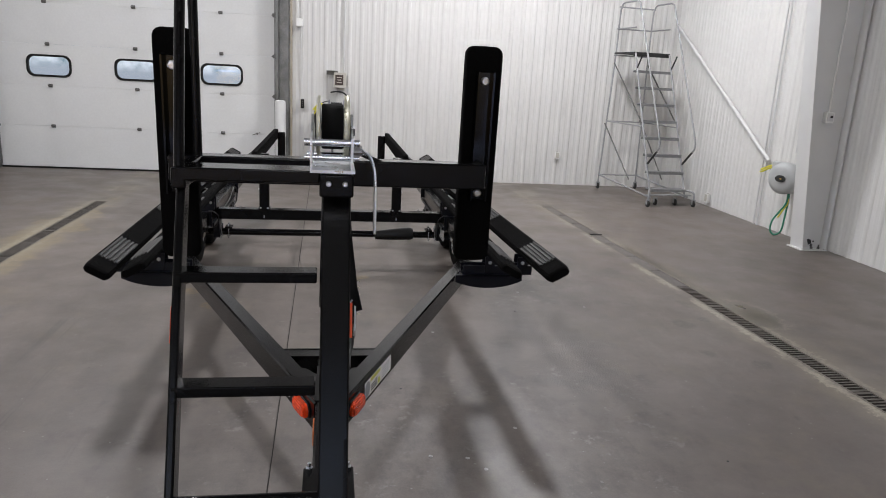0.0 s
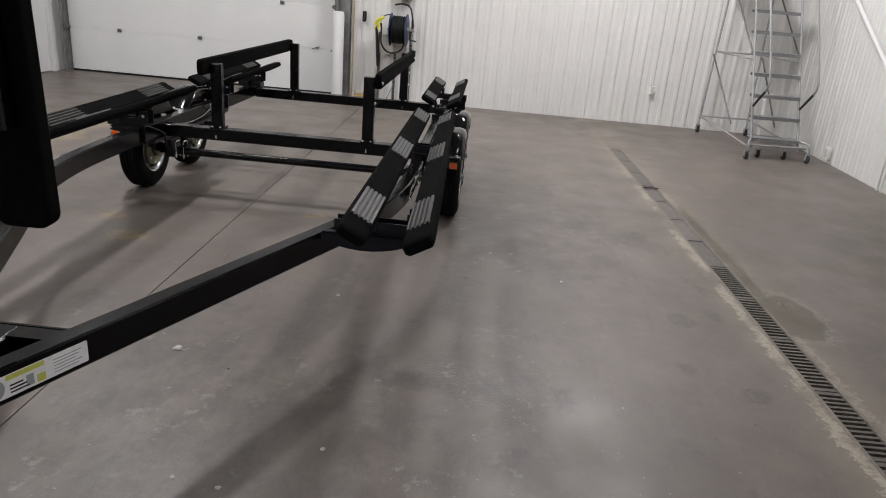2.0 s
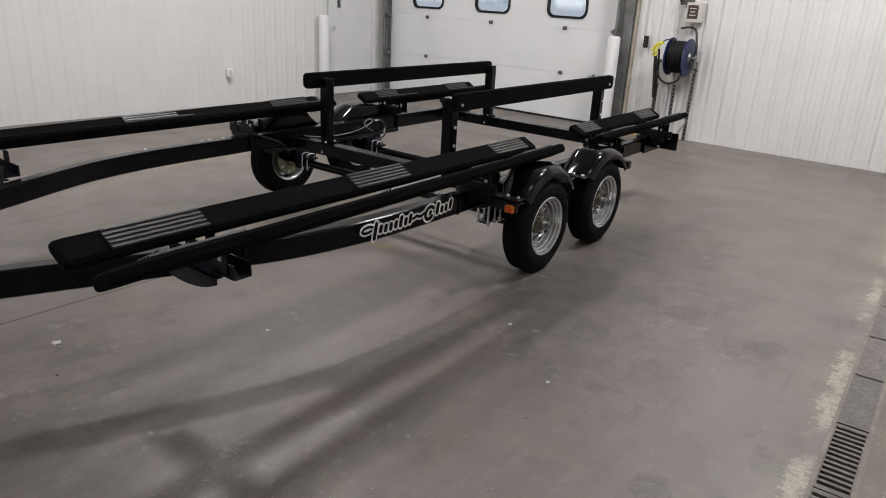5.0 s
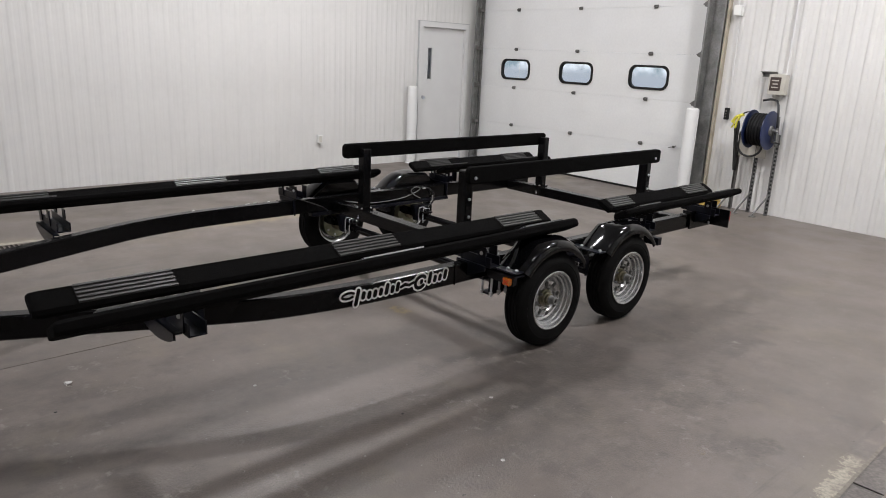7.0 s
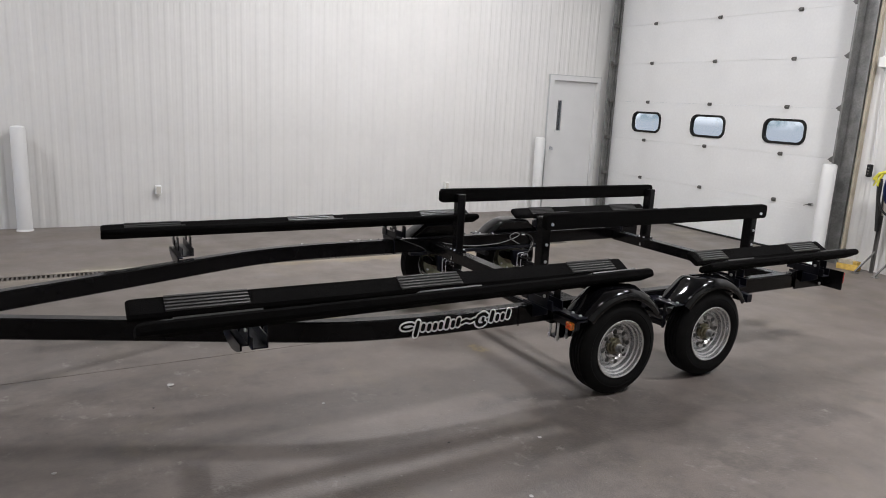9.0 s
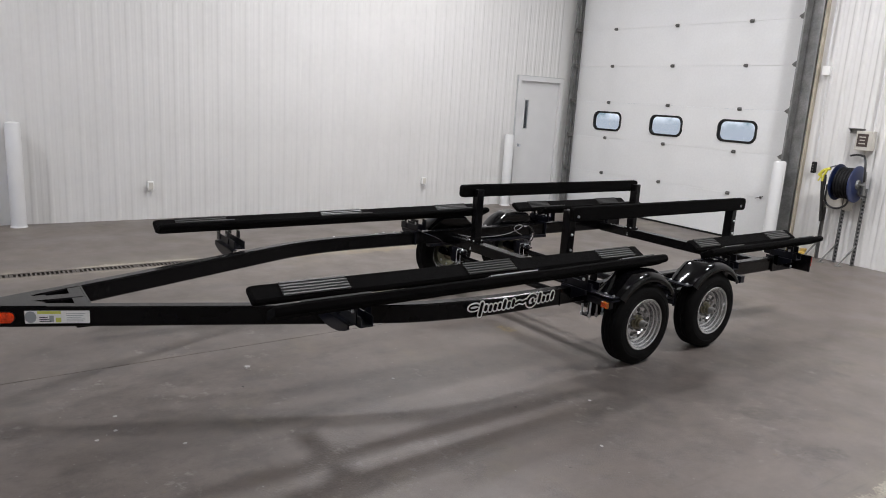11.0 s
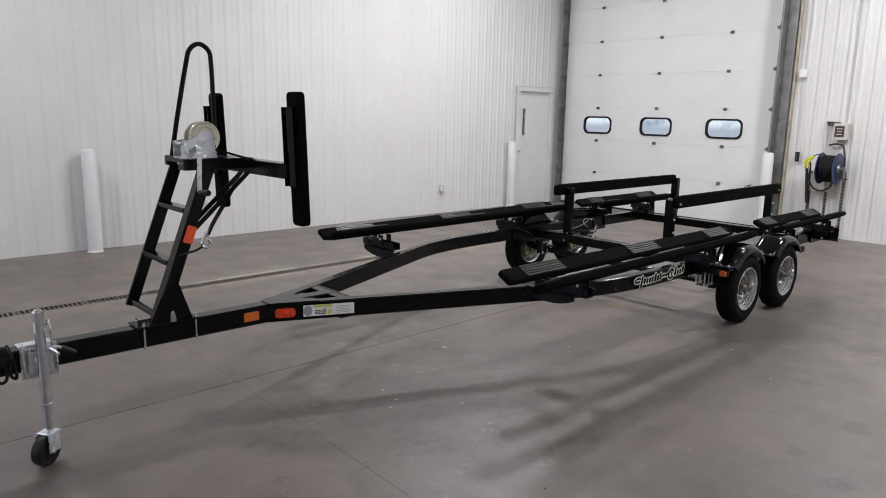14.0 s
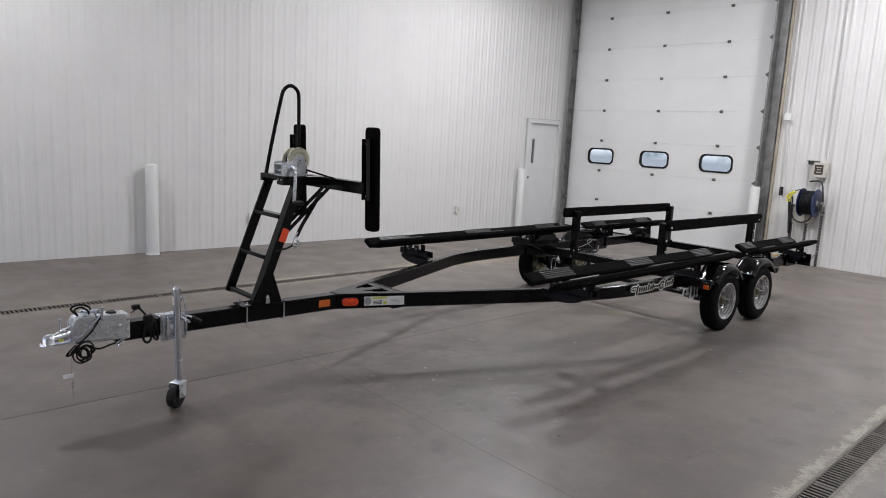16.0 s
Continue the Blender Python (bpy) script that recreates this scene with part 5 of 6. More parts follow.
for s in (-1, 1):
    part("reflector", box(0, 0, 0, 0.006, 0.10, 0.055, bevel=0.002), M_REFLECT, trailer, "flat orange reflector", m=pose(s * 0.053, 2.21, RZ + 0.002))
    ml = part("marker_lamp", joined(prism(rounded_rect(0.128, 0.058, 0.027, 6), "y", 0.004, 0.016), prism(rounded_rect(0.116, 0.047, 0.022, 6), "y", 0.014, 0.024)), M_AMBER, trailer, "oblong ribbed amber marker lamp",
              m=on_rail(s, 2.43))
    for z in (-0.013, 0.0, 0.013):
        part("lens_ridge", bar((-0.048, 0.024, z), (0.048, 0.024, z), 0.006, 0.007, 0.0015), M_AMBER, ml)
    part("lamp_base", prism(rounded_rect(0.136, 0.066, 0.030, 6), "y", 0.0, 0.005), M_RUBBER, ml)
lab = part("label", prism([(x, z) for x, z in rounded_rect(0.36, 0.072, 0.005, 2)], "y", 0, 0.0012), M_LABEL, trailer, "long white printed label", m=on_rail(1, 2.684) @ Matrix.Diagonal((0.905, 1, 1, 1)))
part("label_disc", prism([(-0.148 + 0.032 * math.cos(2 * math.pi * k / 20), 0.033 * math.sin(2 * math.pi * k / 20)) for k in range(20)], "y", 0.0012, 0.0018), M_LABEL_G, lab)
part("label_bar", span(-0.11, 0.02, 0.0012, 0.0018, 0.018, 0.034), M_LABEL_Y, lab)
part("label_bar", span(-0.01, 0.02, 0.0012, 0.0018, -0.03, -0.004), M_LABEL_Y, lab)
for k in range(3):
    part("label_bar", span(-0.10, -0.055 + 0.01 * k, 0.0012, 0.0018, -0.004 - 0.011 * k, 0.001 - 0.011 * k), M_INK, lab)
part("label_bar", span(-0.045, -0.02, 0.0012, 0.0018, -0.028, 0.008), M_LABEL_G, lab)
part("label_bar", span(0.04, 0.165, 0.0012, 0.0018, -0.026, 0.026), M_LABEL, lab)
for k in range(5):
    part("label_bar", span(0.05, 0.155 - 0.012 * (k % 3), 0.0018, 0.0024, 0.018 - 0.0105 * k, 0.0205 - 0.0105 * k), M_LABEL_G, lab)
part("label", prism(rounded_rect(0.07, 0.06, 0.004, 2), "y", 0, 0.0012), M_LABEL, trailer, "small white label", m=on_rail(-1, 2.60))

# ---- decal on the rails: a run of black strokes and loops inside one white outline ----


def stroke(points, width, lo, step=0.00004):
    """A flat stroke of that width through points (u, v): a bar a segment and a disc a joint, each a hair above the last."""
    out, h = [], lo
    for (u0, v0), (u1, v1) in zip(points, points[1:]):
        ln = math.hypot(u1 - u0, v1 - v0)
        nu, nv = -(v1 - v0) / ln * width / 2, (u1 - u0) / ln * width / 2
        h += step
        out.append(prism([(u0 - nu, v0 - nv), (u1 - nu, v1 - nv), (u1 + nu, v1 + nv), (u0 + nu, v0 + nv)], "x", 0.0, h))
    for u, v in points:
        h += step
        out.append(prism([(u + width / 2 * math.cos(0.628 * k), v + width / 2 * math.sin(0.628 * k)) for k in range(10)], "x", 0.0, h))
    return out


def loop(u, v, ru, rv, a0=0, a1=360, k=9, slant=0.25):
    pts = [(ru * math.cos(radians(a0 + (a1 - a0) * i / k)), rv * math.sin(radians(a0 + (a1 - a0) * i / k))) for i in range(k + 1)]
    return [(u + x + slant * z, v + z) for x, z in pts]


# a looped flourish, then plain slanted bars of changing height, a wave and a crescent
def slab(u, lo, hi, width=0.024):
    return ([(u - 0.22 * (hi - lo) / 2, lo), (u + 0.22 * (hi - lo) / 2, hi)], width)


DECAL_STROKES = [
    (loop(0.048, 0.016, 0.038, 0.015, 30, 320), 0.013), slab(0.104, -0.040, 0.034, 0.022),
    slab(0.144, -0.010, 0.012), slab(0.182, -0.014, 0.008), slab(0.220, -0.014, 0.008), slab(0.258, -0.012, 0.010),
    slab(0.298, -0.014, 0.028), slab(0.336, -0.012, 0.010), slab(0.372, -0.010, 0.022),
    ([(0.394, 0.000), (0.424, 0.010), (0.452, 0.000), (0.482, 0.010)], 0.016),
    (loop(0.532, 0.004, 0.036, 0.034, 40, 320), 0.020), slab(0.540, -0.002, 0.010, 0.020),
    slab(0.602, -0.008, 0.040), slab(0.640, -0.006, 0.014), slab(0.678, -0.004, 0.016), slab(0.718, 0.000, 0.036)]


def decal(s):
    m = pose(s * 1.0582, 4.835, RZ + 0.002)
    if s < 0:
        m = m @ Matrix.Diagonal((-1, 1, 1, 1))
    white = [b for pts, w in DECAL_STROKES for b in stroke(pts, w + 0.021, 0.0008)]
    black = [b for pts, w in DECAL_STROKES for b in stroke(pts, w, 0.0022)]
    d = part("decal", joined(*white), M_DECAL, trailer, "white-outlined black decal shape along the rail", m=m)
    part("decal_shape", joined(*black), M_STEEL, d)
    return d


decal(1)
decal(-1)

# ---- jack ----
JX, JY = 0.140, 1.055
jack = part("jack", joined(rod((0.138, JY, 0.20), (0.114, JY, 0.765), 0.0235, 22), rod((0.140, JY, 0.14), (0.137, JY, 0.22), 0.019, 16), rod((0.1145, JY, 0.752), (0.1135, JY, 0.775), 0.027, 22), rod((0.1365, JY, 0.30), (0.136, JY, 0.312), 0.0255, 22)), M_ZINC, trailer, "zinc swivel jack with a black wheel", smooth=True)
part("jack_cap", lathe([(0, 0.016), (0.012, 0.015), (0.022, 0.006), (0.023, 0), (0, 0)], 18, pose(0.1135, JY, 0.775)), M_ZINC, jack, smooth=True)
clamp = part("clamp_plate", joined(span(0.051, 0.057, 0.972, 1.138, 0.425, 0.60, 0.002), span(-0.06, 0.06, 0.975, 1.135, 0.579, 0.585, 0.002)), M_ZINC_PALE, jack)
for y0, y1 in ((0.978, 0.984), (1.010, 1.016), (1.094, 1.100), (1.126, 1.132)):
    part("clamp_rib", prism([(0.057, 0.435), (0.085, 0.45), (0.092, 0.50), (0.085, 0.575), (0.057, 0.59)], "y", y0, y1), M_ZINC_PALE, clamp)
part("swivel_plate", joined(span(0.086, 0.092, 1.00, 1.11, 0.455, 0.57, 0.002), rod((0.09, JY, 0.51), (0.118, JY, 0.51), 0.03, 18)), M_ZINC, clamp)
for by in (0.986, 1.124):
    for bz in (0.445, 0.585):
        part("bolt", BOLT, M_CHROME_BOLT, clamp, m=pose(0.057, by, bz, 0, 90, 0))
part("pull_pin", joined(rod((0.095, 1.10, 0.575), (0.16, 1.12, 0.56), 0.009, 10), tube([(0.15, 1.10, 0.60), (0.153, 1.125, 0.595), (0.155, 1.145, 0.58)], 0.008, 8)), M_ZINC, jack, smooth=True)
part("handle_grip", rod((0.155, 1.135, 0.588), (0.157, 1.195, 0.548), 0.015, 14), M_RUBBER, jack, "dark plastic handle grip", smooth=True)
part("jack_handle", joined(rod((0.115, 1.08, 0.70), (0.130, 1.092, 0.735), 0.007, 8), tube([(0.130, 1.092, 0.735), (0.140, 1.097, 0.69), (0.146, 1.10, 0.60)], 0.006, 8)), M_ZINC, jack, smooth=True)
part("jack_label", lathe([(0.0242, 0.672), (0.0245, 0.672), (0.0245, 0.728), (0.0242, 0.728)], 20, pose(0.1445, JY, 0, 0, -2.43, 0)), M_LABEL, jack)
caster = pose(JX, JY, 0, 0, 0, 35)
part("fork", joined(span(-0.041, -0.035, -0.055, 0.02, 0.07, 0.165, 0.002), span(0.035, 0.041, -0.055, 0.02, 0.07, 0.165, 0.002), span(-0.041, 0.041, -0.045, 0.03, 0.160, 0.168, 0.002)), M_ZINC_PALE, jack, m=caster)
jw = part("wheel", lathe([(0, 0.026), (0.025, 0.026), (0.045, 0.020), (0.066, 0.026), (0.077, 0.020), (0.0795, 0.008), (0.0795, -0.008), (0.077, -0.020), (0.066, -0.026), (0.045, -0.020), (0.025, -0.026), (0, -0.026)], 36), M_RUBBER, jack, "black rubber jack wheel", smooth=True, m=caster @ pose(0, -0.035, 0.0795, 0, 90, 0))
part("axle_bolt", joined(rod((0, 0, -0.05), (0, 0, 0.05), 0.007, 10), lathe([(0, 0.008), (0.012, 0.008), (0.012, 0), (0, 0)], 6, pose(0, 0, 0.041))), M_ZINC, jw)

# ---- surge coupler ----
coup = part("coupler", joined(prism([(0.475, 0.487), (0.785, 0.480), (0.785, 0.632), (0.755, 0.640), (0.51, 0.652), (0.475, 0.640), (0.455, 0.60), (0.455, 0.51)], "x", -0.056, 0.056, 0.005)), M_ZINC_PALE, trailer, "zinc surge-brake coupler with cables and chains")
part("ball_socket", joined(lathe([(0, 0.044), (0.02, 0.042), (0.034, 0.030), (0.040, 0.008), (0.043, -0.008), (0.052, -0.010), (0.054, -0.016), (0, -0.016)], 28, pose(0, 0.345, 0.512)),
                           prism([(-0.052, 0.345), (0.052, 0.345), (0.058, 0.48), (-0.058, 0.48)], "z", 0.497, 0.505),
                           prism([(0.345, 0.502), (0.47, 0.502), (0.47, 0.575), (0.43, 0.560), (0.36, 0.545)], "x", -0.034, 0.034, 0.008)), M_ZINC, coup, smooth=True)
part("latch", joined(rod((0, 0.40, 0.545), (0, 0.405, 0.635), 0.006, 8), bar((0, 0.37, 0.545), (0, 0.46, 0.585), 0.025, 0.012), lathe([(0, 0.012), (0.010, 0.010), (0.010, 0), (0, 0)], 12, pose(0, 0.405, 0.632)), rod((-0.03, 0.425, 0.572), (0.045, 0.425, 0.572), 0.006, 8)), M_ZINC, coup)
part("socket_label", span(0.034, 0.0355, 0.385, 0.415, 0.512, 0.528), M_LABEL_Y, coup)
part("release_lever", joined(rod((0.060, 0.46, 0.50), (0.064, 0.61, 0.645), 0.007, 8), bar((-0.02, 0.54, 0.665), (0.066, 0.62, 0.672), 0.026, 0.018, 0.003), rod((0.064, 0.615, 0.62), (0.064, 0.622, 0.70), 0.010, 10), rod((-0.02, 0.52, 0.665), (0.06, 0.60, 0.685), 0.009, 8),
                             tube([(0.066, 0.60, 0.69), (0.07, 0.58, 0.67), (0.066, 0.595, 0.64), (0.06, 0.62, 0.65), (0.066, 0.60, 0.69)], 0.0045, 6)), M_ZINC, coup, smooth=True)
part("fill_cap", lathe([(0, 0.012), (0.026, 0.012), (0.032, 0.007), (0.032, 0), (0, 0)], 18, pose(0, 0.69, 0.640)), M_RUBBER, coup)
part("slide_strip", span(0.056, 0.060, 0.47, 0.68, 0.492, 0.506), M_ZINC, coup)
for by, bz, k in ((0.715, 0.515, 1.3), (0.765, 0.535, 1.0), (0.725, 0.565, 1.0), (0.765, 0.615, 0.8), (0.65, 0.53, 0.8)):
    part("bolt", BOLT, M_CHROME_BOLT, coup, m=pose(0.056, by, bz, 0, 90, 0) @ Matrix.Diagonal((k, k, 1, 1)))
loops = []
rng = random.Random(4)
for k in range(7):
    rr, ph = 0.024 + 0.036 * rng.random(), 6.3 * rng.random()
    oy, oz, ov = 0.020 * rng.uniform(-1, 1), 0.014 * rng.uniform(-1, 1), rng.uniform(0.82, 1.2)
    loops += [(0.070 + 0.003 * k + 0.014 * math.sin(2 * math.pi * i / 22 + ph), 0.505 + oy + rr * ov * math.cos(2 * math.pi * i / 22), 0.435 + oz + rr / ov * math.sin(2 * math.pi * i / 22)) for i in range(20)]
part("brake_cable", tube(loops, 0.0046, 7, 2), M_COIL, coup, "coil of black cable", smooth=True)
for end in (tube([(0.07, 0.54, 0.465), (0.068, 0.60, 0.445), (0.066, 0.66, 0.458), (0.062, 0.74, 0.475)], 0.006, 7), tube([(0.07, 0.44, 0.445), (0.07, 0.48, 0.485), (0.066, 0.56, 0.56), (0.068, 0.61, 0.64)], 0.0046, 7),
              tube([(0.07, 0.47, 0.49), (0.075, 0.42, 0.445), (0.075, 0.425, 0.43), (0.07, 0.49, 0.455)], 0.0046, 7), tube([(0.072, 0.43, 0.45), (0.075, 0.42, 0.43), (0.075, 0.45, 0.445), (0.072, 0.50, 0.475)], 0.0046, 7), tube([(0.0, 0.50, 0.652), (-0.02, 0.47, 0.69), (0.0, 0.51, 0.715), (0.02, 0.56, 0.70), (0.0, 0.57, 0.655)], 0.006, 7), tube([(0.01, 0.50, 0.652), (0.0, 0.485, 0.685), (0.01, 0.52, 0.70), (0.03, 0.55, 0.68), (0.01, 0.56, 0.655)], 0.006, 7)):
    part("cable", end, M_COIL, coup, smooth=True)
part("cable_hook", tube([(0.06, 0.74, 0.475), (0.07, 0.725, 0.455), (0.07, 0.70, 0.452), (0.07, 0.71, 0.470), (0.066, 0.76, 0.488)], 0.007, 8), M_ZINC, coup, smooth=True)
tag = part("pin_cable", joined(rod((0.05, 0.452, 0.485), (0.052, 0.447, 0.31), 0.0016, 6), rod((0.052, 0.447, 0.275), (0.055, 0.450, 0.15), 0.0016, 6)), M_GALV, coup)
part("cable_tag", box(0.052, 0.428, 0.298, 0.010, 0.058, 0.026, pose(0, 0, 0), 0.004), M_LABEL, tag, "small pale tag on a thin cable")
part("pin", joined(rod((0.053, 0.448, 0.26), (0.054, 0.449, 0.225), 0.006, 8), rod((0.054, 0.450, 0.20), (0.055, 0.450, 0.15), 0.004, 8)), M_ZINC, tag)
loom = joined(tube([(0.056, 0.90, 0.60), (0.062, 0.88, 0.56), (0.064, 0.86, 0.47), (0.062, 0.885, 0.435), (0.06, 0.91, 0.46), (0.058, 0.90, 0.55), (0.03, 0.89, 0.60)], 0.008, 8),
              tube([(0.03, 0.92, 0.60), (0.062, 0.93, 0.55), (0.063, 0.925, 0.47), (0.062, 0.95, 0.45), (0.058, 0.94, 0.55), (0.0, 0.93, 0.60)], 0.008, 8), box(0.052, 0.895, 0.585, 0.04, 0.06, 0.06, bevel=0.015), box(0.055, 0.90, 0.54, 0.03, 0.05, 0.07, bevel=0.012))
part("wiring_loom", loom, M_RUBBER, coup, "taped black trailer wiring", smooth=True)
part("plug", joined(box(0.0, 0.84, 0.66, 0.03, 0.05, 0.03, pose(0, 0, 0), 0.006), rod((0, 0.86, 0.65), (0.03, 0.89, 0.61), 0.007, 8), rod((0.03, 0.80, 0.635), (0.0, 0.845, 0.645), 0.003, 6)), M_RUBBER, coup)

# ---- brake lines ----
part("brake_line", tube([(-0.975, 6.20, 0.53), (-0.975, 6.50, 0.485), (-0.975, 6.80, 0.49), (-0.97, 6.98, 0.53), (-0.96, 7.04, 0.57), (-0.955, 6.98, 0.585), (-0.955, 6.93, 0.56), (-0.96, 6.96, 0.52), (-0.98, 7.06, 0.47)], 0.0045, 7), M_LINE, trailer, "pale grey brake line", smooth=True)
part("brake_line", tube([(-0.965, 7.06, 0.575), (-0.955, 7.14, 0.56), (-0.95, 7.20, 0.50), (-0.955, 7.19, 0.42), (-0.97, 7.13, 0.39), (-0.98, 7.08, 0.42)], 0.006, 7), M_HOSE_K, trailer, "black brake hose", smooth=True)
part("line_clip", joined(box(-0.972, 7.20, 0.46, 0.012, 0.035, 0.05, bevel=0.003), rod((-0.972, 7.19, 0.44), (-0.972, 7.16, 0.38), 0.006, 8), rod((-0.96, 7.06, 0.565), (-0.96, 7.10, 0.565), 0.009, 8)), M_ZINC, trailer)
part("brake_line", tube([(-0.97, 5.75, 0.60), (-0.95, 6.0, 0.50), (-0.98, 6.10, 0.40), (-1.02, 6.15, 0.36)], 0.005, 6), M_HOSE_K, trailer, "black brake hose", smooth=True)
part("brake_line", tube([(0.97, 5.75, 0.60), (0.95, 6.0, 0.50), (0.98, 6.10, 0.40), (1.02, 6.15, 0.36)], 0.005, 6), M_HOSE_K, trailer, "black brake hose", smooth=True)

# ---- things at the walls ----


def rolling_ladder():
    """A rolling warehouse ladder: x across, y from the first step to the back, z up."""
    lad = thing("rolling_ladder", "grey tubular steel rolling warehouse ladder with handrails", "ladder", pose(4.785, 9.915, 0, 0, 0, 6.5))
    w, r = 0.30, 0.0135

    def step_y(z):
        return 0.02 + (z - 0.25) * 0.47

    for s in (-1, 1):
        part("stringer", tube([(s * w, step_y(0.25) - 0.02, 0.12), (s * w, step_y(2.2), 2.27)], r * 1.1, 10, 0), M_LADDER, lad, smooth=True)
        part("back_post", tube([(s * 0.36, 1.62, 0.10), (s * w, 1.58, 2.28), (s * w, 1.57, 2.95), (s * w, 1.52, 3.04), (s * w, 1.44, 3.06), (s * w, 1.05, 3.06), (s * w, 0.97, 3.03), (s * w, 0.92, 2.94), (s * w, -0.02, 1.10), (s * w, -0.08, 0.96), (s * w, -0.07, 0.88), (s * w, -0.03, 0.83)], r, 10, 0), M_LADDER, lad, smooth=True)
        part("hand_grip", rod((s * w, -0.03, 0.83), (s * w, step_y(0.62) + 0.0, 0.62), r * 1.15, 10), M_DARK, lad)
        part("rail_stay", rod((s * w, step_y(2.0), 2.02), (s * w, step_y(2.25) - 0.25, 2.24), r * 0.95, 10), M_DARK, lad)
        part("side_rail", tube([(s * 0.36, 1.62, 0.24), (s * 0.35, 0.90, 0.20), (s * 0.34, 0.0, 0.14)], r, 10, 0), M_LADDER, lad, smooth=True)
        part("mid_rail", rod((s * 0.335, 1.60, 1.16), (s * w, step_y(1.16), 1.16), r * 0.8, 8), M_LADDER, lad)
        part("brace", rod((s * 0.355, 1.61, 1.12), (s * w, step_y(0.38) + 0.62, 0.30), r * 0.8, 8), M_DARKMETAL, lad)
        part("brace", rod((s * 0.31, 1.585, 2.12), (s * w, step_y(1.2) + 0.04, 1.22), r * 0.8, 8), M_DARKMETAL, lad)
        part("guard_rail", rod((s * w, 1.57, 2.66), (s * w, 1.0, 2.66), r * 0.8, 8), M_LADDER, lad)
        part("front_leg", tube([(s * 0.31, 0.02, 0.24), (s * 0.37, -0.06, 0.23), (s * 0.39, -0.10, 0.18), (s * 0.39, -0.10, 0.06)], r, 10, 5), M_LADDER, lad, smooth=True)
        for cx, cy in ((s * 0.39, -0.10), (s * 0.36, 1.62), (s * 0.17, 0.06)):
            c = part("caster", lathe([(0, 0.016), (0.03, 0.016), (0.048, 0.012), (0.05, 0.0), (0.048, -0.012), (0.03, -0.016), (0, -0.016)], 20, pose(0, 0, 0.05, 0, 90, 0)), M_DARK, lad, "black rubber caster", m=pose(cx, cy, 0))
            part("caster_fork", joined(span(-0.026, -0.021, -0.02, 0.02, 0.04, 0.115), span(0.021, 0.026, -0.02, 0.02, 0.04, 0.115), span(-0.026, 0.026, -0.02, 0.02, 0.11, 0.118)), M_LADDER, c)
    for k in range(1, 9):
        z = 0.25 * k
        y = step_y(z)
        d = 0.10 if k > 1 else 0.16
        part("tread", joined(span(-w, w, y - 0.02, y + d, z - 0.006, z + 0.006), span(-w, w, y - 0.02, y - 0.014, z - 0.035, z), span(-w, w, y + d - 0.006, y + d, z - 0.03, z)), M_LADDER_STEP, lad)
    part("platform", joined(span(-w - 0.02, w + 0.02, 0.95, 1.60, 2.262, 2.286, 0.003), span(-w - 0.02, w + 0.02, 0.95, 0.965, 2.22, 2.262)), M_DARK, lad)
    for z, yy in ((0.24, 1.62), (1.16, 1.60), (2.24, 1.585), (3.0, 1.565), (2.66, 1.57)):
        part("back_rail", rod((-0.35 + 0.02 * (z > 1), yy, z), (0.35 - 0.02 * (z > 1), yy, z), r * 0.85, 8), M_LADDER, lad)
    part("base_bar", rod((-0.39, -0.02, 0.17), (0.39, -0.02, 0.17), r, 10), M_LADDER, lad)
    return lad


rolling_ladder()

# tapered steel column on the right wall: a flange to the room, a web, a base plate
col = thing("steel_column", "white painted tapered steel column on a base plate", "column", pose(0, 0, 0))


def flange_x(z):
    return 5.185 - 0.112 * z


HT = ROOM_H - 0.01
part("flange", prism([(flange_x(0.012), 0.012), (flange_x(0.012) + 0.014, 0.012), (flange_x(HT) + 0.014, HT), (flange_x(HT), HT)], "y", 7.19, 7.42), M_WHITE, col)
part("web", prism([(flange_x(0.012) + 0.014, 0.012), (ROOM_R - 0.02, 0.012), (ROOM_R - 0.02, HT), (flange_x(HT) + 0.014, HT)], "y", 7.301, 7.309), M_WHITE, col)
part("outer_flange", span(ROOM_R - 0.02, ROOM_R - 0.006, 7.19, 7.42, 0.012, HT), M_WHITE, col)
part("base_plate", span(5.15, ROOM_R - 0.005, 7.17, 7.44, 0.0, 0.012), M_WHITE, col)
for bx, by in ((5.33, 7.24), (5.42, 7.24), (5.33, 7.37), (5.42, 7.37)):
    part("anchor_bolt", joined(rod((bx, by, 0.012), (bx, by, 0.06), 0.009, 8), lathe([(0, 0.03), (0.017, 0.03), (0.017, 0.012), (0, 0.012)], 6, pose(bx, by, 0))), M_DARKMETAL, col)
rng = random.Random(11)
for cx, cz, r in ((5.335, 0.075, 0.030), (5.365, 0.045, 0.022), (5.315, 0.105, 0.014), (5.385, 0.085, 0.012), (5.26, 0.055, 0.010)):
    part("paint_chip", prism([(cx + r * rng.uniform(0.5, 1.2) * math.cos(0.7 * k), cz + 1.3 * r * rng.uniform(0.5, 1.2) * math.sin(0.7 * k)) for k in range(9)], "y", 7.2985, 7.3005), M_DARK, col, "dark chipped patch in the paint")
sw = thing("switch_box", "white switch box on the column web with a conduit", "switch", pose(5.27, 7.30, 1.53))
part("box", box(0, -0.03, 0, 0.10, 0.06, 0.12, bevel=0.004), M_OUTLET, sw)
part("plate", box(0.0, -0.063, 0.005, 0.075, 0.006, 0.09, bevel=0.002), M_WHITE, sw)
part("toggle", box(0.01, -0.07, 0.01, 0.025, 0.01, 0.025), M_DARK, sw)
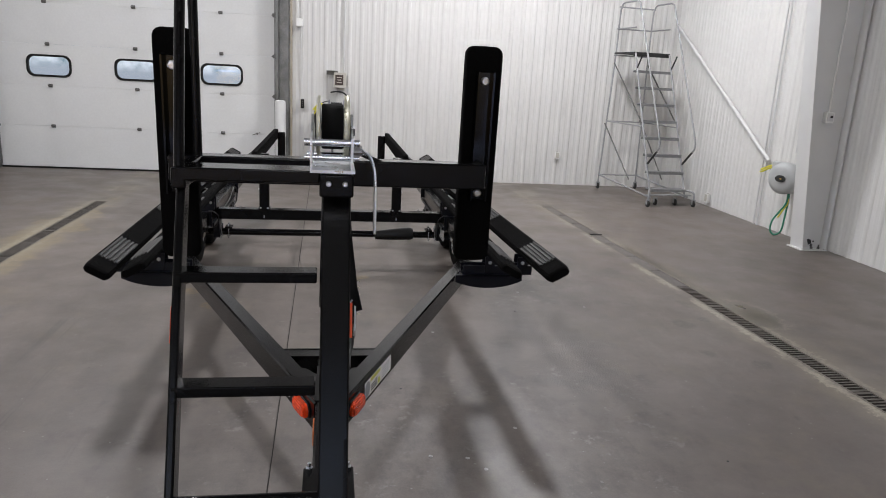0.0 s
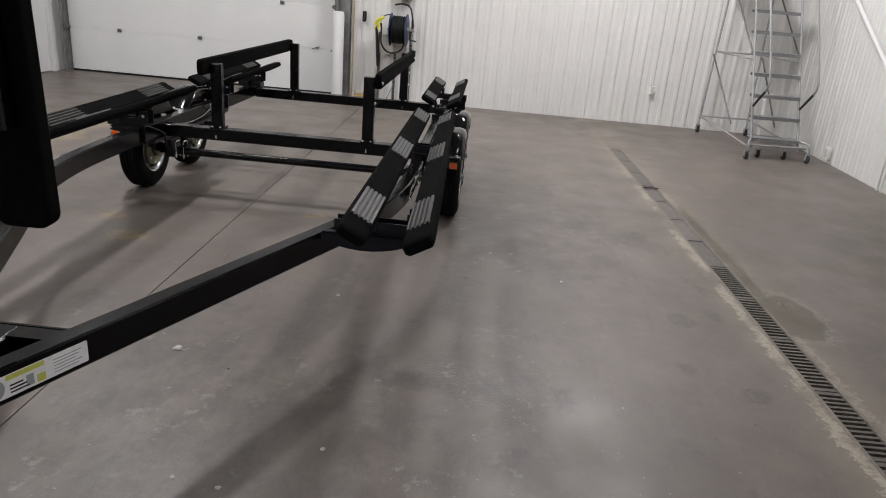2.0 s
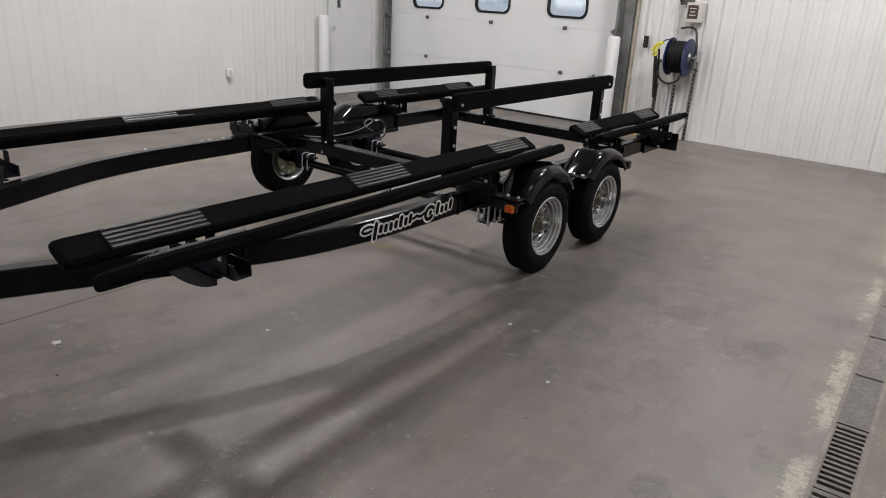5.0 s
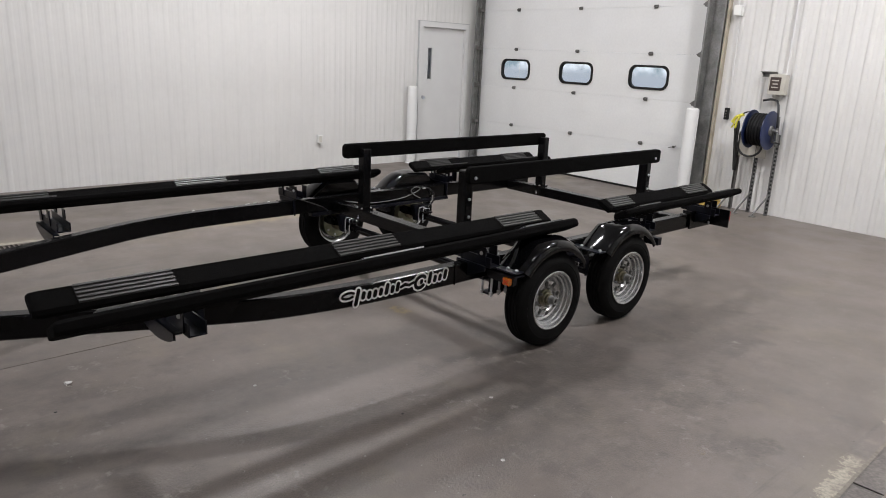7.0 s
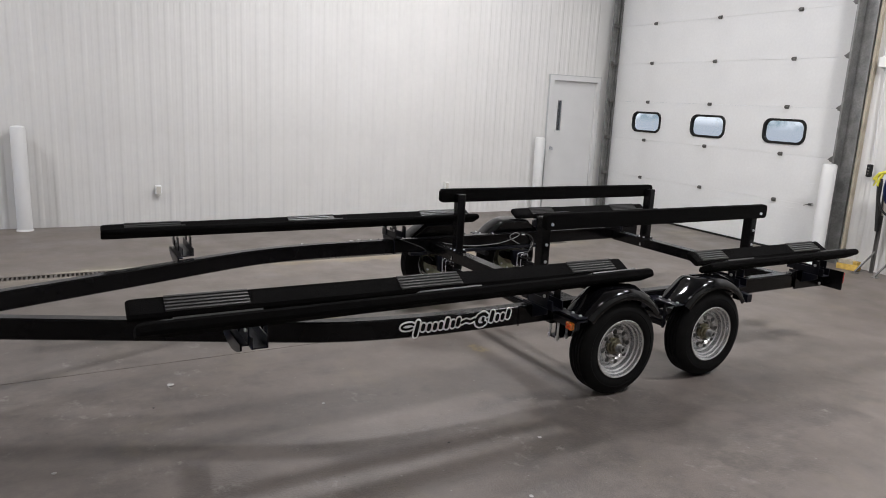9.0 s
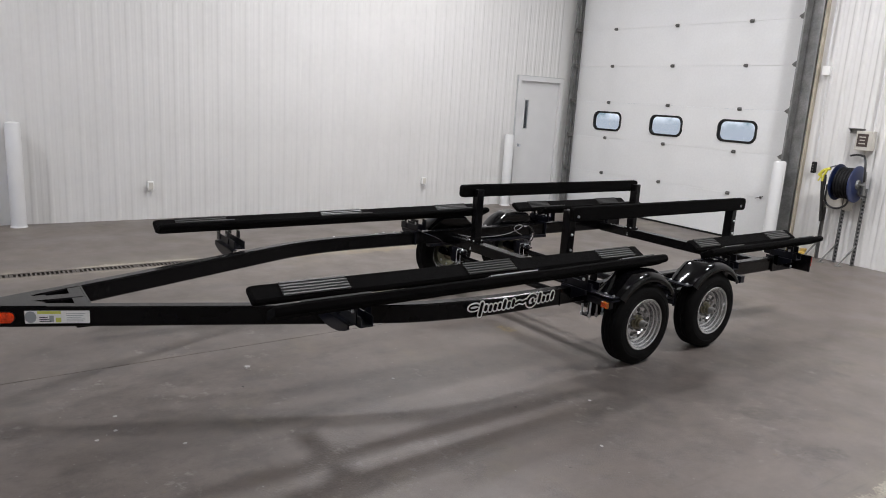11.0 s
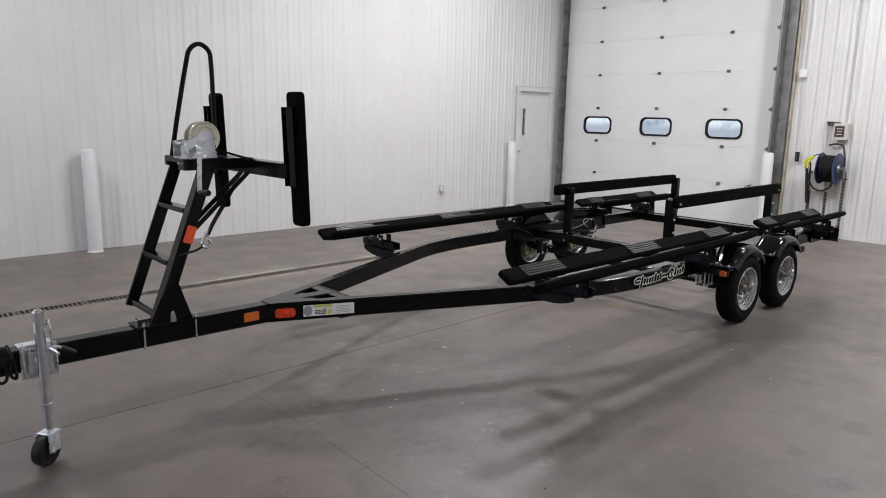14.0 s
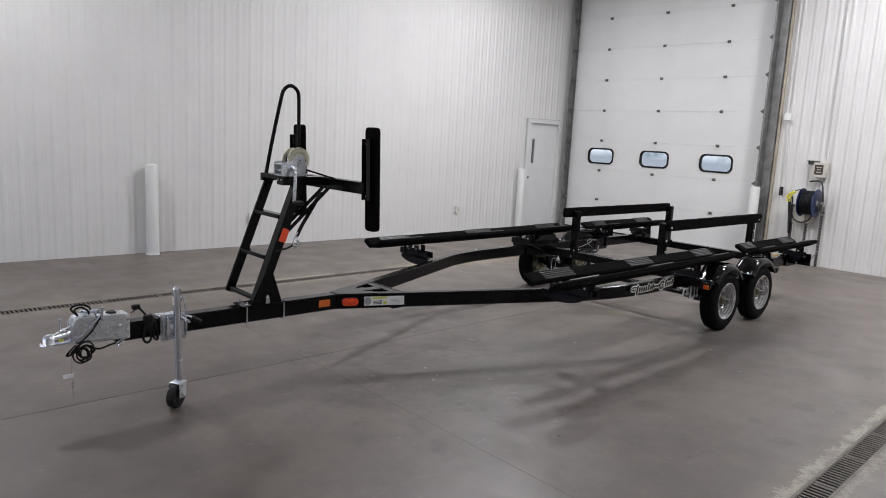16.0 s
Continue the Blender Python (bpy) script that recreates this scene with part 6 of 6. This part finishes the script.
part("conduit", rod((0, -0.02, 0.06), (0, -0.02, HT - 1.55), 0.010, 10), M_OUTLET, sw)

pipe = thing("wall_pipe", "white painted diagonal pipe brace along the ribbed wall", "pipe", bm=rod((ROOM_R - 0.045, 8.53, 0.89), (ROOM_R - 0.045, 11.70, 2.80), 0.027, 16), mat=M_WHITE, smooth=True)
for k, yy in enumerate((7.95, 8.04, 8.62, 8.70)):
    thing("conduit", "thin white conduit running up the ribbed wall", "conduit", group="wall conduits", bm=rod((ROOM_R - 0.016, yy, 0.0 if k > 1 else 1.05), (ROOM_R - 0.016, yy, ROOM_H), 0.011, 8), mat=M_WHITE)

# round grey hose reel by the column
reel = thing("hose_reel", "round grey plastic hose reel on the ribbed wall", "hose reel", pose(5.30, 7.90, 0.745))
part("case", lathe([(0, 0.10), (0.12, 0.10), (0.17, 0.085), (0.195, 0.05), (0.2, 0.0), (0.195, -0.05), (0.17, -0.09), (0, -0.10)], 40, pose(0, 0, 0, 0, -90, 25)), M_REELGREY, reel, smooth=True)
part("outlet_block", box(-0.01, 0.15, 0.13, 0.13, 0.12, 0.12, bevel=0.02), M_REELGREY, reel)
part("badge", lathe([(0, 0.004), (0.068, 0.004), (0.07, 0), (0, 0)], 28, pose(-0.099, -0.045, 0, 0, -90, 25) @ Matrix.Diagonal((0.62, 1, 1, 1))), M_DARK, reel, "black oval badge")
part("badge_bar", box(-0.103, -0.047, 0.0, 0.003, 0.065, 0.016, pose(0, 0, 0)), M_YELLOW, reel)
part("wall_bracket", span(0.09, 0.185, -0.05, 0.05, -0.06, 0.06), M_GALV, reel)
part("hose_end", tube([(0.0, 0.20, 0.13), (-0.02, 0.30, 0.12), (-0.03, 0.40, 0.08), (-0.04, 0.47, 0.05)], 0.012, 10), M_HOSE_Y, reel, "yellow hose end", smooth=True)
part("hose_end", tube([(0.0, 0.20, 0.11), (-0.03, 0.30, 0.09), (-0.05, 0.42, 0.03), (-0.05, 0.46, 0.02)], 0.012, 10), M_HOSE_Y, reel, "yellow hose end", smooth=True)
part("supply_hose", tube([(0.05, -0.04, -0.18), (0.03, -0.06, -0.30), (0.0, 0.0, -0.42), (-0.03, 0.07, -0.55), (-0.02, 0.10, -0.68), (0.02, 0.06, -0.73), (0.05, -0.02, -0.66), (0.05, -0.05, -0.45), (0.06, -0.05, -0.28), (0.06, -0.04, -0.18)], 0.011, 10), M_HOSE_G, reel, "looped green hose", smooth=True)
part("supply_hose", tube([(0.06, -0.02, -0.18), (0.05, -0.06, -0.30), (0.02, -0.03, -0.40), (0.0, 0.02, -0.50)], 0.010, 10), M_HOSE_Y, reel, "yellow hose", smooth=True)

# ---- hose station on the end wall ----
ebox = thing("control_box", "beige control box with a dark face on the end wall", "control box", pose(-0.22, ROOM_B, 1.60))
part("case", box(0, -0.055, 0, 0.20, 0.11, 0.24, bevel=0.006), M_BOXGREY, ebox)
part("face", box(-0.012, -0.112, 0.005, 0.13, 0.006, 0.16, bevel=0.002), M_SCREEN, ebox)
for k in range(3):
    part("print_bar", box(-0.012, -0.1165, 0.045 - 0.04 * k, 0.08 - 0.02 * (k % 2), 0.003, 0.014), M_BOXGREY, ebox)
part("conduit", rod((0.06, -0.02, 0.12), (0.06, -0.02, ROOM_H - 1.62), 0.011, 8), M_WHITE, ebox)
shelf = thing("wall_bracket", "small grey metal shelf bracket on the end wall", "bracket", pose(-0.36, ROOM_B, 1.74))
part("plate", joined(span(-0.08, 0.10, -0.10, -0.02, 0.0, 0.008), span(-0.08, 0.10, -0.028, -0.02, -0.06, 0.008), prism([(-0.095, 0.0), (-0.03, 0.0), (-0.03, -0.05)], "x", -0.07, -0.06)), M_GALV, shelf)
hr = thing("wall_hose_reel", "blue steel reel of black hose on a perforated stand", "hose reel", pose(-0.27, ROOM_B - 0.22, 1.06))
part("spool", lathe([(0.07, -0.10), (0.175, -0.095), (0.182, -0.05), (0.184, 0.0), (0.182, 0.05), (0.175, 0.095), (0.07, 0.10)], 36, pose(0, 0, 0, 0, 90, 0)), M_COIL, hr, "coiled black hose", smooth=True)
for k in range(5):
    part("hose_turn", tube([(-0.075 + 0.037 * k, 0.186 * math.cos(2 * math.pi * i / 28), 0.186 * math.sin(2 * math.pi * i / 28)) for i in range(28)], 0.013, 8, 0, True), M_COIL, hr, smooth=True)
for sx in (-1, 1):
    part("flange", lathe([(0, 0.006), (0.06, 0.012), (0.12, 0.004), (0.215, 0.012), (0.232, 0.006), (0.232, -0.004), (0.215, 0.0), (0, -0.006)], 36, pose(sx * 0.115, 0, 0, 0, sx * 90, 0)), M_BLUE, hr, "dark blue painted flange", smooth=True)
part("axle", rod((-0.17, 0, 0), (0.22, 0, 0), 0.018, 12), M_GALV, hr)
part("hub", lathe([(0, 0.03), (0.05, 0.03), (0.065, 0.0), (0, 0)], 20, pose(0.12, 0, 0, 0, 90, 0)), M_GALV, hr)
part("crank", joined(bar((0.17, 0, 0.0), (0.17, -0.02, -0.13), 0.03, 0.01), rod((0.17, -0.02, -0.13), (0.27, -0.03, -0.14), 0.010, 10)), M_DARK, hr)
part("reel_arm", bar((0.185, 0.02, 0.16), (0.185, 0.08, -0.18), 0.012, 0.07, up=(0, 1, 0)), M_GALV, hr)
part("back_plate", span(-0.30, 0.05, 0.14, 0.15, -0.36, -0.10), M_BOXGREY, hr)
HOLE_S = mesh_of("slot", box(0, 0, 0, 0.022, 0.004, 0.026), M_DARK)
for k, (px, z1) in enumerate(((-0.30, -0.06), (-0.06, -0.20), (0.17, -0.05))):
    post = part("post", joined(span(px - 0.02, px + 0.02, 0.15, 0.156, -1.06, z1), span(px - 0.02, px - 0.015, 0.13, 0.156, -1.06, z1)), M_GALV if k else M_DARKMETAL, hr, "perforated steel post")
    if k:
        for i in range(int((z1 + 1.0) / 0.05)):
            part("slot", HOLE_S, M_DARK, post, m=pose(px + 0.002, 0.148, -1.02 + 0.05 * i))
    part("foot", joined(bar((px, 0.15, -0.80), (px - 0.08, -0.06, -1.05), 0.012, 0.03, up=(0, 1, 0)), span(px - 0.10, px - 0.04, -0.10, -0.03, -1.06, -1.05)), M_GALV, hr)
part("hose_loop", tube([(0.10, 0.10, 0.35), (0.16, 0.02, 0.30), (0.20, -0.02, 0.15), (0.21, -0.02, 0.04)], 0.013, 10), M_HOSE_K, hr, smooth=True)
part("hose_feed", tube([(-0.10, 0.17, 0.34), (0.0, 0.15, 0.36), (0.10, 0.10, 0.35)], 0.013, 10), M_HOSE_K, hr, smooth=True)
part("hose_drop", tube([(0.10, -0.10, -0.17), (0.06, -0.08, -0.27), (-0.06, -0.05, -0.33), (-0.18, -0.04, -0.30), (-0.25, -0.04, -0.18), (-0.25, -0.05, 0.0), (-0.26, -0.05, 0.08)], 0.013, 10), M_HOSE_K, hr, smooth=True)
part("spray_gun", joined(tube([(-0.22, -0.03, 0.16), (-0.30, -0.03, 0.13), (-0.36, -0.02, 0.06)], 0.020, 10), tube([(-0.26, -0.03, 0.15), (-0.29, -0.04, 0.05), (-0.30, -0.04, -0.01)], 0.016, 10), tube([(-0.32, -0.03, 0.12), (-0.33, -0.03, 0.04), (-0.36, -0.02, -0.01)], 0.010, 8)), M_HOSE_Y, hr, "yellow spray gun", smooth=True)
part("gun_lance", rod((-0.34, 0.05, 0.03), (-0.31, 0.12, -0.55), 0.022, 10), M_DARK, hr)
part("gun_line", tube([(-0.13, -0.02, 0.21), (-0.20, -0.03, 0.19), (-0.26, -0.03, 0.15)], 0.008, 8), M_HOSE_K, hr, smooth=True)

jbox = thing("junction_box", "white junction box with a conduit on the end wall", "junction box", pose(-0.87, ROOM_B, 2.46))
part("box", box(0, -0.03, 0, 0.10, 0.06, 0.12, bevel=0.004), M_OUTLET, jbox)
part("conduit", rod((-0.02, -0.02, 0.06), (-0.02, -0.02, ROOM_H - 2.48), 0.011, 8), M_WHITE, jbox)
part("conduit", rod((0.02, -0.02, -0.06), (0.05, -0.02, -1.15), 0.007, 8), M_WHITE, jbox)
pend = thing("door_control", "black hanging push-button door control", "door control", pose(-0.82, ROOM_B, 1.20))
part("body", box(0, -0.04, 0, 0.055, 0.05, 0.15, bevel=0.010), M_RUBBER, pend)
for z in (0.035, 0.0, -0.035):
    part("button", rod((0, -0.065, z), (0, -0.072, z), 0.009, 10), M_DARKMETAL, pend)

blk = thing("timber_blocks", "small stack of yellow painted timber blocks on the floor", "timber blocks", pose(-0.80, ROOM_B - 0.16, 0, 0, 0, 8))
part("block", box(0, 0, 0.035, 0.24, 0.12, 0.07, bevel=0.006), M_YELLOW, blk)
part("block", box(-0.03, 0.0, 0.095, 0.16, 0.10, 0.05, pose(0, 0, 0, 0, 0, 12), 0.006), M_JAMB, blk)
part("block", box(0.08, 0.01, 0.09, 0.06, 0.09, 0.04, bevel=0.006), M_YELLOW, blk)

# ---- floor litter ----
M_LITTER = material("pale_paper_scrap", (0.40, 0.39, 0.38), 0.8, var=0.1, scale=60)


def crumb_mesh(radius, seed):
    bm = bmesh.new()
    bmesh.ops.create_icosphere(bm, subdivisions=2, radius=radius)
    for v in bm.verts:
        v.co += Vector(noise.noise_vector(v.co * (1.2 / radius) + Vector((seed, 0, 0)))) * radius * 0.5
        v.co.z = max(0.0, v.co.z * 0.25 + 0.2 * radius)
    return bm


scrap = thing("paper_scrap", "tiny crumpled pale scrap on the floor", "litter", pose(-0.095, 3.757, 0))
part("scrap", crumb_mesh(0.02, 0.0), M_LITTER, scrap)
part("loose_fibre", tube([(0.01, -0.01, 0.004), (0.04, -0.015, 0.006), (0.055, 0.005, 0.004)], 0.0018, 5, 4), M_LITTER, scrap)
chip = thing("paint_chip", "small pale chip of paint on the concrete floor", "litter", pose(0.757, 3.15, 0), "paint chips")
part("flake", crumb_mesh(0.011, 3.0), M_LITTER, chip)
for cx, cy, turn in ((0.283, 2.896, 40), (0.457, 2.871, 95), (0.528, 2.772, 10), (0.493, 4.531, 70), (1.340, 5.476, 150), (1.803, 5.098, 20)):
    copy_thing(chip, pose(cx, cy, 0, 0, 0, turn))
crumb = thing("dark_crumb", "tiny dark crumb of dirt on the floor", "litter", pose(0.199, 3.634, 0), "dirt crumbs")
part("crumb", crumb_mesh(0.007, 7.0), M_DARK, crumb)
for cx, cy, turn in ((1.739, 2.781, 30), (1.200, 4.988, 80)):
    copy_thing(crumb, pose(cx, cy, 0, 0, 0, turn))
stick = thing("wood_splinter", "thin dark splinter lying across the drain cover", "litter", pose(2.87, 7.76, 0.006, 0, 0, 10))
part("splinter", joined(bar((-0.075, 0, 0.006), (0.02, 0.004, 0.008), 0.022, 0.010), bar((0.01, 0.004, 0.007), (0.075, -0.006, 0.005), 0.015, 0.008)), M_DARK, stick)

# ---- drains: a steel lip each side and separate covers ----


def grate_mesh(length, slotted):
    bm = bmesh.new()
    w = DRAIN_W - 0.016
    if not slotted:
        add_box(bm, 0, length / 2, -0.008, w, length - 0.014, 0.010)
        for y in (0.012, length - 0.012):
            add_box(bm, 0, y, -0.004, w, 0.010, 0.005)
        add_box(bm, -w / 2 + 0.006, length / 2, -0.004, 0.008, length - 0.01, 0.006)
        add_box(bm, w / 2 - 0.006, length / 2, -0.004, 0.008, length - 0.01, 0.006)
        return bm
    rail = 0.010
    for sx in (-1, 1):
        add_box(bm, sx * (w / 2 - rail / 2), length / 2, -0.010, rail, length - 0.008, 0.016)
    for y in (0.018, length - 0.018):
        add_box(bm, 0, y, -0.010, w - 2 * rail, 0.028, 0.016)
    n = 13
    pitch = (length - 0.05) / n
    for i in range(1, n):
        add_box(bm, 0, 0.025 + i * pitch, -0.010, w - 2 * rail, pitch * 0.44, 0.016)
    return bm


GR = 0.545
SLOT_MESH, FLAT_MESH = mesh_of("grate", grate_mesh(GR, True), M_GRATE), mesh_of("cover", grate_mesh(GR, False), M_COVER)
for k, (slot_to, y_first) in enumerate(((99, -0.72), (5.65, -0.841))):
    (x0, y0), (x1, y1) = DRAINS[k]
    ang = -math.degrees(math.atan2(x1 - x0, y1 - y0))
    dr = structure("drain", joined(*[bar((drain_x(k, FY0 + 0.3) + s * (DRAIN_W / 2 - 0.004), FY0 + 0.3, -0.02), (drain_x(k, y1) + s * (DRAIN_W / 2 - 0.004), y1, -0.02), 0.016, 0.042) for s in (-1, 1)]), M_LIP, "narrow trench drain with worn metal grates", "drain")
    y = y_first
    while y + GR <= y1 + 0.01:
        slotted = y < slot_to
        part("grate" if slotted else "cover", SLOT_MESH if slotted else FLAT_MESH, None, dr, m=pose(drain_x(k, y), y, 0, 0, 0, ang))
        y += GR
    if y < y1:
        part("cover", FLAT_MESH, M_COVER, dr, m=pose(drain_x(k, y), y, 0, 0, 0, ang) @ Matrix.Diagonal((1, (y1 - y) / GR, 1, 1)))

# ---- wall sheets, last ----
clad(w_north, DOOR_X1 + 0.21, ROOM_R, 0.0, ROOM_H, north)
clad(w_north, ROOM_L, DOOR_X0 - 0.0, 0.0, ROOM_H, north)
clad(w_west, ROOM_F, MAN_Y0 - 0.02, 0.0, ROOM_H, west, 0.006)
clad(w_west, MAN_Y0 - 0.02, MAN_Y1 + 0.02, MAN_H + 0.03, ROOM_H, west, 0.006)
clad(w_east, -ROOM_B, -ROOM_F, 0.0, ROOM_H, lambda v, z: east(-v, z))
